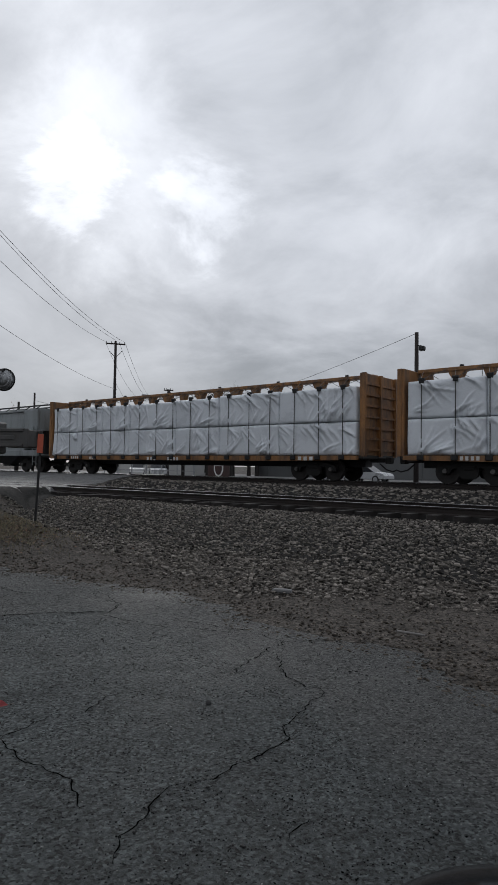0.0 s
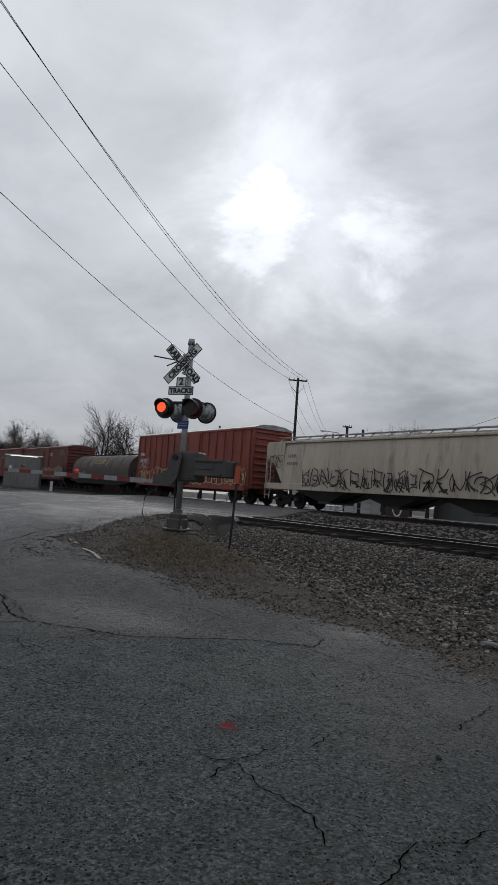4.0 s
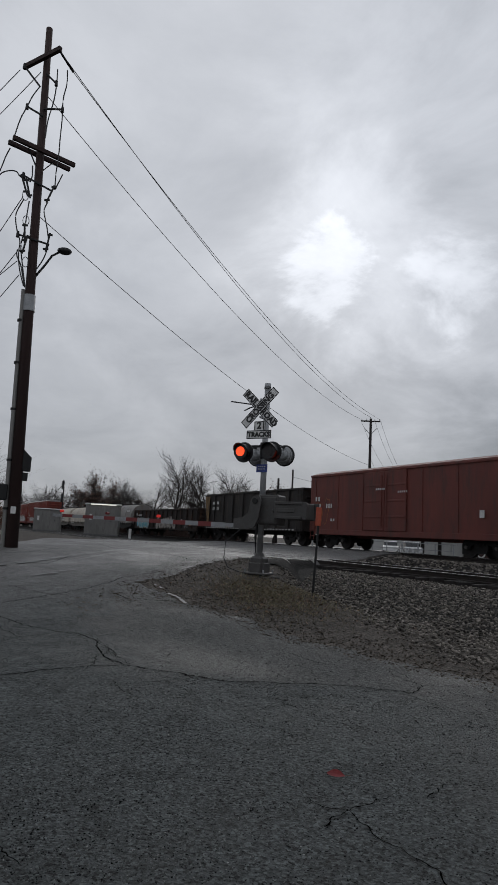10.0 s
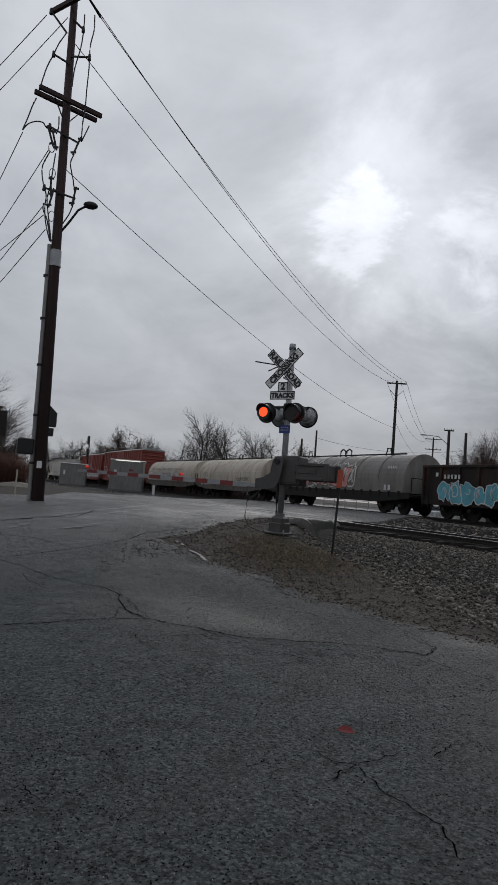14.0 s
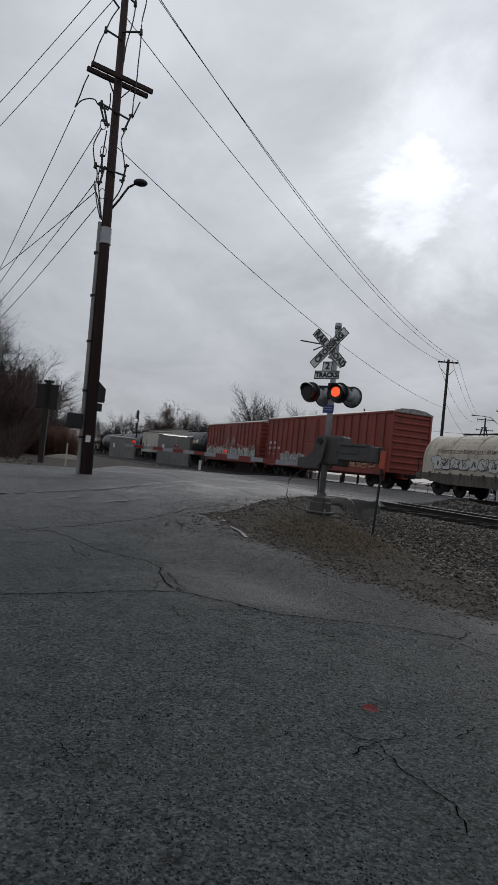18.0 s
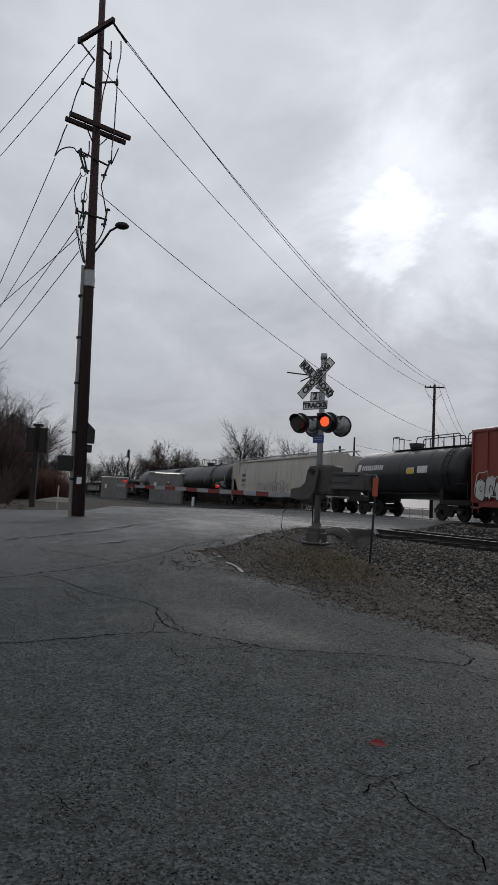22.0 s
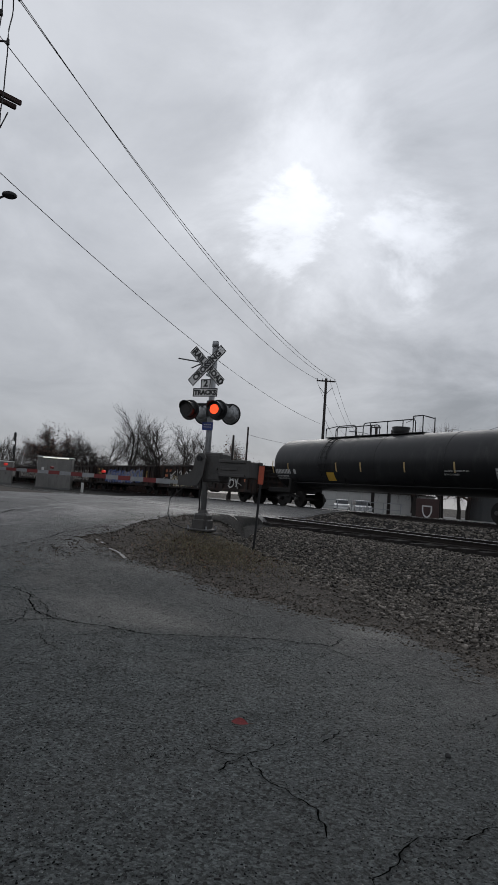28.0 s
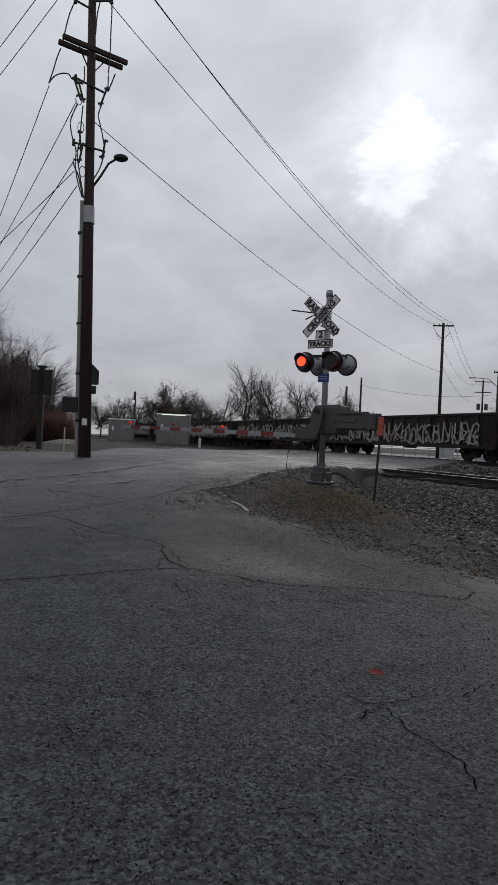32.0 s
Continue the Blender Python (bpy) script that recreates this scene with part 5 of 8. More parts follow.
    def on_side(deg):
        a = radians(deg)
        return -(r + 0.05) * math.cos(a), zc + (r + 0.05) * math.sin(a)

    bm = B()
    for s in (-0.22, 0.22):
        tube(bm, [((4.15 + s) * m, *on_side(d)) for d in (84, 70, 55, 40, 25, 10, -5, -20, -35)], 0.022, 5)
    for d in range(-30, 80, 13):
        y, z = on_side(d)
        bar(bm, ((4.15 - 0.22) * m, y, z), ((4.15 + 0.22) * m, y, z), 0.028)
    part("side_ladder", bm, M_DARK, car)
    part("grab_rail", smooth_tube([(-h + 2.2, -r * 0.72, zc - 1.18), (0, -r * 0.70, zc - 1.2), (h - 2.2, -r * 0.72, zc - 1.18)], 0.03), M_DARK, car)
    for x in (-h + 3.0, -2.5, 2.5, h - 3.0):
        part("rail_hanger", rod(B(), (x, -r * 0.72, zc - 1.2), (x + 0.08, -r * 0.86, zc - 0.85), 0.02, 0.02, 5), M_DARK, car)
    return car, h, r


def curved(rows, r, zc, lift=0.012):
    """Flat marks bent onto the near side of a tank or hood: rows of (x, z, width, height)."""
    bm = B()
    for x, z, w, hh in rows:
        pts = []
        for k in range(4):
            zz = z - hh / 2 + hh * k / 3
            s = max(-0.99, min(0.99, (zz - zc) / r))
            pts.append((-(r + lift) * math.sqrt(1 - s * s), zz))
        for (y0, z0), (y1, z1) in zip(pts, pts[1:]):
            v = [bm.verts.new(p) for p in ((x - w / 2, y0, z0), (x + w / 2, y0, z0), (x + w / 2, y1, z1), (x - w / 2, y1, z1))]
            bm.faces.new(v)
    return bm


def many(x, z, w, h, n):
    return [(x + (k + 0.5) * w / n, z, w / n * 0.7, h) for k in range(n)]


# the train from its front to its rear, with each car's ends at the start of the clip
centerbeam(-11.4, 11.0, 1)
centerbeam(-35.3, -13.0, 2)

car, h, y = hopper(-55.8, -36.4, M_HOPGREY, 3.95, 3, label="dark grey covered hopper car with dirty sills")
bars(car, "car_marks", [(-h + 2.6, 3.0, 0.9, 0.2, 4), (-h + 2.6, 2.55, 1.2, 0.2, 6), (-h + 5.2, 2.8, 0.3, 0.4, 1), (h - 1.9, 1.28, 0.4, 0.2, 1)], -y, M_MARK)

car, h, y = hopper(-75.9, -56.2, M_HOPTAN, 3.75, 4, label="beige covered hopper car with black graffiti along its sill")
wild_paint(car, 21, -h + 3.6, h - 3.0, 1.20, 2.30, -y - 0.075, M_GBLACK, None, 0.06, 0.75, "black sprayed lettering")
tag_paint(car, 22, -h + 0.4, -h + 1.7, 2.3, 3.2, -y - 0.02, M_GBLACK, None, 0.06, 0.7, "black sprayed scrawl")
bars(car, "car_marks", [(-h + 2.1, 3.0, 0.8, 0.16, 4), (-h + 2.1, 2.55, 1.0, 0.16, 6)], -y, M_GGREY)

car, h, y = boxcar(-94.1, -77.3, M_BOXRED, 5.12, 5, True, label="red ribbed boxcar with cream graffiti along its lower side")
tag_paint(car, 31, -h + 0.6, h - 0.5, 1.1, 2.2, -y - 0.10, M_GYEL, None, 0.09, 0.8)
tag_paint(car, 32, -h + 0.5, -h + 2.4, 2.2, 3.0, -y - 0.10, M_GPALE, None, 0.05, 0.6)
bars(car, "car_marks", [(-h + 0.6, 3.3, 0.9, 0.22, 4), (-h + 0.8, 2.8, 0.9, 0.22, 4)], -y - 0.09, M_MARK)

car, h, r = coil_car(-110.6, -95.6, M_COILDARK, 6, "dark brown coil car with an arched hood and faded yellow emblem")
for row in ((-1.9, 2.75, 0.07, 0.75), (-1.78, 3.08, 0.20, 0.06), (-1.78, 2.42, 0.20, 0.06), (2.0, 2.75, 0.07, 0.75), (1.88, 3.08, 0.20, 0.06), (1.88, 2.42, 0.20, 0.06), (-0.95, 2.75, 0.10, 0.42), (-0.75, 2.92, 0.36, 0.09), (-0.75, 2.58, 0.36, 0.09), (-0.1, 2.75, 0.10, 0.42), (0.3, 2.75, 0.10, 0.42), (0.1, 2.58, 0.36, 0.09), (0.85, 2.75, 0.14, 0.46), (1.1, 2.85, 0.30, 0.10), (1.1, 2.62, 0.30, 0.10)):
    part("emblem", curved([row], 1.46, 1.97, 0.05), M_LOGO, car, "stroke of a faded rust-yellow emblem")
tag_paint(car, 41, -h + 0.9, -h + 4.2, 1.25, 1.75, -1.45, M_GPALE, None, 0.05, 0.6)
bars(car, "sill_marks", [(-h + 0.6, 1.08, 2.0, 0.14, 8), (-0.3, 1.1, 0.7, 0.1, 2), (3.2, 1.1, 0.7, 0.1, 2)], -1.49, M_LOGO)

car, h, y = boxcar(-128.5, -111.9, M_BOXBROWN, 4.66, 7, False, M_BOXBROWN, "oxide-red boxcar with yellow and black graffiti", 0.5)
tag_paint(car, 51, -5.6, h - 0.9, 0.95, 2.2, -y - 0.12, M_GYEL, M_GTAN, 0.09, 0.95)
wild_paint(car, 54, -5.4, h - 1.0, 0.98, 2.15, -y - 0.130, M_GBLACK, None, 0.10, 0.8)
wild_paint(car, 55, -5.4, h - 1.0, 0.98, 2.25, -y - 0.138, M_GYEL, None, 0.035, 1.1)
tag_paint(car, 52, h - 2.4, h - 0.9, 3.3, 4.3, -y - 0.02, M_GGREY, None, 0.05, 0.7)
bars(car, "car_marks", [(-h + 1.2, 3.3, 0.7, 0.2, 2), (-h + 1.2, 2.9, 0.8, 0.2, 3), (-h + 1.2, 2.2, 0.4, 0.12, 3), (2.2, 3.7, 1.1, 0.12, 6), (2.2, 3.5, 1.1, 0.1, 6)], -y - 0.01, M_MARK)

car, h, y = boxcar(-145.6, -129.9, M_BOXBROWN, 4.80, 8, False, M_BOXBROWN, "oxide-red boxcar with white stencilled marks", -0.5)
bars(car, "car_marks", [(-h + 0.7, 3.0, 0.6, 0.26, 2), (-h + 0.7, 2.55, 0.7, 0.26, 3), (-h + 1.9, 2.55, 0.7, 0.26, 3), (-h + 0.8, 1.9, 0.4, 0.2, 2), (-h + 2.4, 1.7, 0.5, 0.15, 2), (-1.2, 3.4, 0.8, 0.1, 5), (0.6, 3.2, 0.8, 0.1, 5), (h - 1.8, 2.0, 0.5, 0.35, 1)], -y - 0.13, M_MARK)
tag_paint(car, 61, -h + 0.7, -h + 2.0, 1.5, 2.9, -y - 0.02, M_ORG, None, 0.03, 0.7)

car, h, y = gondola(-161.8, -146.4, M_TUB, 3.75, 9, "tall black coal gondola with smooth ribbed sides", 9, "coal_gondola")
for x, z in ((-h + 1.5, 3.05), (-h + 2.3, 3.05), (-h + 1.5, 2.60), (-h + 2.3, 2.60)):
    part("mark_panel", box(B(), x + 0.22, -y - 0.001, z, 0.56, 0.008, 0.34), M_MARKBLACK, car, "black patch behind the car's marks")
    bars(car, "car_marks", [(x, z, 0.44, 0.22, 2)], -y - 0.006, M_MARK)
bars(car, "car_marks", [(3.5, 1.75, 0.3, 0.18, 1)], -y, M_MARK)
bars(car, "notice", [(-h + 4.1, 1.18, 0.5, 0.16, 1)], -y, M_MARKYEL, "yellow notice")
part("end_panel", extrude(B(), [(-h + 0.1, 3.62), (-h + 0.92, 3.62), (-h + 0.80, 1.15), (-h + 0.55, 1.15)], "y", -y - 0.03, -y), M_ENDPANEL, car, "faded ochre end panel, narrower downwards")
bm = B()
for k in range(34):
    box(bm, -h + 0.6 + k * (2 * h - 1.2) / 34, -y - 0.03, 1.02, 0.18, 0.03, 0.07)
part("sill_dashes", bm, M_MARK, car, "row of pale dashes along the sill")

GONS = [
    (-181.2, -163.4, 2.62, M_GPALE, M_GGREY, 71, "brown gondola with white block graffiti and a cyan tag"),
    (-360.7, -344.9, 2.44, M_GGREY, None, 72, "dark brown gondola with yellow letters and scrawled graffiti"),
    (-377.4, -361.5, 2.44, M_GPALE, M_GGREY, 73, "dark brown gondola with blue and white graffiti"),
    (-396.0, -378.2, 2.42, M_GDUST, None, 74, "dark brown gondola with dense pale graffiti"),
    (-414.0, -397.0, 2.42, M_GDUST, None, 75, "dark brown ribbed gondola with pale graffiti"),
    (-431.5, -415.0, 2.4, M_GDUST, M_GGREY, 76, "dark brown ribbed gondola with pale graffiti"),
    (-449.0, -432.4, 2.4, M_GGREY, None, 77, "dark brown ribbed gondola"),
    (-466.5, -450.0, 2.4, M_GGREY, None, 78, "dark brown ribbed gondola"),
]
for left, right, top, line, fill, seed, text in GONS:
    car, h, y = gondola(left, right, M_GON, top, seed, text)
    if seed == 71:
        tag_paint(car, seed, -1.5, 3.8, 0.74, 1.85, -y - 0.02, M_GBLACK, M_GDUST, 0.06, 0.80, "white block graffiti")
        tag_paint(car, 171, -7.6, -3.7, 0.74, 1.9, -y - 0.02, M_GPALE, M_GCYAN, 0.09, 0.8, "cyan and white graffiti")
        tag_paint(car, 371, 6.0, 6.9, 0.9, 1.3, -y - 0.02, M_GGREY, None, 0.04, 0.3)
        bars(car, "car_marks", [(-h + 1.0, 2.2, 0.3, 0.2, 1), (-h + 1.6, 2.1, 1.2, 0.2, 5), (5.1, 1.55, 0.4, 0.30, 1)], -y - 0.02, M_MARK)
        bars(car, "notice", [(7.2, 1.2, 0.4, 0.2, 1)], -y - 0.02, M_MARKORANGE, "small orange notice")
    elif seed == 72:
        wild_paint(car, seed, -h + 2.6, 0.6, 0.80, 2.15, -y - 0.02, M_GPALE, None, 0.10, 0.85)
        wild_paint(car, 172, -h + 3.0, -1.2, 0.80, 1.7, -y - 0.03, M_GYEL, None, 0.05, 0.7)
        wild_paint(car, 372, 4.4, h - 1.9, 0.85, 2.0, -y - 0.02, M_GPALE, None, 0.08, 0.8)
        tag_paint(car, 272, -h + 1.0, -h + 2.2, 1.15, 1.45, -y - 0.02, M_GPALE, None, 0.03, 0.3)
        for x in (1.2, 2.3, 3.4):
            bm = B()
            box(bm, x + 0.3, -y - 0.02, 1.75, 0.30, 0.02, 0.52)
            part("emblem", bm, M_LOGO, car, "large faded yellow company emblem as bars")
        bars(car, "car_marks", [(-h + 1.6, 2.05, 0.4, 0.2, 2), (-h + 2.3, 2.05, 0.4, 0.2, 2), (-h + 1.5, 1.65, 0.6, 0.2, 3), (h - 1.6, 1.55, 0.30, 0.40, 1)], -y - 0.02, M_MARKORANGE)
    elif seed == 73:
        tag_paint(car, seed, -h + 4.2, h - 5.0, 0.80, 2.1, -y - 0.02, M_GBLUE, M_GDUST, 0.10, 0.8, "blue and white graffiti")
        tag_paint(car, 173, h - 5.0, h - 2.5, 0.85, 2.1, -y - 0.02, M_GBLACK, M_GGREY, 0.05, 0.7)
        wild_paint(car, 273, -h + 3.6, h - 2.6, 0.85, 2.1, -y - 0.03, M_GBLUE, None, 0.10, 0.9)
        bars(car, "car_marks", [(-h + 1.3, 2.1, 0.4, 0.2, 2), (-h + 2.2, 2.1, 0.4, 0.2, 2), (-h + 1.3, 1.75, 1.1, 0.2, 5)], -y - 0.02, M_LOGO)
        bars(car, "edge_mark", [(h - 1.7, 1.7, 0.2, 0.6, 1)], -y - 0.02, M_MARKYEL)
    else:
        wild_paint(car, seed, -h + 1.0, h - 1.0, 0.85, 2.05, -y - 0.02, line, fill, 0.12, 0.75)

car, h, r = coil_car(-198.8, -182.4, M_COILGREY, 10, "grey coil car with pink graffiti on its arched hood")
tag_paint(car, 181, -6.4, 3.2, 1.30, 2.95, -1.455, M_GPALE, None, 0.14, 1.1, "white outlines of the pink graffiti")
tag_paint(car, 81, -5.6, 2.5, 1.32, 2.65, -1.46, M_GBLACK, M_GPINK, 0.06, 1.0, "pink graffiti with dark outlines")
bars(car, "car_marks", [(h - 1.9, 2.6, 0.9, 0.16, 6), (h - 2.2, 1.45, 0.7, 0.3, 2)], -1.46, M_MARK)
hug_hood(car)
car, h, r = coil_car(-213.6, -199.6, M_COILTAN, 11, "pale tan coil car with a dark scrawl on its hood")
tag_paint(car, 82, -h + 1.6, -h + 2.8, 1.5, 2.2, -1.46, M_GBLACK, None, 0.05, 0.8)
bars(car, "sill_marks", [(-h + 1.4, 1.1, 2.0, 0.16, 9)], -1.49, M_MARK)
tag_paint(car, 83, 2.0, 4.6, 1.5, 1.8, -1.46, M_GBLACK, None, 0.03, 0.35)
car, h, r = coil_car(-229.9, -214.4, M_COILTAN, 12, "pale tan coil car with outlined block graffiti")
tag_paint(car, 84, -h + 1.3, h - 3.2, 1.4, 2.15, -1.46, M_GBLACK, M_GPALE, 0.07, 0.85, "white block graffiti with dark outlines")
tag_paint(car, 85, -h + 1.6, h - 3.4, 2.3, 2.55, -1.37, M_GBLACK, None, 0.03, 0.4)

car, h, y = boxcar(-252.1, -232.8, M_BOXBRIGHT, 5.16, 13, True, label="bright red ribbed boxcar with pale patches of graffiti")
tag_paint(car, 91, -h + 3.4, -h + 8.0, 1.15, 2.0, -y - 0.10, M_GPALE, M_GGREY, 0.07, 0.9)
tag_paint(car, 92, 3.2, h - 1.5, 1.2, 1.9, -y - 0.10, M_GYEL, None, 0.07, 0.9)
bars(car, "car_marks", [(-h + 0.9, 2.75, 0.5, 0.22, 2), (-h + 1.8, 2.75, 0.5, 0.22, 2), (-h + 0.9, 2.3, 0.5, 0.22, 2), (-h + 1.8, 2.3, 0.5, 0.22, 2), (-h + 2.7, 2.3, 0.5, 0.22, 2), (-h + 0.9, 1.8, 0.35, 0.12, 2), (-h + 1.8, 1.8, 0.35, 0.12, 2)], -y - 0.10, M_MARK)

car, h, y = boxcar(-269.1, -253.7, M_BOXBRIGHT, 4.98, 14, True, label="bright red ribbed boxcar with large white graffiti")
tag_paint(car, 93, -h + 0.5, h - 0.6, 1.1, 2.3, -y - 0.12, M_GBLACK, M_GPALE, 0.09, 0.75, "white graffiti with dark outlines")
tag_paint(car, 193, -h + 0.5, h - 0.6, 1.2, 2.45, -y - 0.135, M_GPALE, None, 0.07, 0.9)
tag_paint(car, 94, -1.0, 1.4, 2.5, 3.3, -y - 0.12, M_GPALE, None, 0.04, 0.7)

car, h, r = tank(-281.2, -269.4, 15, "short black tank car with a white maker's emblem")
part("emblem", curved([(-h + 1.5, 3.0, 0.35, 0.45)] + many(-h + 1.8, 3.0, 2.4, 0.32, 11), r, 2.62), M_MARK, car, "white company emblem as bars")
part("car_marks", curved(many(-h + 1.8, 2.45, 1.9, 0.20, 13) + many(-h + 1.8, 2.1, 1.6, 0.09, 15) + [(1.1, 2.75, 0.7, 0.35), (2.2, 2.8, 0.9, 0.4)], r, 2.62), M_MARK, car, "white stencilled marks")
part("notice", curved([(1.1, 2.72, 0.6, 0.3)], r, 2.62, 0.02), M_MARKYEL, car, "yellow notice plate")

car, h, y = hopper(-303.0, -283.0, M_HOPPALE, 4.08, 16, label="pale cream covered hopper car with graffiti at its sill")
bars(car, "car_marks", [(-h + 2.6, 2.85, 1.0, 0.26, 6), (-h + 2.6, 2.36, 1.0, 0.26, 7), (-h + 2.6, 1.95, 1.0, 0.05, 14), (-h + 2.6, 1.82, 1.0, 0.05, 14), (h - 3.4, 1.7, 0.4, 0.4, 1)], -y, M_MARKBLACK)
bars(car, "edge_mark", [(-h + 1.9, 2.2, 0.14, 1.0, 1), (-h + 5.0, 1.9, 0.14, 0.5, 1), (h - 6.0, 1.8, 0.14, 0.6, 1)], -y, M_MARKYEL, "yellow reflective strip")
tag_paint(car, 95, -3.4, 2.8, 1.15, 2.2, -y - 0.075, M_GBLACK, None, 0.045, 0.8, "thin dark outline graffiti")
tag_paint(car, 96, h - 2.0, h - 0.6, 2.2, 3.0, -y - 0.02, M_GBLACK, None, 0.04, 0.5)


def tank_text(car, text, size, x, z, r, zc=2.66):
    a = math.asin((z - zc) / r)
    letters("gas_name", text, size, pose(x, -(r + 0.014) * math.cos(a), zc + (r + 0.014) * math.sin(a), 90 - math.degrees(a), 0, 0), car, M_MARK, 0.002)


def tank_marks(car, h, r, flip):
    m = 1 if flip else -1
    for x, z, w, hh in [(x, 2.38, 0.10, 0.48) for x in (-h + 2.4, -3.0, -1.0, 2.15, 5.2)] + [(h - 1.35, 2.4, 0.12, 0.95), (-h + 0.75, 2.4, 0.10, 0.75)]:
        part("edge_mark", curved([(x, z, w, hh)], r, 2.66), M_MARKSTRIP, car, "pale yellow reflective strip")
    for row in (many(-h + 1.0, 2.12, 1.6, 0.26, 10), many(-h + 1.1, 1.85, 1.2, 0.08, 11), many(-h + 1.1, 1.70, 1.2, 0.08, 11), [(-h + 3.0, 2.12, 0.24, 0.28)]):
        part("car_marks", curved(row, r, 2.66), M_MARK, car, "white stencilled marks")
    part("data_table", curved([(h - 2.1, 2.02, 1.05, 0.66)], r, 2.66, 0.008), M_GGREY, car, "stencilled table of figures")
    for k in range(5):
        part("table_row", curved(many(h - 2.6, 1.76 + 0.13 * k, 1.0, 0.07, 7), r, 2.66, 0.016), M_MARK, car)
    part("notice", curved([(5.7 if flip else -3.6, 1.86, 0.68, 0.46)], r, 2.66, 0.02), M_MARKYEL, car, "yellow notice plate")
    part("hazard_diamond", box(B(), h - 2.1, -r * 0.985, 1.15 + 0.9, 0.20, 0.02, 0.20, 0, Matrix.Rotation(radians(45), 4, "Y")), M_MARK, car, "small white hazard diamond")
    for k in range(3):
        part("head_marks", box(B(), h - 0.28 + 0.02 * k, -0.95, 2.9 - 0.16 * k, 0.02, 0.5, 0.08), M_MARK, car)


M_MARKSTRIP = mat("reflective_strip", (0.50, 0.36, 0.16), 0.5, var=0.2, scale=6)
car, h, r = tank(-323.5, -303.7, 17, "long black tank car with white stencils and a yellow notice", r=1.53, zc=2.66)
tank_marks(car, h, r, True)
tag_paint(car, 97, 6.2, 7.4, 1.48, 1.72, -r + 0.28, M_GPALE, None, 0.03, 0.26)
ring = [(4.75 + 0.26 * math.cos(a), 2.15 + 0.28 * math.sin(a)) for a in [math.pi * (0.75 + 1.5 * j / 14) for j in range(15)]]
bm = B()
stroke(bm, ring, 0.05, -r * 0.95)
part("graffiti_line", bm, M_GPALE, car, "white sprayed loop")
tank_text(car, "NON-ODORIZED", 0.17, 6.65, 2.16, r)
tank_text(car, "LIQUEFIED PETROLEUM GAS", 0.12, 6.85, 1.92, r)
car, h, r = tank(-344.0, -324.1, 18, "long black tank car with railed platform and white stencils", True, r=1.53, zc=2.66)
tank_marks(car, h, r, False)
tank_text(car, "LIQUEFIED PETROLEUM GAS", 0.11, 5.3, 2.22, r)
tank_text(car, "NON-ODORIZED", 0.11, 5.0, 2.06, r)


# ---- the crossing signal with its gate; local -y faces the road's traffic ----
FLASH = []


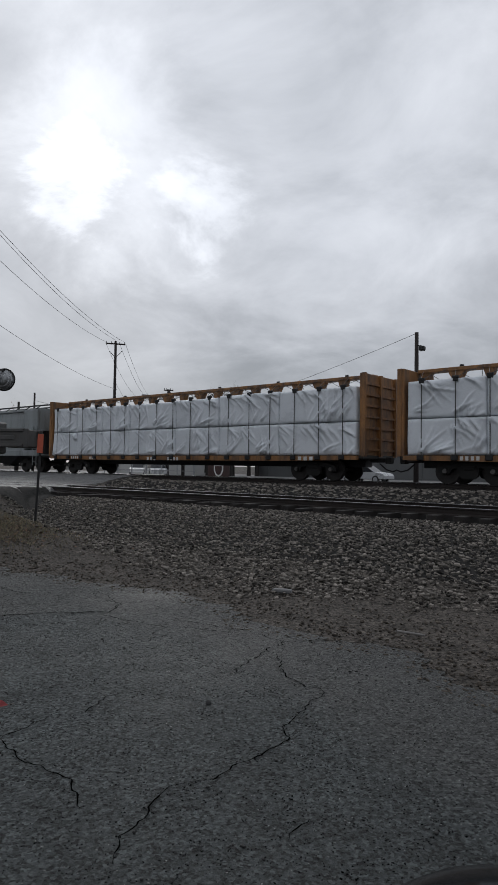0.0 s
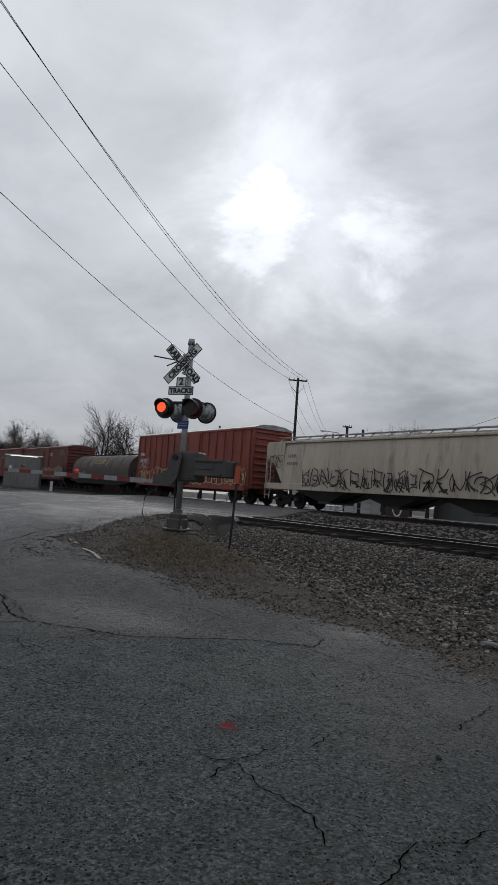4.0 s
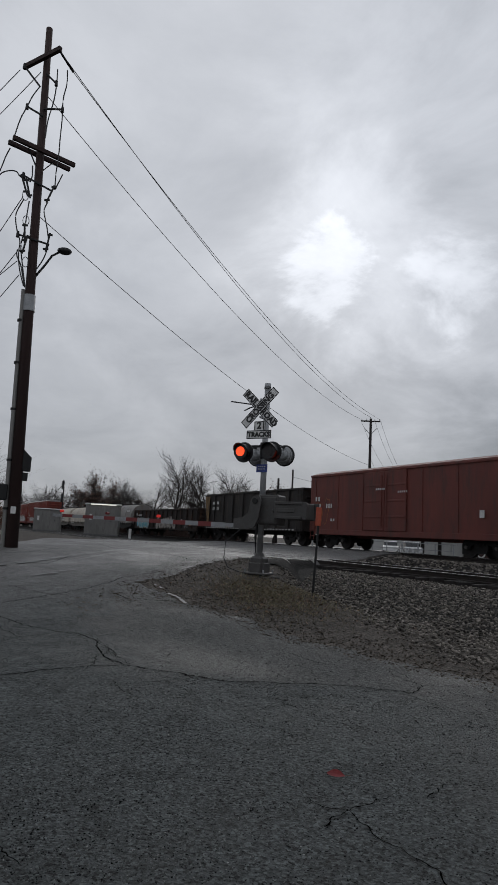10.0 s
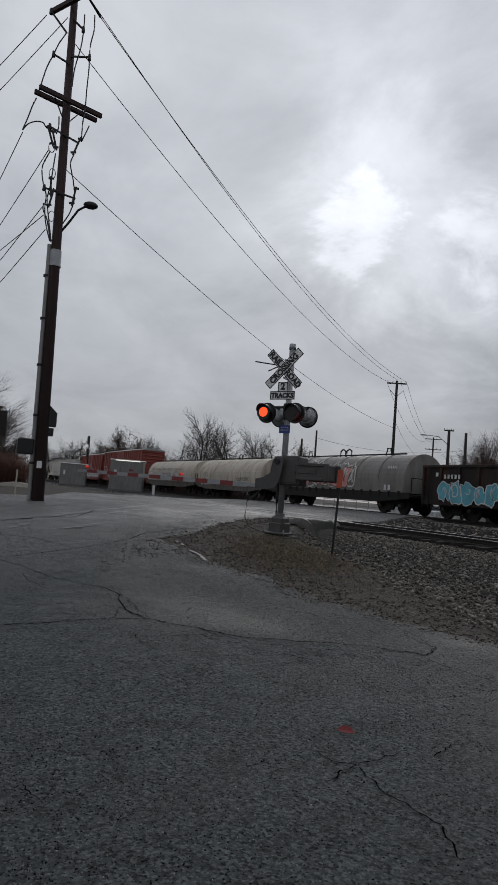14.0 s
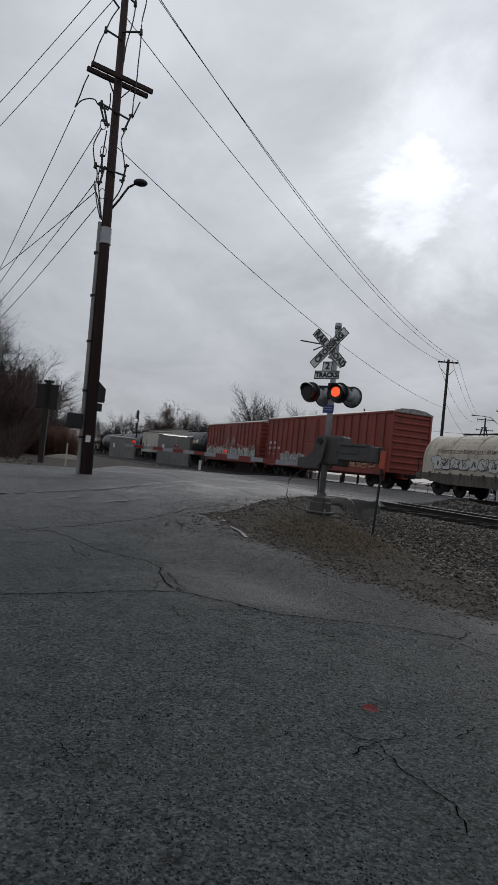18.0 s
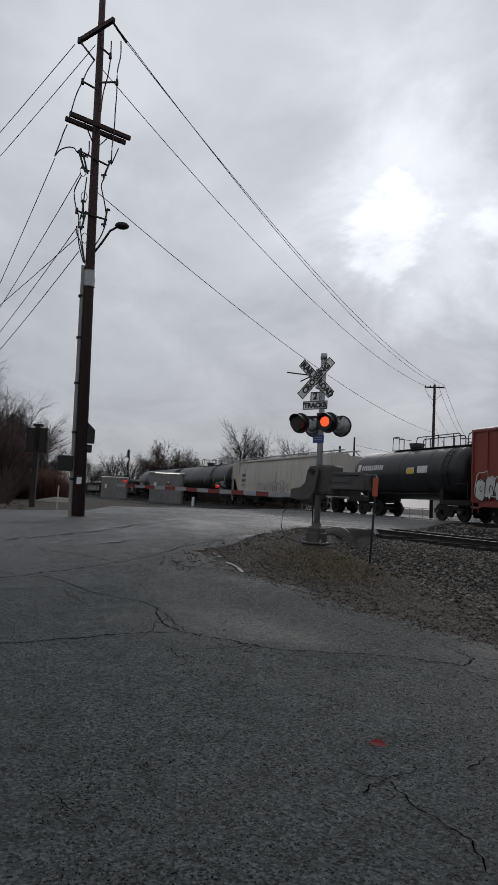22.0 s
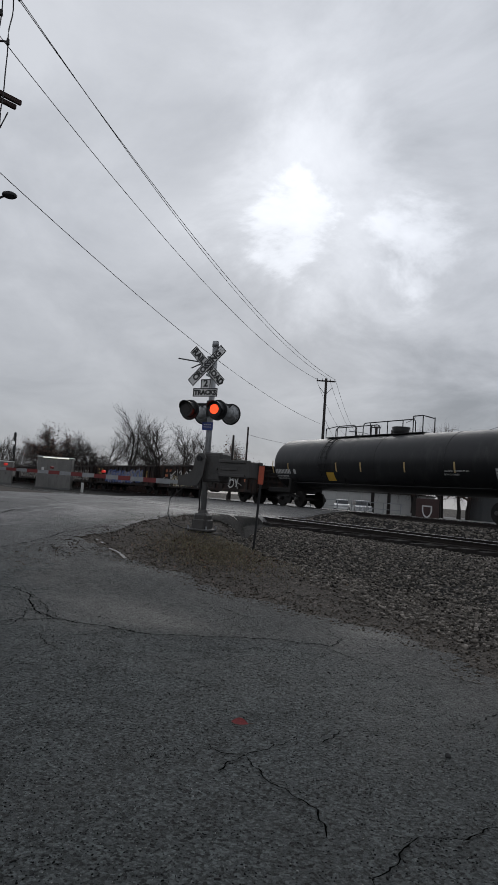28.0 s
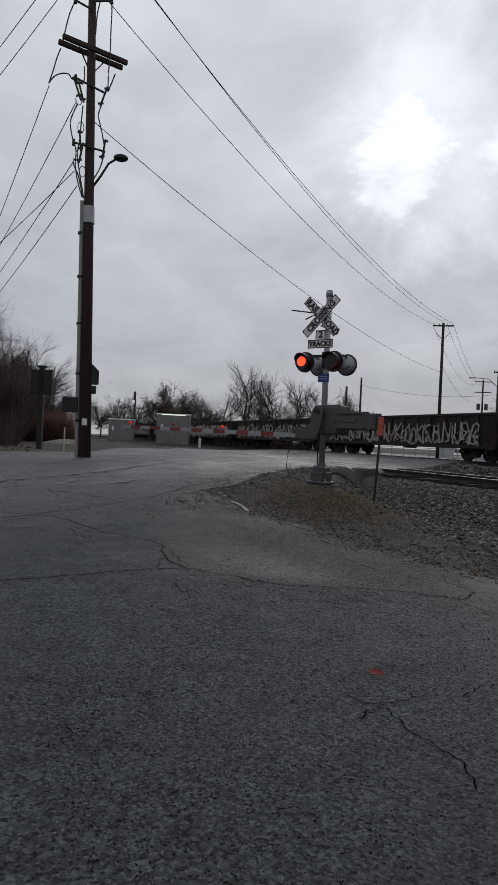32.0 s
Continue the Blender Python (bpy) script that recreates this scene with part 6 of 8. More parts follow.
def flasher(sig, x, y, face, lit_first):
    """One light unit: dark target disc, hood and, on the side that faces us, the lamp."""
    z = 2.97
    u = part("light_target", rod(B(), (x, y - face * 0.01, z), (x, y + face * 0.02, z), 0.255, 0.255, 32), M_BLACK if face < 0 else M_LENSGREY, sig, "black round target" if face < 0 else "dull grey back of a light facing away")
    if face > 0:
        bm = B()
        for k, (r0, r1, d) in enumerate(((0.23, 0.21, 0.0), (0.21, 0.15, 0.07), (0.15, 0.07, 0.11))):
            rod(bm, (x, y - 0.01 - d, z), (x, y - 0.01 - d - (0.07 if k == 0 else 0.04), z), r0, r1, 24)
        smooth(part("housing_back", bm, M_LENSGREY, u, "domed grey housing"))
        bm = B()
        ring = [(x + 0.255 * math.cos(a), y, z + 0.255 * math.sin(a)) for a in [2 * math.pi * j / 32 for j in range(33)]]
        tube(bm, ring, 0.02, 6)
        part("target_rim", bm, M_BLACK, u)
        return
    bm = B()
    n = 20
    for r0, r1 in ((0.185, 0.20),):
        a0, a1 = radians(-25), radians(205)
        inn, out, inn2, out2 = [], [], [], []
        for k in range(n + 1):
            a = a0 + (a1 - a0) * k / n
            deep = 0.30 * (0.35 + 0.65 * max(0, math.sin(a)) ** 0.5)
            for lst, r, d in ((inn, r0, 0.0), (out, r1, 0.0), (inn2, r0, deep), (out2, r1, deep)):
                lst.append(bm.verts.new((x + r * math.cos(a), y - 0.02 - d, z + r * math.sin(a))))
        for k in range(n):
            bm.faces.new((inn[k], inn[k + 1], inn2[k + 1], inn2[k]))
            bm.faces.new((out[k + 1], out[k], out2[k], out2[k + 1]))
            bm.faces.new((inn2[k], inn2[k + 1], out2[k + 1], out2[k]))
    bmesh.ops.recalc_face_normals(bm, faces=bm.faces[:])
    part("hood", bm, M_BLACK, u)
    ring = [(x + 0.165 * math.cos(a), y - 0.03, z + 0.165 * math.sin(a)) for a in [2 * math.pi * j / 32 for j in range(33)]]
    part("lens_ring", tube(B(), ring, 0.018, 6), M_BLACK, u)
    # added black baffle: hides the red glow of the drum's turned-away face
    bm = B()
    n = 28
    inner = [bm.verts.new((x + 0.124 * math.cos(2 * math.pi * j / n), y - 0.19, z + 0.124 * math.sin(2 * math.pi * j / n))) for j in range(n)]
    outer = [bm.verts.new((x + 0.187 * math.cos(2 * math.pi * j / n), y - 0.19, z + 0.187 * math.sin(2 * math.pi * j / n))) for j in range(n)]
    for j in range(n):
        bm.faces.new((inner[j], outer[j], outer[(j + 1) % n], inner[(j + 1) % n]))
    part("glow_baffle", bm, M_BLACK, u)
    # the lamp is a turning drum: bright on one face, dark glass on the other
    me = bpy.data.meshes.new("lamp_drum")
    bm = B()
    rod(bm, (0, -0.008, 0), (0, 0.008, 0), 0.120, 0.120, 28)
    bm.normal_update()
    for f in bm.faces:
        f.material_index = 0 if f.normal.y < -0.9 else 1
    bm.to_mesh(me)
    bm.free()
    me.materials.append(M_LIT)
    me.materials.append(M_LENSOFF)
    d = new("lamp_drum", me)
    d.parent = u
    d["label"] = "round lamp that glows red in turn"
    d.matrix_local = pose(x, y - 0.19, z)
    FLASH.append((d, x, y - 0.19, z, lit_first))
    rod_bm = rod(B(), (x, y + 0.02, z), (x, y + 0.16, z), 0.16, 0.10, 20)
    smooth(part("housing_back", rod_bm, M_BLACK, u))


def crossing_signal():
    sig = thing("crossing_signal", pose(-14.16, 7.68, 0.70, 0, 0, 33.5), "level-crossing signal mast with crossbuck, flashing red lights and lowered gate arm", "crossing signal")
    smooth(part("mast", rod(B(), (0, 0, 0.4), (0, 0, 4.68), 0.075, 0.075, 20), M_STEEL, sig, "galvanised steel mast"))
    smooth(part("mast_cap", rod(B(), (0, 0, 4.64), (0, 0, 4.78), 0.088, 0.08, 20), M_STEEL, sig))
    bm = B()
    box(bm, 0, 0, 0.24, 0.36, 0.36, 0.40, 0.05)
    for u in (-1, 1):
        box(bm, u * 0.19, 0, 0.16, 0.07, 0.30, 0.26, 0.02)
        box(bm, 0, u * 0.19, 0.16, 0.30, 0.07, 0.26, 0.02)
    box(bm, 0, 0, 0.03, 0.56, 0.56, 0.06, 0.02)
    rod(bm, (0, 0, 0.42), (0, 0, 0.52), 0.14, 0.10, 16)
    part("pedestal", bm, M_GREY, sig, "cast metal base")
    for sx in (-1, 1):
        for sy in (-1, 1):
            part("anchor_bolt", rod(B(), (sx * 0.25, sy * 0.25, 0.0), (sx * 0.25, sy * 0.25, 0.13), 0.022, 0.022, 6), M_STEEL, sig)
    bm = box(B(), -0.03, 0, -0.13, 0.86, 0.80, 0.20, 0.03)
    part("footing", bm, M_FOOTING, sig, "rough concrete footing")
    # crossbuck
    for z in (4.30, 3.86):
        bm = B()
        bar(bm, (0, 0, z), (0, -0.34, z), 0.05)
        part("sign_bracket", bm, M_STEEL, sig)
    for a, off, text in ((45, -0.355, ("RAIL", "ROAD")), (-45, -0.372, ("CROSSING",))):
        m = Matrix.Translation((0, off, 4.08)) @ Matrix.Rotation(radians(a), 4, "Y")
        bl = part("crossbuck_blade", box(B(), 0, 0, 0, 1.22, 0.010, 0.225, 0.0), M_WHITE, sig, "white crossbuck blade")
        bl.matrix_local = m
        bm = B()
        for s in (-1, 1):
            box(bm, 0, -0.008, s * 0.104, 1.22, 0.005, 0.018)
            box(bm, s * 0.600, -0.008, 0, 0.020, 0.005, 0.2)
        part("blade_border", bm, M_BLACK, bl)
        if len(text) == 2:
            letters("lettering", text[0], 0.215, pose(-0.355, -0.009, -0.005, 90, 0, 0), bl, M_BLACK, bold=0.009)
            letters("lettering", text[1], 0.20, pose(0.365, -0.009, -0.005, 90, 0, 0), bl, M_BLACK, bold=0.009)
        else:
            letters("lettering", text[0], 0.20, pose(0, -0.009, -0.005, 90, 0, 0), bl, M_BLACK, bold=0.009)
    pl = part("tracks_plate", box(B(), 0, -0.36, 3.41, 0.68, 0.01, 0.21), M_WHITE, sig, "white plate that says TRACKS")
    letters("lettering", "TRACKS", 0.165, pose(0, -0.368, 3.405, 90, 0, 0), pl, M_BLACK, bold=0.009)
    bm = B()
    for s in (-1, 1):
        box(bm, 0, -0.367, 3.41 + s * 0.094, 0.68, 0.004, 0.022)
        box(bm, s * 0.328, -0.367, 3.41, 0.024, 0.004, 0.19)
    part("plate_border", bm, M_BLACK, pl)
    pl = part("number_plate", box(B(), 0, -0.36, 3.63, 0.27, 0.01, 0.22), M_WHITE, sig, "white plate with the figure 2")
    letters("lettering", "2", 0.24, pose(0, -0.368, 3.63, 90, 0, 0), pl, M_BLACK, bold=0.009)
    bm = B()
    for s in (-1, 1):
        box(bm, s * 0.124, -0.367, 3.63, 0.022, 0.004, 0.22)
    box(bm, 0, -0.367, 3.73, 0.27, 0.004, 0.022)
    part("plate_border", bm, M_BLACK, pl)
    # lights
    bm = B()
    bar(bm, (-0.40, 0, 3.17), (0.40, 0, 3.17), 0.055)
    for s in (-1, 1):
        bar(bm, (s * 0.40, -0.33, 3.17), (s * 0.40, 0.33, 3.17), 0.05)
        for q in (-1, 1):
            bar(bm, (s * 0.40, q * 0.30, 3.17), (s * 0.40, q * 0.30, 3.0), 0.05)
    rod(bm, (0, 0, 2.85), (0, 0, 3.25), 0.12, 0.12, 16)
    part("cross_arm", bm, M_BLACK, sig)
    for x in (-0.39, 0.39):
        flasher(sig, x, -0.36, -1, x < 0)
        flasher(sig, x, 0.36, 1, False)
    part("blue_plate", box(B(), 0, -0.11, 2.60, 0.30, 0.012, 0.20), M_BLUE, sig, "blue information plate")
    bars(sig, "plate_text", [(-0.11, 2.64, 0.22, 0.02, 4), (-0.11, 2.58, 0.22, 0.02, 5)], -0.117, M_MARK)
    # rods that stick out past the crossbuck
    part("side_rod", tube(B(), [(0.05, -0.02, 4.30), (-0.45, -0.05, 4.26), (-1.02, -0.06, 4.36)], 0.018), M_BLACK, sig)
    part("side_rod", tube(B(), [(0.0, -0.02, 4.22), (-0.42, -0.05, 4.18), (-0.62, -0.05, 4.10)], 0.016), M_BLACK, sig)
    # gate machine
    bm = box(B(), 0.22, 0.12, 1.58, 0.55, 0.50, 0.74, 0.04)
    mach = part("gate_machine", bm, M_GREY, sig, "grey gate machine housing")
    bm = B()
    box(bm, 0.22, -0.14, 1.58, 0.44, 0.02, 0.6, 0.008)
    rod(bm, (0.38, -0.16, 1.55), (0.38, -0.19, 1.55), 0.03, 0.03, 8)
    part("machine_door", bm, M_GREY, mach)
    for yy in (-0.26, 0.46):
        bm = extrude(B(), [(0.05, 1.92), (-0.10, 1.90), (-0.17, 1.80), (-0.22, 1.50), (-0.36, 1.38), (-0.62, 1.33), (-0.62, 1.10), (-0.30, 1.08), (-0.05, 1.14), (0.06, 1.35), (0.12, 1.78)], "y", yy - 0.03, yy + 0.03)
        pl = part("gate_lever", bm, M_GREY, sig, "curved grey lever plate")
        part("pivot", rod(B(), (-0.04, yy - 0.07, 1.78), (-0.04, yy + 0.07, 1.78), 0.07, 0.07, 16), M_DARK, pl)
        bm = box(B(), 0.90, yy, 1.57, 0.84, 0.05, 0.42, 0.01)
        for z in (1.40, 1.74):
            box(bm, 0.86, yy - 0.04, z, 0.70, 0.05, 0.07, 0.01)
        box(bm, 0.78, yy - 0.035, 1.57, 0.46, 0.03, 0.10, 0.01)
        part("counterweight_arm", bm, M_GREY, sig, "slotted grey counterweight arm")
    for k in range(3):
        part("counterweight", box(B(), 1.10 + 0.05 * k, 0.10, 1.57, 0.045, 0.66, 0.38, 0.01), M_GREY, sig)
    # gate arm
    arm = part("gate_arm", bar(B(), (-0.55, 0.1, 1.17), (-1.1, 0.1, 1.17), 0.20, 0.09), M_STEEL, sig, "aluminium root of the gate arm")
    x, k = -1.1, 0
    while x > -6.9:
        w = 0.40
        hh = 0.125 - 0.045 * (-x - 1.1) / 6.5
        part("red_stripe" if k % 2 else "white_stripe", box(B(), x - w / 2, 0.1, 1.17 + 0.012 * (-x - 1.1), w - 0.004, 0.045, hh), M_RED if k % 2 else M_STEEL, arm)
        x -= w
        k += 1
    for i, xx in enumerate((-6.75, -5.0, -3.2)):
        bm = B()
        z = 1.17 + 0.012 * (-xx - 1.1) + 0.13
        rod(bm, (xx, 0.05, z), (xx, 0.15, z), 0.038, 0.038, 14)
        part("arm_lamp", bm, M_LITSMALL if i != 1 else M_RED, arm, "small red gate lamp")
    # cables
    bm = tube(B(), [(-0.55, 0.0, 1.10), (-0.98, 0.0, 0.75), (-1.0, -0.02, 0.35), (-0.85, -0.05, 0.12), (-0.45, -0.08, 0.02), (-0.2, -0.1, 0.08)], 0.014)
    part("ground_cable", bm, M_WIRE, sig, "loose black cable")
    bm = tube(B(), [(-0.11, 0.02, 1.3), (-0.15, 0.02, 0.9), (-0.12, 0.02, 0.45)], 0.03)
    part("conduit", bm, M_DARK, sig)


crossing_signal()

# marker post beside the ballast
post = thing("marker_post", pose(-12.47, 8.15, 0.42, 0, 2.5, 40), "thin leaning steel marker post with a faded orange plate", "marker post")
part("post", box(B(), 0, 0, 0.95, 0.05, 0.035, 1.95, 0.006), M_DARK, post)
part("marker_plate", box(B(), 0, -0.03, 1.72, 0.13, 0.012, 0.42, 0.01), M_ORANGE, post, "faded orange marker plate")


# ---- the big utility pole across the road ----
LEADS = [
    [(-0.17, 15.2), (-0.35, 14.84), (-0.49, 14.43), (-0.66, 13.95), (-0.79, 13.34), (-0.83, 13.16)],
    [(-0.88, 12.94), (-0.98, 12.65), (-1.08, 12.26), (-1.2, 11.86)],
    [(-1.2, 11.86), (-1.05, 12.09), (-0.83, 12.22), (-0.64, 12.23), (-0.56, 12.13), (-0.43, 12.05)],
    [(0.33, 15.98), (0.33, 15.45), (0.28, 14.85), (0.15, 14.16), (0.11, 13.57)],
    [(0.63, 16.05), (0.64, 15.56), (0.56, 14.99), (0.57, 14.29), (0.55, 13.59), (0.54, 12.97), (0.5, 12.48), (0.5, 11.92)],
    [(0.7, 12.48), (0.61, 12.22), (0.5, 11.92)],
    [(0.32, 11.48), (0.23, 11.19), (0.28, 10.92), (0.36, 10.59), (0.42, 10.12), (0.31, 9.63), (0.13, 9.26)],
    [(-0.37, 11.41), (-0.49, 11.12), (-0.57, 10.83), (-0.52, 10.44), (-0.4, 10.05), (-0.41, 9.64), (-0.35, 9.18), (-0.2, 8.66)],
    [(-0.22, 11.37), (-0.26, 10.89), (-0.3, 10.34), (-0.36, 9.92), (-0.3, 9.46), (-0.16, 8.67)],
    [(-0.2, 12.54), (-0.19, 12.2), (-0.24, 11.99)],
    [(-0.45, 9.77), (-0.45, 9.57), (-0.33, 9.32), (-0.25, 8.99), (-0.16, 8.63)],
]


def utility_pole():
    top, base = Vector((-19.98, 2.25, 17.4)), Vector((-19.80, 2.70, 0.85))
    up = thing("utility_pole", Matrix.Translation(base), "tall dark wooden utility pole with risers, cross-arms and a street lamp", "utility pole")
    d = top - base

    def at(z):
        return d * ((z - base.z) / d.z)

    smooth(part("shaft", rod(B(), (0, 0, 0), d, 0.185, 0.100, 18), M_POLE, up, "dark brown wooden shaft"))

    def local(p):
        return Vector(p) - base
    a, b = local((-20.58, 1.68, 16.2)), local((-19.1, 2.53, 16.2))
    part("cross_arm", bar(B(), a, b, 0.11, 0.14), M_POLE, up)
    a2, b2 = local((-19.62, 1.45, 13.05)), local((-20.12, 3.40, 13.05))
    for off in (-0.17, 0.17):
        v = Vector((0.97, 0.25, 0)) * off
        part("cross_arm", bar(B(), a2 + v, b2 + v, 0.10, 0.13), M_POLE, up)
    part("insulator_string", rod(B(), local((-19.17, 2.52, 16.16)), local((-19.69, 3.06, 16.02)), 0.035, 0.035, 8), M_DARK, up, "string of dark insulators")
    for s, e in ((a2, 0.55), (b2, 0.55)):
        m = at(12.4)
        part("arm_brace", bar(B(), m, s.lerp((a2 + b2) / 2, e), 0.03), M_DARK, up)
    # steel riser and boxes at the foot
    side = Vector((-0.12, -0.95, 0)).normalized()
    riser = part("riser", rod(B(), at(0.9) + side * 0.235, at(8.6) + side * 0.190, 0.065, 0.065, 14), M_ALU, up, "grey steel cable riser")
    for z in (2.0, 3.4, 4.9, 6.3, 7.6):
        part("clamp", rod(B(), at(z) + side * 0.225, at(z + 0.07) + side * 0.225, 0.082, 0.082, 14), M_DARK, riser)
    part("pole_wrap", rod(B(), at(7.95), at(8.45), 0.178, 0.172, 18), M_STEEL, up, "grey metal band")
    side2 = -side
    p = at(3.45) + side2 * 0.25
    bm = box(B(), *p, 0.22, 0.24, 0.62, 0.012)
    for v in bm.verts:
        if v.co.z > p.z + 0.25 and v.co.y > p.y:
            v.co.z -= 0.20
    part("pole_box", bm, M_DARK, up, "black equipment box with a sloping top")
    p = at(2.98) + side2 * 0.22
    part("pole_box", box(B(), *p, 0.16, 0.16, 0.24, 0.012), M_DARK, up, "black equipment box")
    p = at(2.5) + side * 0.45
    part("pole_box", box(B(), *p, 0.30, 0.45, 0.46, 0.03), M_DARK, up, "black equipment box")
    p = at(2.0) + Vector((0.2, -0.05, 0))
    part("pole_tag", box(B(), *p, 0.02, 0.14, 0.2), M_WHITE, up, "small white tag")
    # brackets, cut-outs and looping leads: offsets across the pole, and heights
    across = Vector((0.135, 0.99, 0))
    toward = Vector((0.99, -0.135, 0))

    def off(u, z, f=0.0):
        return at(z) + across * u + toward * f
    for (u0, z0), (u1, z1) in (((-0.49, 14.43), (0.0, 14.25)), ((0.0, 14.5), (0.56, 14.64)), ((-0.44, 12.15), (0.43, 11.84)), ((-0.47, 10.24), (0.45, 10.10)), ((0.0, 15.7), (0.32, 15.47)), ((-0.65, 15.75), (-0.15, 15.2))):
        br = part("bracket", bar(B(), off(u0, z0, 0.16), off(u1, z1, 0.16), 0.045), M_DARK, up)
        u, z = (u0, z0) if abs(u0) > abs(u1) else (u1, z1)
        part("insulator", rod(B(), off(u, z - 0.09, 0.16), off(u, z + 0.09, 0.16), 0.055, 0.04, 8), M_DARK, br)
    for u, z, tilt in ((-0.40, 11.85, 0.10), (-0.28, 11.75, 0.08), (0.38, 11.72, -0.10), (-0.28, 10.3, 0.02), (-0.25, 9.95, -0.06), (0.40, 10.15, -0.05)):
        cu = part("cutout", bar(B(), off(u - tilt, z + 0.30, 0.2), off(u + tilt, z - 0.30, 0.2), 0.055), M_DARK, up, "fuse cut-out")
        part("cutout_clip", bar(B(), off(u - tilt * 0.8 - 0.07, z + 0.24, 0.2), off(u - tilt * 0.8 + 0.09, z + 0.26, 0.2), 0.05), M_DARK, cu)
        part("cutout_clip", bar(B(), off(u + tilt * 0.8 - 0.09, z - 0.24, 0.2), off(u + tilt * 0.8 + 0.07, z - 0.2, 0.2), 0.05), M_DARK, cu)
    for row in LEADS:
        pts = [off(u, z, 0.14) for u, z in row]
        fine = []
        for i in range(len(pts) - 1):
            p0, p1, p2, p3 = pts[max(i - 1, 0)], pts[i], pts[i + 1], pts[min(i + 2, len(pts) - 1)]
            for j in range(5):
                t = j / 5
                fine.append(0.5 * ((2 * p1) + (p2 - p0) * t + (2 * p0 - 5 * p1 + 4 * p2 - p3) * t * t + (3 * p1 - p0 - 3 * p2 + p3) * t ** 3))
        fine.append(pts[-1])
        smooth(part("lead", tube(B(), fine, 0.02, 5), M_WIRE, up, "looping black lead"))
    for k, z in enumerate((11.5, 10.7, 9.4)):
        ring = [off(-0.34 + 0.07 * k + 0.09 * math.cos(a), z + 0.16 * math.sin(a), 0.2) for a in [2 * math.pi * j / 12 for j in range(13)]]
        smooth(part("lead_loop", tube(B(), ring, 0.012, 5), M_WIRE, up))
    # street lamp
    tip = local((-19.6, 3.33, 9.98))
    pts = [at(8.9), at(9.5) + Vector((0.08, 0.32, -0.1)), at(9.8) + Vector((0.1, 0.55, 0.02)), tip - Vector((0.03, 0.10, 0.02))]
    smooth(part("lamp_arm", tube(B(), pts, 0.035, 8), M_DARK, up, "curved lamp arm"))
    bm = B()
    r = bmesh.ops.create_uvsphere(bm, u_segments=16, v_segments=10, radius=1)
    bmesh.ops.transform(bm, matrix=Matrix.Translation(tip) @ pose(0, 0, 0, 0, 0, 75) @ Matrix.Diagonal((0.22, 0.15, 0.11, 1)), verts=r["verts"])
    smooth(part("lamp_head", bm, M_DARK, up, "dark cobra-head luminaire"))


utility_pole()
FAR_TOP = Vector((-47.1, 37.2, 13.0))


def t_pole(name, x, y, z, arms, r, label, lean=0.0):
    g = float(height(x, y)) - 0.1
    up = thing(name, pose(x, y, g), label, "utility pole", "far utility poles")
    smooth(part("shaft", rod(B(), (0, 0, 0), (lean, 0, z - g), r, r * 0.7, 12), M_FARPOLE, up))
    for dz, w in arms:
        ob = part("cross_arm", box(B(), lean, 0, z - g + dz, w, 0.1, 0.12), M_FARPOLE, up)
        for s in (-1, -0.45, 0.45, 1):
            part("insulator", rod(B(), (lean + s * w * 0.47, 0, z - g + dz + 0.05), (lean + s * w * 0.47, 0, z - g + dz + 0.22), 0.035, 0.03, 6), M_DARK, ob)
        up.rotation_euler = (0, 0, radians(58))
    return up


up = t_pole("utility_pole", FAR_TOP.x, FAR_TOP.y, FAR_TOP.z, ((-0.25, 1.75),), 0.16, "slim dark wooden utility pole with one cross-arm")
bm = B()
for s in (-1, 1):
    bar(bm, (s * 0.6, 0, FAR_TOP.z - 0.92 - 0.3), (0, 0, FAR_TOP.z - 0.92 - 0.95), 0.04)
part("arm_brace", bm, M_FARPOLE, up)
up = t_pole("utility_pole", -82.1, 73.2, 13.2, ((-0.3, 2.6), (-2.0, 2.6)), 0.17, "distant utility pole with two cross-arms and transformers")
for s in (-1, 1):
    part("transformer", rod(B(), (s * 0.6, 0, 8.0), (s * 0.6, 0, 9.0), 0.28, 0.28, 12), M_GREY, up, "grey pole transformer")
up = t_pole("street_lamp", -51.3, 47.7, 9.9, ((-0.1, 1.0),), 0.2, "dark pole with a street lamp on a long arm")
bm = tube(B(), [(0, 0, 7.9), (-1.0, 0, 8.75), (-2.4, 0, 8.85)], 0.04)
part("lamp_arm", bm, M_STEEL, up)
part("lamp_head", box(B(), -2.6, 0, 8.83, 0.6, 0.22, 0.12, 0.04), M_STEEL, up)
t_pole("utility_pole", -50.1, 48.9, 9.6, (), 0.2, "short dark pole stub without arms")
t_pole("utility_pole", -60.4, 35.4, 8.0, (), 0.16, "bare slim dark wooden pole")
t_pole("utility_pole", -59.6, 36.7, 9.0, (), 0.13, "bare slim dark wooden pole")
lp = t_pole("floodlight_pole", -17.1, 36.4, 9.95, (), 0.16, "dark wooden pole with a floodlight at its top")
part("floodlight", box(B(), 0.45, -0.2, 8.55, 0.35, 0.3, 0.28, 0.05), M_DARK, lp, "black floodlight")
part("floodlight_arm", bar(B(), (0, 0, 8.8), (0.4, -0.2, 8.72), 0.05), M_DARK, lp)

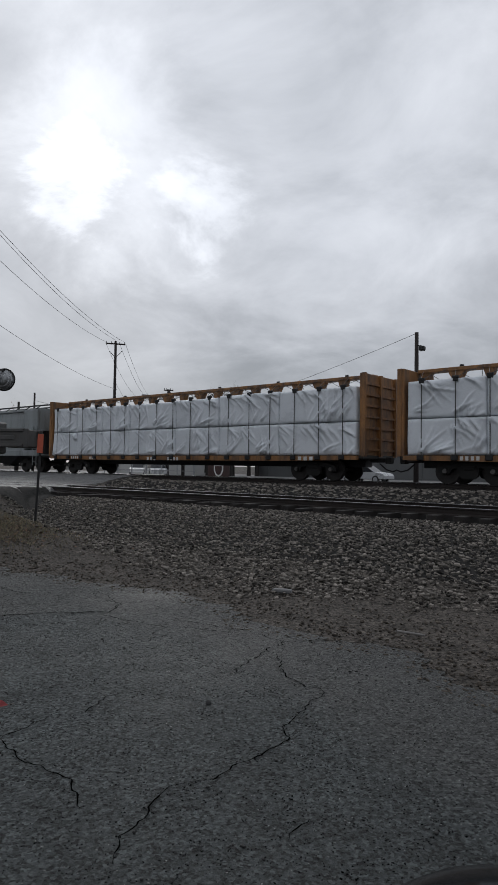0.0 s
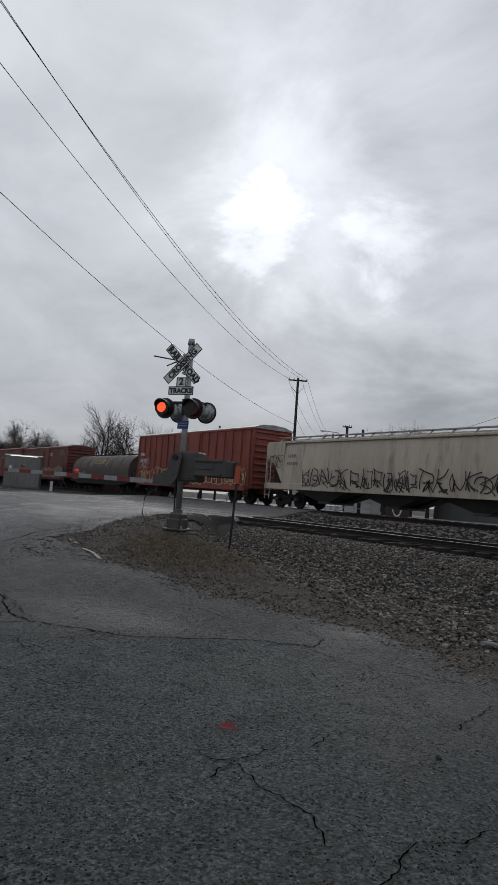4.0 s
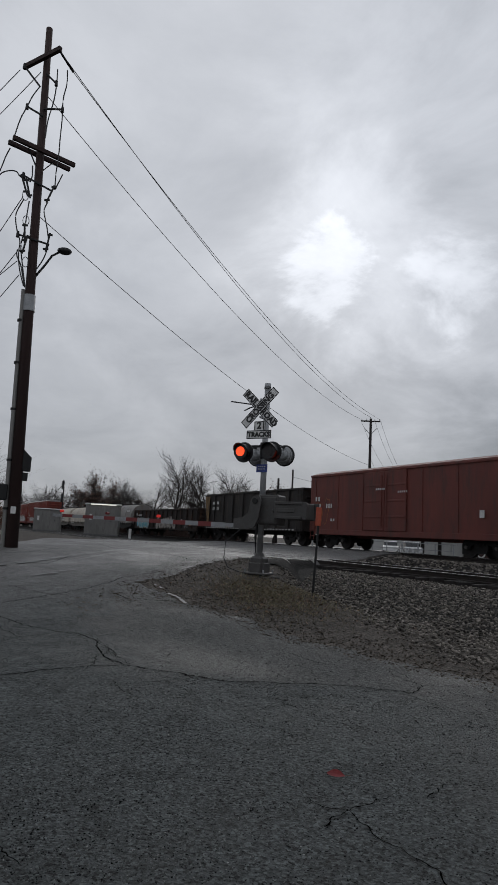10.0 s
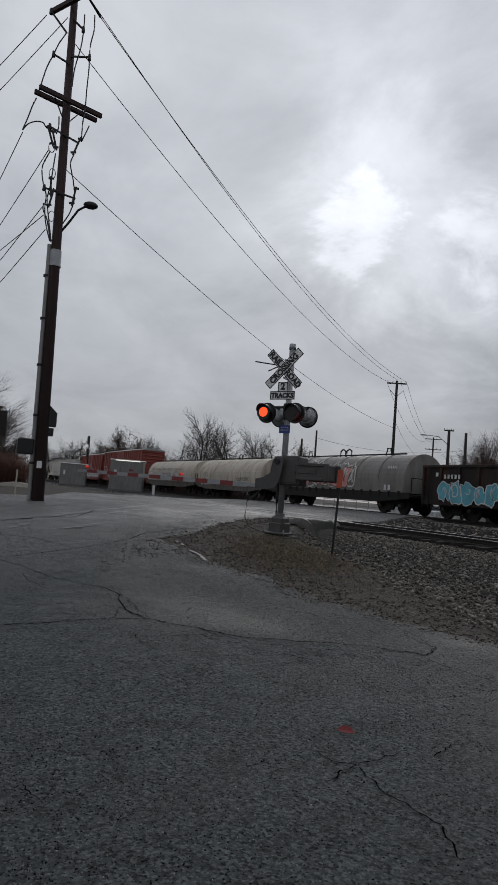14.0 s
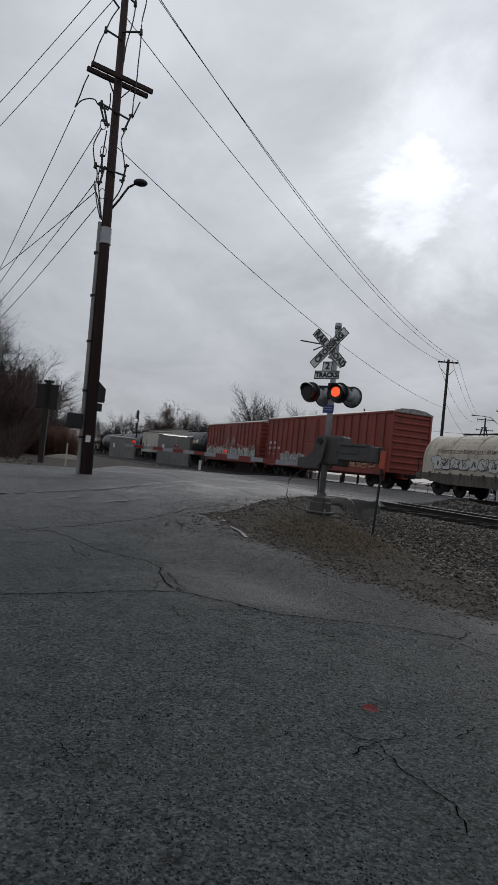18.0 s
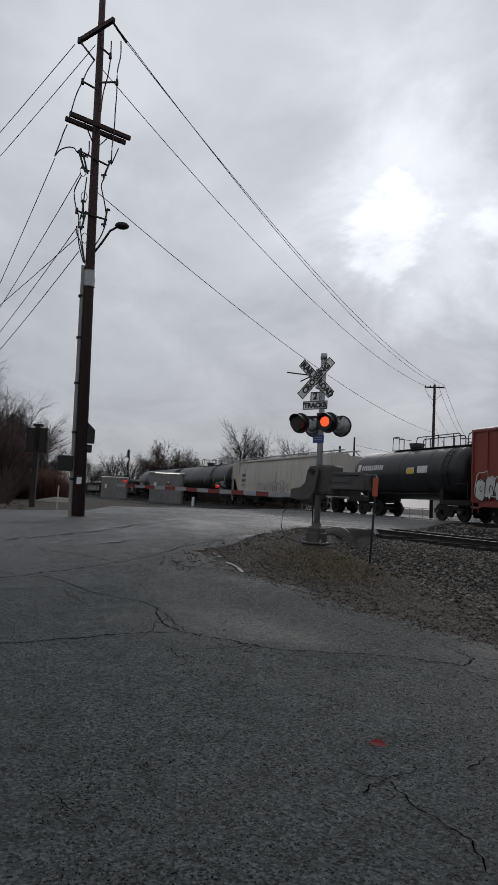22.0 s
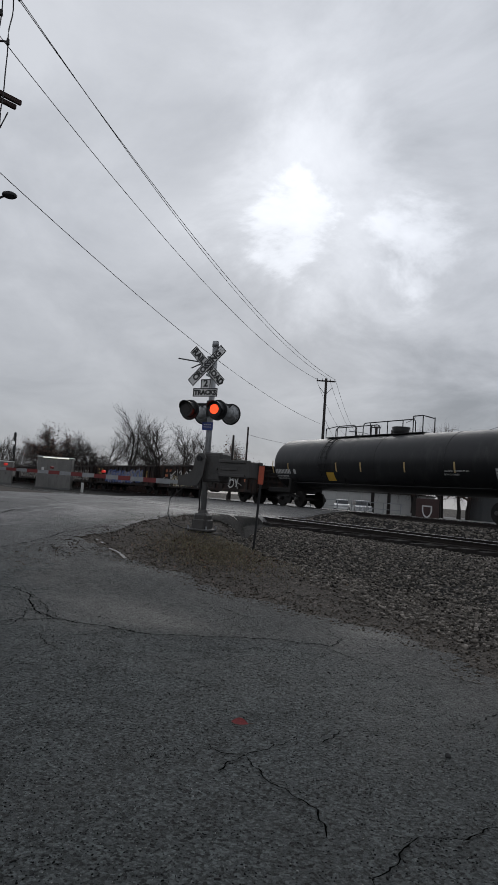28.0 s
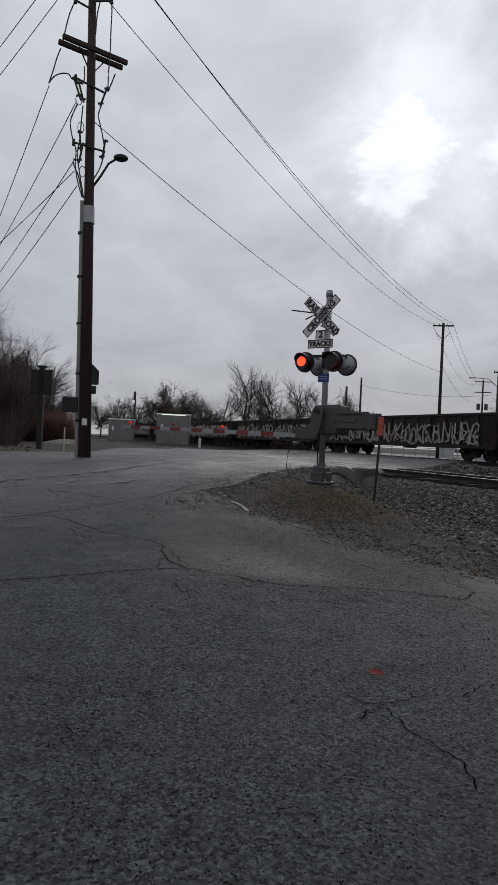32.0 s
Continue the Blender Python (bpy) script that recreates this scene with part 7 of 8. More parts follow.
# wires from the big pole to the far one, and on
WIRE = "thin black overhead wire"
wire("overhead_wire", (-19.17, 2.52, 16.16), FAR_TOP + Vector((0, 0, 0.1)), 1.50, 0.0135, WIRE)
wire("overhead_wire", (-19.69, 3.06, 16.02), FAR_TOP + Vector((0.5, 0.75, -0.1)), 1.48, 0.0135, WIRE)
wire("overhead_wire", (-19.94, 2.36, 15.1), FAR_TOP + Vector((-0.5, -0.75, -0.1)), 1.4, 0.0135, WIRE)
wire("overhead_wire", (-19.89, 2.53, 11.01), (-47.3, 37.6, 8.6), 1.05, 0.0125, WIRE)
for k in (-0.5, 0.2, 0.5):
    wire("overhead_wire", FAR_TOP + Vector((k, 1.5 * k, -0.2)), (-82.1 + k, 73.2 + 1.5 * k, 12.7), 2.0, 0.014, WIRE)
wire("overhead_wire", (-47.1, 37.2, 9.3), (-82.1, 73.2, 10.6), 2.0, 0.014, WIRE)
wire("overhead_wire", (-17.1, 36.4, 9.9), (-47.1, 42.0, 5.5), 0.5, 0.014, WIRE)
wire("overhead_wire", (-59.6, 36.7, 8.2), (-51.0, 52.0, 8.4), 1.0, 0.014, WIRE)
for u, z0, x1, y1, z1 in ((-0.78, 15.7, -66.75, -16.39, 13.64), (-0.16, 15.82, -66.97, -14.97, 13.87), (-1.2, 11.86, -69.32, -7.47, 0.89), (-0.41, 11.54, -69.21, -6.68, 7.21), (-0.45, 9.77, -69.2, -6.67, 7.77), (-0.43, 9.47, -67.89, -12.16, 8.51), (-0.35, 9.04, -69.18, -6.55, 7.1)):
    ft = (z0 - 0.85) / 16.55
    wire("overhead_wire", (-19.80 - 0.18 * ft + 0.135 * u, 2.70 - 0.45 * ft + 0.99 * u, z0), (x1, y1, z1), 1.2, 0.0135, WIRE)


# ---- trees and brush ----
def tree_arrays(seed, size, levels, spread_, droop=0.0, twigs=3, thick=1.0):
    """Tapered limbs that fork again and again; returns places, faces and the ends of the twigs."""
    rng = np.random.default_rng(seed)
    tips = []
    wood, twig = ([], []), ([], [])

    def limb(p, d, ln, r, lv):
        V, F = wood if lv == levels else twig
        seg = 4 if lv >= levels - 1 else 3
        n = 4 if lv > 0 else 2
        q = p.copy()
        prev = None
        for k in range(n + 1):
            f = k / n
            rr = r * (1 - 0.55 * f)
            side = np.cross(d, (0.3, 0.5, 0.8))
            side /= np.linalg.norm(side) + 1e-9
            up = np.cross(side, d)
            ring = [q + rr * (math.cos(2 * math.pi * j / seg) * side + math.sin(2 * math.pi * j / seg) * up) for j in range(seg)]
            i = len(V)
            V.extend(ring)
            if prev is not None:
                for j in range(seg):
                    F.append((prev + j, prev + (j + 1) % seg, i + (j + 1) % seg, i + j))
            prev = i
            if k < n:
                q = q + d * ln / n
                d = d + rng.normal(0, 0.13, 3) + np.array((0, 0, 0.05 - droop))
                d = d / np.linalg.norm(d)
                if lv > 0 and k >= (1 if lv == levels else 0):
                    for _ in range(rng.integers(1, twigs + 1)):
                        a = rng.normal(0, spread_, 3)
                        nd = d * 0.75 + a
                        nd /= np.linalg.norm(nd)
                        limb(q, nd, ln * rng.uniform(0.45, 0.75), rr * 0.55, lv - 1)
        if lv == 0:
            tips.append(q)
        else:
            limb(q, d, ln * 0.6, r * 0.42, lv - 1)

    limb(np.zeros(3), np.array((0.02, 0.02, 1.0)), size, size * 0.045 * thick, levels)
    return [np.array(a) for a in (*wood, *twig, tips)]


def bare_tree(name, seed, size, levels, spread_, label, leaves=0, material=None, twigs=3, thick=1.0):
    V, F, V2, F2, tips = tree_arrays(seed, size, levels, spread_, twigs=twigs, thick=thick)
    s1 = 1.0 / V2[:, 2].max()
    V, V2, tips = V * s1, V2 * s1, tips * s1
    tr = thing(name, Matrix(), label, "tree", "bare trees")
    arrays("trunk", V, F, M_BARK, tr)
    arrays("crown", V2, F2, material or M_BARK, tr)
    if leaves:
        rng = np.random.default_rng(seed)
        p = tips[rng.integers(0, len(tips), leaves)] + rng.normal(0, 0.012, (leaves, 3))
        a, b = rng.normal(0, 0.005, (leaves, 3)), rng.normal(0, 0.005, (leaves, 3))
        v = np.stack([p - a, p + b, p + a, p - b], 1).reshape(-1, 3)
        arrays("dead_leaves", v, np.arange(4 * leaves).reshape(-1, 4), M_DEADLEAF, tr)
    return tr


def put(tr, x, y, s, turn, sink=0.1):
    return copy_thing(tr, pose(x, y, float(height(x, y)) - sink, 0, 0, turn) @ Matrix.Scale(s / tr.scale.x, 4))


kinds = [
    bare_tree("bare_tree", 1, 3.4, 4, 0.50, "bare grey-brown tree with fine upright twigs", twigs=2, thick=1.15),
    bare_tree("bare_tree", 2, 3.0, 4, 0.62, "bare spreading tree with dense twigs", twigs=3, thick=1.1),
    bare_tree("oak_tree", 3, 2.6, 4, 0.75, "oak with clinging dead brown leaves", 4200, twigs=3, thick=1.1),
    bare_tree("bare_bush", 5, 1.2, 4, 0.5, "bare brown bush with many upright stems", material=M_BUSH, twigs=2, thick=1.5),
    bare_tree("bare_tree", 12, 3.0, 4, 0.55, "bare grey-brown tree with many upright limbs", twigs=2, thick=1.2),
]


def place_trees():
    A, Bk, O, S, C = kinds
    A.matrix_world = pose(-82.0, 31.8, 0.9) @ Matrix.Scale(12.6, 4)
    Bk.matrix_world = pose(-92.0, 30.0, 0.9, 0, 0, 60) @ Matrix.Scale(9.0, 4)
    O.matrix_world = pose(-116.0, 31.0, 0.9) @ Matrix.Scale(11.8, 4)
    S.matrix_world = pose(-58.7, 61.5, 0.8) @ Matrix.Scale(11.2, 4)
    C.matrix_world = pose(-83.5, 37.5, 0.9, 0, 0, 140) @ Matrix.Scale(11.0, 4)
    bpy.context.view_layer.update()
    rng = random.Random(8)
    for k, (t, x, y, s) in enumerate((
        (C, -81, 35.8, 12.0), (A, -79.5, 38.3, 11.3), (C, -78.5, 40.8, 10.8), (C, -90, 32.5, 9.5), (A, -87, 33.8, 10.0), (O, -77, 44.8, 9.2),
        (O, -112, 33.5, 10.8), (Bk, -122, 30.0, 10.0), (A, -150, 29.0, 11.5), (Bk, -160, 30.0, 12.0), (A, -104, 31.5, 8.0),
        (Bk, -140, 30.0, 9.5), (S, -56.0, 63.5, 12.6), (S, -61.5, 61.0, 10.5), (S, -54.0, 64.5, 12.0), (S, -57.5, 60.5, 12.0), (S, -52.0, 66.5, 11.0), (S, -55.0, 62.0, 12.4), (S, -53.0, 65.0, 11.6), (A, -95, 40.0, 8.5), (Bk, -88, 44.0, 8.0),
        (A, -45, -0.8, 9.5), (Bk, -42, -3.5, 11.6), (A, -40, -7.0, 12.0), (Bk, -50, 1.4, 8.5), (A, -60, 5.0, 8.0), (Bk, -64, 6.0, 7.0),
        (S, -39, 0.2, 5.5), (S, -41, -1.0, 6.5), (S, -37, -1.8, 5.5), (S, -43, 0.8, 6.0), (S, -40, -3.5, 6.5), (S, -36.5, -4.5, 6.0), (S, -46, 1.6, 6.5), (S, -38, -6.5, 7.0), (S, -49, 2.0, 6.0), (S, -44, -2.4, 7.5), (S, -35.5, -7.5, 6.5), (S, -52, 2.6, 6.0),
        (Bk, -38, -10.0, 12.0), (A, -54, -3.0, 11.5), (Bk, -47, -2.5, 10.5), (Bk, -56, 1.0, 9.5), (Bk, -170, 27.0, 11.0), (A, -48, -7.0, 10.0),
    )):
        put(t, x, y, s, rng.uniform(0, 360))


place_trees()


def thicket(name, n, place, h0, h1, material, label, seed, lean=0.25, w=0.02):
    """A mass of thin stems, each three-sided and bent once."""
    rng = np.random.default_rng(seed)
    p = place(rng, n)
    n = len(p)
    hh = rng.uniform(h0, h1, n)
    d = rng.normal(0, lean, (n, 2))
    mid = p + np.stack([d[:, 0] * hh * 0.4, d[:, 1] * hh * 0.4, hh * 0.55], 1)
    tip = mid + np.stack([(d[:, 0] + rng.normal(0, lean, n)) * hh * 0.5, (d[:, 1] + rng.normal(0, lean, n)) * hh * 0.5, hh * 0.45], 1)
    V = np.zeros((n, 7, 3))
    for j in range(3):
        o = np.array((math.cos(2.09 * j), math.sin(2.09 * j), 0)) * w
        V[:, j], V[:, 3 + j] = p + o, mid + o * 0.7
    V[:, 6] = tip
    f = []
    for j in range(3):
        k = (j + 1) % 3
        f += [(j, k, 3 + k), (j, 3 + k, 3 + j), (3 + j, 3 + k, 6)]
    F = np.array(f)[None] + 7 * np.arange(n)[:, None, None]
    return tagged(arrays(name, V.reshape(-1, 3), F.reshape(-1, 3), material), label, "brush", kind="stuff")


def zone(x0, x1, y0, y1):
    def go(rng, n):
        x, y = rng.uniform(x0, x1, n), rng.uniform(y0, y1, n)
        return np.stack([x, y, height(x, y) - 0.05], 1)
    return go


thicket("brush", 26000, zone(-58, -36, -12, 1.5), 1.0, 5.0, M_BRUSH, "dense brown leafless brush at the roadside", 1, 0.5, 0.028)
thicket("brush_low", 6000, zone(-46, -29, -9, 1.2), 0.5, 2.2, M_BRUSH, "tangled brown weeds", 2, 0.5, 0.012)
thicket("rusty_brush", 7000, zone(-62, -45, 2.4, 5.4), 0.6, 2.6, M_REDBRUSH, "rust-red dry brush beyond the road", 3, 0.6, 0.02)
thicket("far_brush", 15000, zone(-165, -78, 29, 42), 1.0, 4.6, M_BRUSH, "grey-brown brush along the railway", 4, 0.3, 0.025)


def grass_zone(rng, n):
    x = rng.normal(-12.3, 0.95, n)
    y = rng.normal(6.95, 0.6, n)
    keep = ~on_road(x, y) & (y < 9.3) & (y > lot_edge(x) + 0.1)
    x, y = x[keep], y[keep]
    return np.stack([x, y, height(x, y)], 1)


thicket("dry_grass", 4200, grass_zone, 0.02, 0.09, M_GRASS, "short dry grass round the signal's foot", 6, 0.8, 0.006)


def litter(name, n, place, size, material, label, seed):
    rng = np.random.default_rng(seed)
    p = place(rng, n)
    n = len(p)
    a = rng.uniform(0, 6.28, n)
    u = np.stack([np.cos(a), np.sin(a), rng.normal(0, 0.25, n)], 1) * rng.uniform(*size, (n, 1))
    v = np.stack([-np.sin(a), np.cos(a), rng.normal(0, 0.25, n)], 1) * rng.uniform(*size, (n, 1)) * 0.6
    p[:, 2] += 0.02
    q = np.stack([p - u, p - v, p + u, p + v], 1).reshape(-1, 3)
    return tagged(arrays(name, q, np.arange(4 * n).reshape(-1, 4), material), label, "leaves", kind="stuff")


litter("fallen_leaves", 1500, grass_zone, (0.02, 0.05), M_LEAF, "brown fallen leaves in the grass", 3)
litter("roadside_leaves", 7000, zone(-33, -22, -6, 1.6), (0.04, 0.12), M_LEAF, "brown leaves and litter at the roadside", 4)
stones("roadside_rubble", 1500, zone(-33, -22, -5, 1.6), (0.05, 0.18), M_GRIT, "brown rubble at the roadside", 8)

# ---- roadside and railway equipment ----
sg = thing("sign_back", pose(-27.2, 1.9, 0.75, 0, 0, 70), "dark backs of sign boards on a post beside the brush", "sign")
part("post", box(B(), 0, 0, 1.75, 0.20, 0.20, 3.5, 0.01), M_FARPOLE, sg)
for x in (-0.28, 0.14):
    for z in (2.65, 3.1):
        part("board", box(B(), x + 0.07, -0.09, z, 0.40, 0.02, 0.42), M_FARPOLE, sg)
bm = B()
for z in (2.42, 2.88, 3.34):
    box(bm, 0, -0.06, z, 0.9, 0.04, 0.07)
box(bm, 0, 0, 3.5, 0.4, 0.2, 0.08)
part("batten", bm, M_FARPOLE, sg)
part("edge_strip", bar(B(), (0.45, -0.1, 2.2), (0.5, -0.1, 3.5), 0.03), M_GREY, sg)
st = thing("stake", pose(-25.6, 2.7, 0.75), "short pale wooden stake", "stake")
part("shaft", box(B(), 0, 0, 0.55, 0.07, 0.05, 1.1), M_HOPTAN, st)


def cabinet(x, y, w, d, hgt, turn, label, lamp=False):
    g = float(height(x, y))
    c = thing("signal_cabinet", pose(x, y, g, 0, 0, turn), label, "signal cabinet", "trackside cabinets")
    part("body", box(B(), 0, 0, hgt / 2, w, d, hgt, 0.03), M_ALU, c)
    part("plinth", box(B(), 0, 0, 0.1, w + 0.15, d + 0.15, 0.2, 0.03), M_FARLOT, c)
    bm = extrude(B(), [(-d / 2 - 0.12, hgt), (d / 2 + 0.12, hgt), (d / 2 + 0.12, hgt + 0.06), (0, hgt + 0.2), (-d / 2 - 0.12, hgt + 0.06)], "x", -w / 2 - 0.12, w / 2 + 0.12)
    part("roof", bm, M_ALU, c)
    dr = part("door", box(B(), w * 0.1, -d / 2 - 0.012, hgt * 0.5, w * 0.5, 0.03, hgt * 0.82, 0.008), M_ALU, c)
    part("handle", box(B(), w * 0.28, -d / 2 - 0.05, hgt * 0.5, 0.04, 0.05, 0.25, 0.01), M_DARK, dr)
    part("notice", box(B(), -w * 0.33, -d / 2 - 0.012, hgt * 0.6, 0.25, 0.012, 0.6), M_WHITE, c, "small white notices")
    if lamp:
        part("roof_lamp", box(B(), 0.1, -d / 2 - 0.14, hgt + 0.03, w * 0.75, 0.08, 0.08), M_LITWHITE, c, "lit strip lamp under the eave")
    return c


cabinet(-69.1, 18.9, 3.5, 2.4, 3.25, 68, "big aluminium trackside cabinet with a lit lamp under its roof", True)
cabinet(-92.2, 17.6, 3.5, 2.4, 2.95, 74, "aluminium trackside cabinet with a flat roof")
bo = thing("bollard", pose(-58.5, 18.6, 0.7), "short white bollard beside the crossing", "bollard")
part("shaft", rod(B(), (0, 0, 0), (0, 0, 1.0), 0.13, 0.13, 12), M_WHITE, bo)
rs = thing("railway_signal", pose(-98.0, 20.6, 0.8), "railway signal mast with two dark heads", "railway signal")
part("mast", rod(B(), (0, 0, 0), (0, 0, 6.6), 0.09, 0.09, 10), M_DARK, rs)
for z in (5.0, 6.9):
    hd = part("signal_head", box(B(), -0.0, -0.15, z, 0.75, 0.3, 1.35, 0.12), M_BLACK, rs)
mo = thing("gravel_heap", pose(-41.2, 4.3, 0.70), "low pale heap of gravel beyond the road", "gravel heap")
bm = B()
r = bmesh.ops.create_uvsphere(bm, u_segments=24, v_segments=12, radius=1)
bmesh.ops.transform(bm, matrix=Matrix.Diagonal((1.3, 1.5, 0.55, 1)), verts=r["verts"])
for v in bm.verts:
    v.co += Vector((0, 0, 0.12)) * noise.noise(v.co * 0.9)
smooth(part("mound", bm, mat("pale_gravel", (0.24, 0.225, 0.19), 0.9, var=0.3, scale=2, fine=25, bump=0.5), mo))

# ---- beyond the tracks: walls, parked cars, fence ----
M_WALL = mat("dark_metal_wall", (0.085, 0.088, 0.09), 0.6, var=0.15, scale=0.5, streak=6)
M_PALEWALL = mat("pale_wall", (0.42, 0.42, 0.41), 0.7, var=0.12, scale=0.5, streak=5)
M_CAR = mat("white_car_paint", (0.66, 0.66, 0.66), 0.25, var=0.04, bump=0.0)
M_CARDARK = mat("dark_car_paint", (0.008, 0.009, 0.011), 0.12, var=0.1, bump=0.0)
M_CARSILVER = mat("silver_car_paint", (0.40, 0.41, 0.42), 0.28, 0.4, var=0.05, bump=0.0)
M_GLASS = mat("dark_car_glass", (0.02, 0.022, 0.025), 0.08, var=0.1, bump=0.0)
M_BOARD = mat("dark_maroon_board", (0.045, 0.022, 0.020), 0.6, var=0.25, scale=2)
M_TYRE = mat("tyre", (0.02, 0.02, 0.02), 0.85)


def building(name, x, y, w, d, h0, wall, label, turn=0, bays=8):
    g = 0.44
    b = thing(name, pose(x, y, g, 0, 0, turn), label, "building")
    part("wall", box(B(), 0, 0, h0 / 2, w, d, h0), wall, b)
    part("roof", box(B(), 0, 0, h0 + 0.08, w + 0.4, d + 0.4, 0.16, 0.03), M_GREY, b)
    for k in range(bays):
        part("wall_rib", box(B(), -w / 2 + w * (k + 0.5) / bays, -d / 2 - 0.03, h0 / 2, 0.12, 0.06, h0 - 0.1), wall, b)
    return b


building("warehouse", -37.0, 70.0, 34.0, 8.0, 3.25, M_WALL, "long low dark grey metal-sided warehouse")
building("warehouse", 4.0, 112.0, 46.0, 8.0, 3.0, M_PALEWALL, "low pale metal warehouse building")
building("house", -66.0, 62.0, 14.0, 8.0, 2.6, M_PALEWALL, "low pale building behind the trees", 30)


def parked_car(x, y, turn, paint, label):
    c = thing("parked_car", pose(x, y, 0.46, 0, 0, turn), label, "car", "cars parked beyond the tracks")
    body = [(-2.2, 0.35), (-2.2, 0.78), (-1.75, 0.92), (1.2, 0.92), (2.0, 0.80), (2.2, 0.60), (2.2, 0.35)]
    part("body", extrude(B(), body, "y", -0.88, 0.88), paint, c)
    roof = [(-1.75, 0.92), (-1.2, 1.38), (0.35, 1.42), (1.15, 0.92)]
    part("cabin", extrude(B(), roof, "y", -0.74, 0.74), M_GLASS, c, "dark glazed cabin")
    part("roof", extrude(B(), [(-1.22, 1.36), (-1.1, 1.44), (0.25, 1.46), (0.42, 1.38)], "y", -0.72, 0.72), paint, c)
    for wx in (-1.35, 1.35):
        for wy in (-0.80, 0.80):
            w = part("wheel", rod(B(), (wx, wy - 0.1, 0.32), (wx, wy + 0.1, 0.32), 0.32, 0.32, 18), M_TYRE, c)
            part("rim", rod(B(), (wx, wy - 0.115, 0.32), (wx, wy + 0.115, 0.32), 0.19, 0.19, 12), M_STEEL, w)
    return c


parked_car(-28.0, 49.5, 0, M_CARSILVER, "silver saloon car parked facing along the tracks")
parked_car(-31.6, 51.5, 0, M_CAR, "white saloon car parked behind a silver one")
parked_car(-15.5, 74.0, 30, M_CARSILVER, "silver car parked beside a dark one")
parked_car(-10.5, 76.0, 25, M_CARDARK, "dark blue car parked beyond the tracks")
parked_car(-5.0, 75.0, 20, M_CAR, "white car parked beyond the tracks")
parked_car(-61.0, 51.7, 140, M_CAR, "white car parked near the crossing")
parked_car(-53.0, 47.5, 150, M_CARSILVER, "pale car parked near the crossing")
wl = thing("shield_board", pose(-36.2, 39.6, 0.46, 0, 0, 20), "dark board with a pale shield emblem", "sign")
part("board", box(B(), 0, 0, 0.95, 1.9, 0.08, 1.9, 0.02), M_BOARD, wl)
bm = extrude(B(), [(-0.42, 1.35), (0.42, 1.35), (0.42, 0.85), (0.25, 0.50), (0, 0.35), (-0.25, 0.50), (-0.42, 0.85)], "y", -0.07, -0.05)
part("shield", bm, M_MARK, wl, "pale shield-shaped emblem")
bm = extrude(B(), [(-0.30, 1.25), (0.30, 1.25), (0.30, 0.88), (0.18, 0.60), (0, 0.48), (-0.18, 0.60), (-0.30, 0.88)], "y", -0.085, -0.075)
part("shield_field", bm, M_BOARD, wl)


def fence(x0, x1, y, h0, label):
    f = thing("fence", pose(0, y, 0.46), label, "fence")
    n = int((x1 - x0) / 2.0)
    for k in range(n + 1):
        part("fence_post", rod(B(), (x0 + 2.0 * k, 0, 0), (x0 + 2.0 * k, 0, h0), 0.05, 0.05, 8), M_STEEL, f)
    for z in (0.25, h0 * 0.6, h0):
        part("fence_rail", bar(B(), (x0, 0, z), (x1, 0, z), 0.05), M_STEEL, f)


fence(-60, -38, 38.5, 1.3, "pale steel rail fence beyond the tracks")

# ---- the dark car beside which the camera stands ----
def own_car():
    c = thing("dark_car", pose(1.60, 0.13, 0.02, 0, 0, 130.5), "dark glossy car parked on the lot", "car")
    bm = extrude(B(), [(-2.2, 0.3), (-2.2, 0.92), (-1.7, 1.02), (0.95, 1.02), (1.95, 0.95), (2.2, 0.86), (2.25, 0.6), (2.25, 0.3)], "y", -0.9, 0.9)
    bmesh.ops.bevel(bm, geom=bm.edges[:], offset=0.05, segments=3, affect="EDGES", profile=0.6)
    smooth(part("body", bm, M_CARDARK, c))
    bm = extrude(B(), [(-1.75, 1.0), (-1.1, 1.42), (0.1, 1.45), (0.95, 1.0)], "y", -0.74, 0.74)
    part("cabin", bm, M_GLASS, c, "dark glazed cabin")
    part("roof", extrude(B(), [(-1.12, 1.41), (-1.0, 1.48), (0.0, 1.49), (0.15, 1.44)], "y", -0.72, 0.72), M_CARDARK, c)
    bm = B()
    rr = bmesh.ops.create_uvsphere(bm, u_segments=32, v_segments=16, radius=1)
    bmesh.ops.transform(bm, matrix=Matrix.Translation((1.62, 0.46, 0.908)) @ Matrix.Diagonal((0.66, 0.42, 0.16, 1)), verts=rr["verts"])
    smooth(part("fender", bm, M_CARDARK, c, "rounded glossy front wing"))
    for s in (-1, 1):
        part("headlight", box(B(), 2.14, s * 0.62, 0.80, 0.22, 0.42, 0.14, 0.04), M_STEEL, c, "clear headlamp")
        part("hood_crease", tube(B(), [(2.0, s * 0.62, 0.955), (1.5, s * 0.66, 0.99), (0.95, s * 0.70, 1.02)], 0.012, 6), M_CARDARK, c)
        for wx in (-1.35, 1.4):
            w = part("wheel", rod(B(), (wx, s * 0.82 - 0.1, 0.33), (wx, s * 0.82 + 0.1, 0.33), 0.33, 0.33, 20), M_TYRE, c)
            part("rim", rod(B(), (wx, s * 0.82 - 0.11, 0.33), (wx, s * 0.82 + 0.11, 0.33), 0.2, 0.2, 12), M_STEEL, w)


own_car()

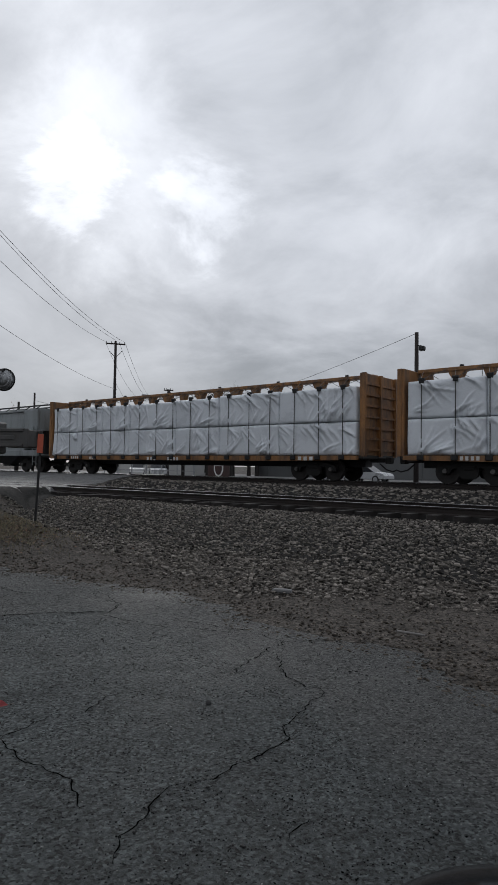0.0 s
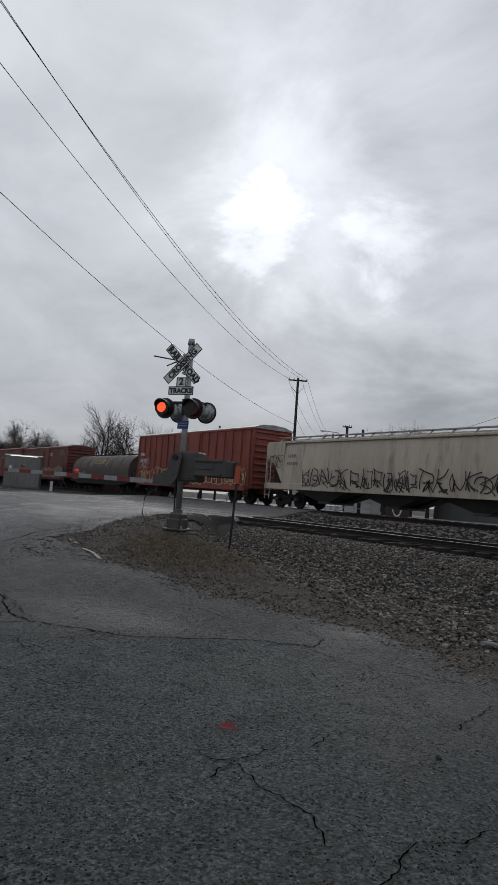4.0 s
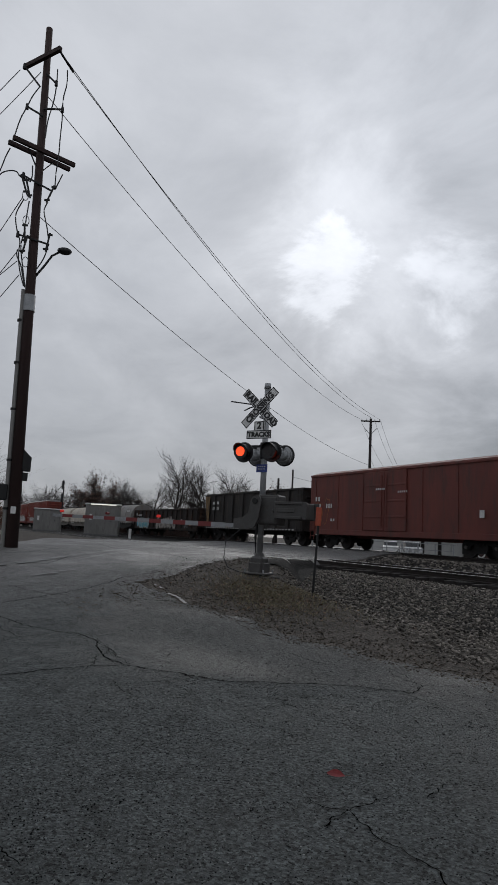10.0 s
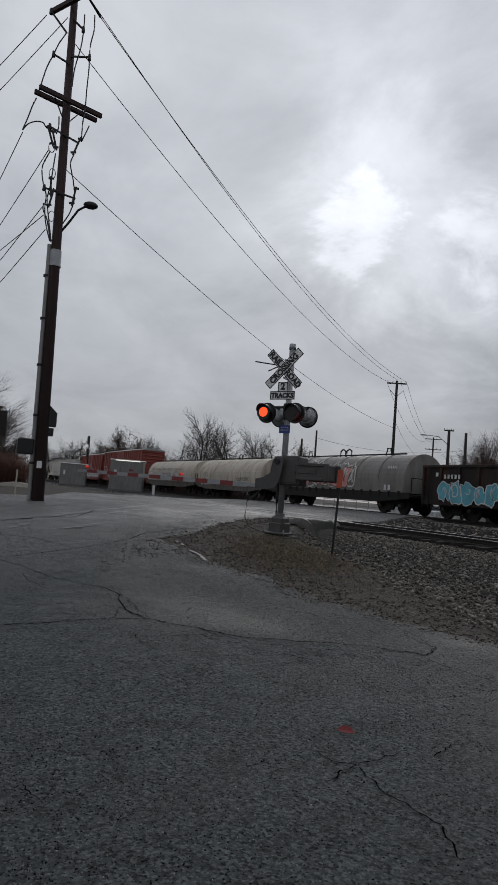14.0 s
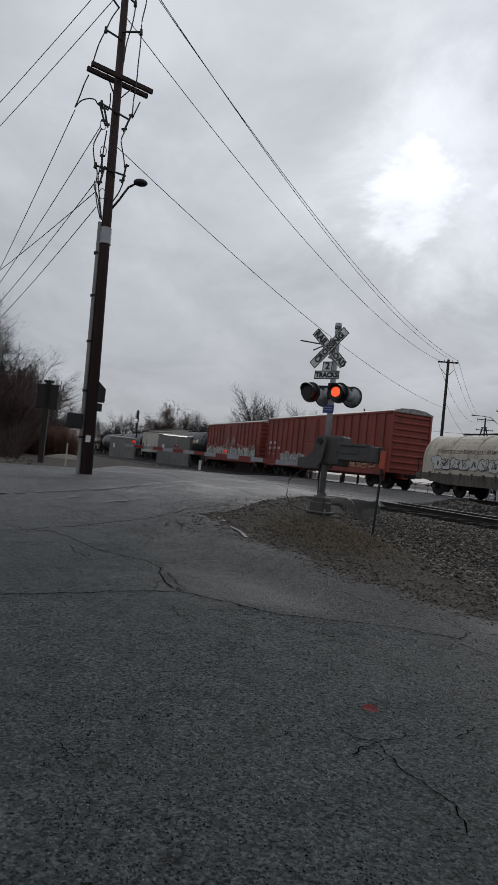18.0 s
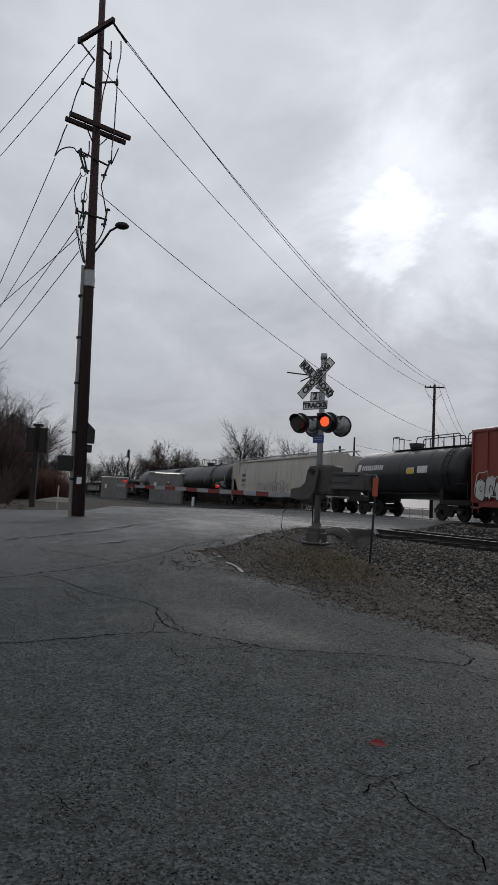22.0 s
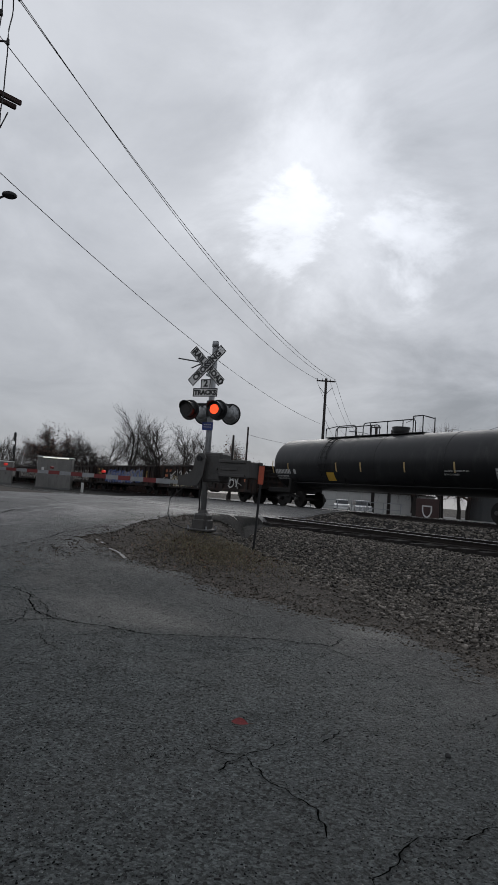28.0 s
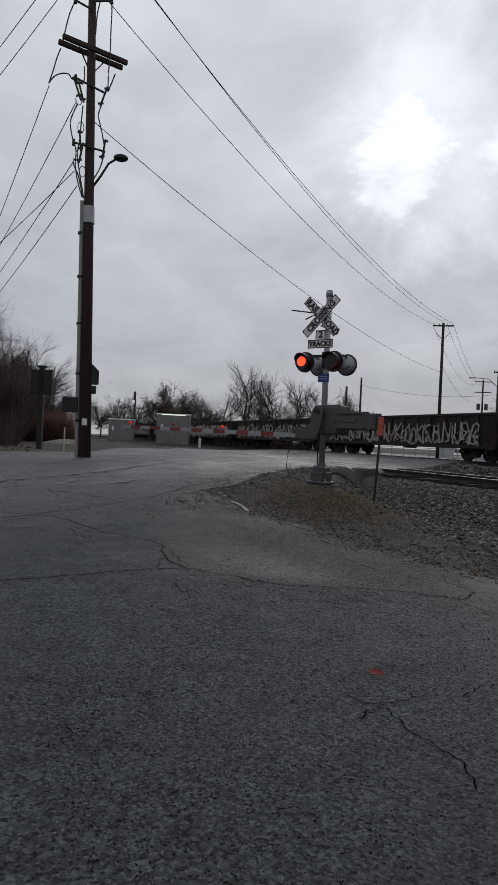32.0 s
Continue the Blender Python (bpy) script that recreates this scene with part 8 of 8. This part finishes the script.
# ---- odds and ends on the lot ----
lf = thing("fallen_leaf", pose(-3.98, 2.68, float(height(-3.98, 2.68)) + 0.030, 27, 0, 42) @ Matrix.Scale(1.0, 4), "single dark red leaf lying on the asphalt", "leaf")
bm = B()
rows = []
for k in range(9):
    f = k / 8
    half = 0.030 * math.sin(math.pi * min(f * 1.02 + 0.02, 1.0)) ** 0.8 + 0.0006
    z = 0.007 * math.sin(math.pi * f)
    rows.append([bm.verts.new((0.13 * f - 0.065, q * half, z + (0.005 if q < 0 else 0.009) * (abs(q) * half / 0.03) ** 1.5)) for q in (-1, -0.5, 0, 0.5, 1)])
for a, b in zip(rows, rows[1:]):
    for q in range(4):
        bm.faces.new((a[q], b[q], b[q + 1], a[q + 1]))
bmesh.ops.solidify(bm, geom=bm.faces[:], thickness=0.0015)
part("blade", bm, mat("red_leaf", (0.33, 0.052, 0.055), 0.4, var=0.25, scale=25), lf)
part("stalk", rod(B(), (0.068, 0, 0.005), (0.10, 0.008, 0.004), 0.0018, 0.0012, 5), M_LEAF, lf)
sk = thing("stick", pose(-2.75, 6.42, 0.04, 0, 2, 12), "pale broken stick beside the gravel", "stick")
part("stick", rod(B(), (-0.13, 0, 0), (0.14, 0.015, 0.0), 0.014, 0.010, 7), M_COILGREY, sk)
sl = thing("pale_stone", pose(-5.0, 7.25, 0.05, 0, 0, 20), "flat pale stone at the foot of the ballast", "stone")
part("stone", box(B(), 0, 0, 0.0, 0.26, 0.11, 0.05, 0.015), M_FARLOT, sl)
dk = thing("dark_stone", pose(-2.96, 3.7, 0.02), "dark lump of tar on the asphalt", "stone")
bm = B()
bmesh.ops.create_icosphere(bm, subdivisions=2, radius=0.022)
for v in bm.verts:
    v.co *= 1 + 0.35 * noise.noise(v.co * 30)
part("lump", bm, M_PEBBLE, dk)


def crack(pts, w, seed, jag=0.024):
    """A branching split in the asphalt: a jagged dark groove."""
    rng = random.Random(seed)
    line = []
    waves = [(2 * math.pi / u * rng.uniform(0.8, 1.2), rng.uniform(0, 6.28), v * jag) for u, v in ((0.62, 0.65), (0.27, 0.45), (0.11, 0.28))]
    run = 0.0
    for (x0, y0), (x1, y1) in zip(pts, pts[1:]):
        ln = math.hypot(x1 - x0, y1 - y0)
        n = max(2, int(ln / 0.03))
        for k in range(n):
            f = k / n
            q = sum(v * math.sin(u * (run + ln * f) + c) for u, c, v in waves) + rng.gauss(0, jag * 0.16)
            line.append((x0 + (x1 - x0) * f - (y1 - y0) / ln * q, y0 + (y1 - y0) * f + (x1 - x0) / ln * q))
        run += ln
    line.append(pts[-1])
    bm = B()
    L, R = [], []
    for k, (x, y) in enumerate(line):
        a, b = line[max(k - 1, 0)], line[min(k + 1, len(line) - 1)]
        d = Vector((b[0] - a[0], b[1] - a[1])).normalized()
        q = w * rng.choice((0.55, 0.75, 0.9, 1.0, 1.3)) * rng.uniform(0.75, 1.2) * min(1, 0.25 + k / 4, 0.25 + (len(line) - 1 - k) / 4) * 0.40
        z = float(height(x, y)) + 0.019
        L.append(bm.verts.new((x - d.y * q, y + d.x * q, z)))
        R.append(bm.verts.new((x + d.y * q, y - d.x * q, z)))
    for k in range(len(line) - 1):
        bm.faces.new((L[k], R[k], R[k + 1], L[k + 1]))
    return tagged(part("crack", bm, M_CRACK), "jagged dark crack in the asphalt", "crack", "cracks in the asphalt", "structure")


# ---- cracks, worn road paint and painted sheen streaks ----
# ragged pale strips: worn paint, and wet sheen put into the colour
def pale_streak(pts, seed, w=0.34):
    rng = random.Random(seed)
    bm = B()
    L, R = [], []
    for (x0, y0), (x1, y1) in zip(pts, pts[1:]):
        d = Vector((x1 - x0, y1 - y0))
        n = max(2, int(d.length / 0.12))
        d.normalize()
        for k in range(n + 1):
            f = k / n
            x, y = x0 + (x1 - x0) * f, y0 + (y1 - y0) * f
            q = w / 2 * rng.uniform(0.3, 1.15)
            z = float(height(x, y)) + 0.021
            L.append(bm.verts.new((x - d.y * q, y + d.x * q, z)))
            R.append(bm.verts.new((x + d.y * q, y - d.x * q, z)))
    for k in range(len(L) - 1):
        if rng.random() > 0.25:
            bm.faces.new((L[k], R[k], R[k + 1], L[k + 1]))
    return tagged(part("pale_road_streak", bm, M_PAINTSHEEN), "pale streak on the road, for worn white paint and wet sheen", "road marking", "road markings", "structure")



crack([(-7.53, 0.09), (-7.58, 0.45), (-7.67, 0.88), (-7.72, 1.21), (-7.85, 1.57), (-7.90, 2.00), (-7.86, 2.39), (-7.50, 2.68), (-7.27, 2.89), (-7.06, 3.02), (-6.84, 3.14), (-6.68, 3.50), (-6.52, 3.85), (-6.33, 4.33), (-6.10, 4.62), (-5.94, 4.81), (-5.73, 5.00)], 0.030, 0)
crack([(-12.04, 0.10), (-12.39, 0.58), (-12.60, 1.14), (-12.18, 1.35), (-11.77, 1.55), (-11.38, 1.65), (-10.88, 1.86), (-10.38, 2.23), (-10.10, 2.44), (-9.67, 2.52), (-8.80, 2.34), (-8.23, 2.31), (-7.89, 2.40)], 0.026, 1)
crack([(-9.91, 2.56), (-9.17, 2.55), (-8.44, 2.48), (-7.89, 2.47)], 0.012, 2)
crack([(-9.62, 2.51), (-8.84, 2.49), (-7.96, 2.38)], 0.009, 3)
crack([(-9.91, 2.63), (-10.22, 3.04), (-10.32, 3.46), (-10.38, 3.80)], 0.014, 4)
crack([(-11.39, 1.37), (-10.79, 1.39), (-10.08, 1.54)], 0.018, 5)
crack([(-7.66, 1.84), (-7.90, 2.00), (-8.52, 2.25)], 0.012, 6)
crack([(-7.11, 2.00), (-6.59, 2.02), (-6.32, 2.06)], 0.012, 7)
crack([(-6.95, 2.12), (-6.97, 2.50), (-7.02, 2.86), (-7.00, 3.08)], 0.012, 8)
crack([(-4.90, 1.25), (-4.91, 1.36), (-4.96, 1.51), (-5.00, 1.62), (-5.10, 1.74)], 0.012, 9)
crack([(-5.44, 1.80), (-5.47, 1.97), (-5.49, 2.15)], 0.011, 10)
crack([(-3.35, 2.10), (-3.43, 2.24), (-3.47, 2.36), (-3.48, 2.43), (-3.51, 2.58), (-3.56, 2.73), (-3.60, 2.85)], 0.012, 11)
crack([(-3.76, 2.29), (-3.63, 2.31), (-3.52, 2.35), (-3.47, 2.40), (-3.35, 2.38), (-3.19, 2.37), (-3.00, 2.38), (-2.85, 2.39), (-2.73, 2.38), (-2.59, 2.36), (-2.45, 2.27)], 0.011, 12)
crack([(-8.57, 4.84), (-8.25, 4.85), (-7.87, 4.90), (-7.51, 4.86), (-7.37, 4.96)], 0.016, 13)
crack([(-7.31, 4.41), (-7.45, 4.73), (-7.44, 4.99)], 0.012, 14)
crack([(-3.80, 0.44), (-3.65, 0.49), (-3.53, 0.54)], 0.009, 15)
crack([(-7.00, 5.69), (-6.71, 5.60), (-6.35, 5.47), (-6.03, 5.36), (-5.73, 5.00)], 0.013, 16)
crack([(-6.34, 0.59), (-6.27, 0.84)], 0.012, 17)
crack([(-12.48, 0.10), (-12.60, 0.68), (-12.86, 1.16), (-12.99, 1.65), (-13.26, 2.23), (-13.40, 2.60), (-13.79, 3.41), (-14.23, 4.03), (-14.58, 4.40), (-14.88, 5.20), (-14.94, 5.81), (-15.58, 7.01)], 0.034, 18)
crack([(-13.40, 2.66), (-14.04, 2.23), (-14.52, 1.94), (-14.84, 1.36), (-15.32, 1.22)], 0.028, 19)
crack([(-19.31, 6.62), (-17.68, 6.85), (-16.34, 6.84), (-15.75, 7.08)], 0.034, 20)
crack([(-29.19, 7.52), (-21.76, 6.31), (-21.48, 6.76)], 0.040, 21)
crack([(-18.53, 0.05), (-18.46, 0.91), (-18.42, 2.40), (-18.71, 3.23), (-20.48, 4.47)], 0.040, 22)
crack([(-17.90, 4.08), (-17.20, 3.59), (-16.57, 3.11), (-16.69, 2.76)], 0.035, 23)
crack([(-13.20, 3.82), (-12.74, 3.93), (-12.43, 4.38), (-12.20, 4.90)], 0.035, 24)
crack([(-13.38, 0.09), (-12.86, 0.59), (-12.60, 0.68)], 0.022, 25)
crack([(-1.98, 2.10), (-2.11, 2.25), (-2.17, 2.38), (-2.18, 2.48), (-2.24, 2.60), (-2.29, 2.71), (-2.24, 2.79), (-2.20, 2.91), (-2.17, 3.06), (-2.17, 3.21), (-2.18, 3.38), (-2.18, 3.54), (-2.18, 3.63), (-2.33, 3.75), (-2.36, 3.91), (-2.41, 4.14), (-2.44, 4.33), (-2.56, 4.52)], 0.011, 26)
crack([(-3.27, 4.23), (-3.33, 4.51), (-3.44, 4.83), (-3.50, 5.10), (-3.50, 5.26), (-3.62, 5.43)], 0.012, 27)
crack([(-3.39, 5.00), (-3.13, 4.78), (-2.93, 4.57), (-2.79, 4.49), (-2.63, 4.45), (-2.54, 4.49)], 0.012, 28)
crack([(-5.71, 4.85), (-5.79, 5.03), (-6.01, 5.36), (-5.96, 5.50), (-5.93, 5.72)], 0.014, 29)
crack([(-5.71, 4.85), (-5.18, 4.89), (-4.74, 4.97), (-4.43, 5.16), (-4.20, 5.26), (-4.09, 5.48)], 0.015, 30)
crack([(-5.36, 4.96), (-5.32, 5.37)], 0.010, 31)
crack([(-6.82, 5.49), (-6.45, 5.40), (-6.06, 5.32)], 0.012, 32)
crack([(-5.00, 5.22), (-4.60, 5.33), (-4.18, 5.41), (-3.80, 5.40), (-3.56, 5.35)], 0.012, 33)
crack([(-3.56, 5.35), (-3.34, 5.61), (-2.98, 5.85), (-2.87, 6.00)], 0.012, 34)
crack([(-2.15, 3.59), (-2.06, 3.59), (-1.96, 3.59)], 0.011, 35)
crack([(-3.44, 3.00), (-3.58, 3.30), (-3.60, 3.46)], 0.010, 36)
crack([(-1.53, 2.71), (-1.53, 2.78), (-1.56, 2.94)], 0.010, 37)
crack([(-2.44, 2.80), (-2.43, 2.89)], 0.009, 38)
crack([(-5.22, 5.78), (-5.36, 6.17)], 0.010, 39)
# streaks on the street, painted for sky sheen as well as worn paint
pale_streak([(-16.29, 0.19), (-16.51, 1.36), (-16.86, 2.64), (-17.39, 3.47), (-17.91, 4.21), (-18.66, 5.07), (-21.29, 6.58)], 40, 0.34)
pale_streak([(-15.35, 2.62), (-15.52, 3.12), (-15.80, 3.53)], 41, 0.36)
pale_streak([(-15.58, 0.34), (-15.79, 0.96)], 42, 0.32)
pale_streak([(-15.58, 1.52), (-16.02, 1.98)], 43, 0.30)
pale_streak([(-16.84, 3.74), (-17.36, 4.40), (-18.21, 5.29)], 44, 0.32)
pale_streak([(-16.84, 5.34), (-17.60, 5.99)], 45, 0.36)
pale_streak([(-13.9, 4.83), (-13.5, 4.9), (-12.91, 4.86), (-12.54, 4.94), (-12.0, 4.89)], 77, 0.09)


# ---- what moves ----
def motions():
    rows_t = (0.0, 8.0, 16.0, 24.0, 32.0)
    for car, x in TRAIN:
        walk(car, [(t, pose(x + SPEED * t, TRACK_2, RAIL_2)) for t in rows_t])
    turn = math.degrees(SPEED / WHEEL_R)
    times = [k * 2 / FPS for k in range(int(32 * FPS / 2) + 1)]
    for w, x in WHEELSETS:
        walk(w, [(t, pose(x, 0, WHEEL_R, 0, turn * t, 0)) for t in times])
    for d, x, y, z, left in FLASH:
        rows, a, k = [(0.0, pose(x, y, z, 0, 0, 180 if left else 0))], 180 if left else 0, -2
        t0 = 2.63 - 2 * 1.487
        edges = sorted([t0 + 1.487 * i for i in range(24)] + [t0 + 1.487 * i + 0.743 for i in range(24)])
        for e in edges:
            if e < 0.2 or e > 31.8:
                continue
            for j in range(4):
                rows.append((e + (j - 1.5) / FPS, pose(x, y, z, 0, 0, a + 60 * j)))
            a += 180
        rows.append((32.0, pose(x, y, z, 0, 0, a)))
        walk(d, rows)


motions()
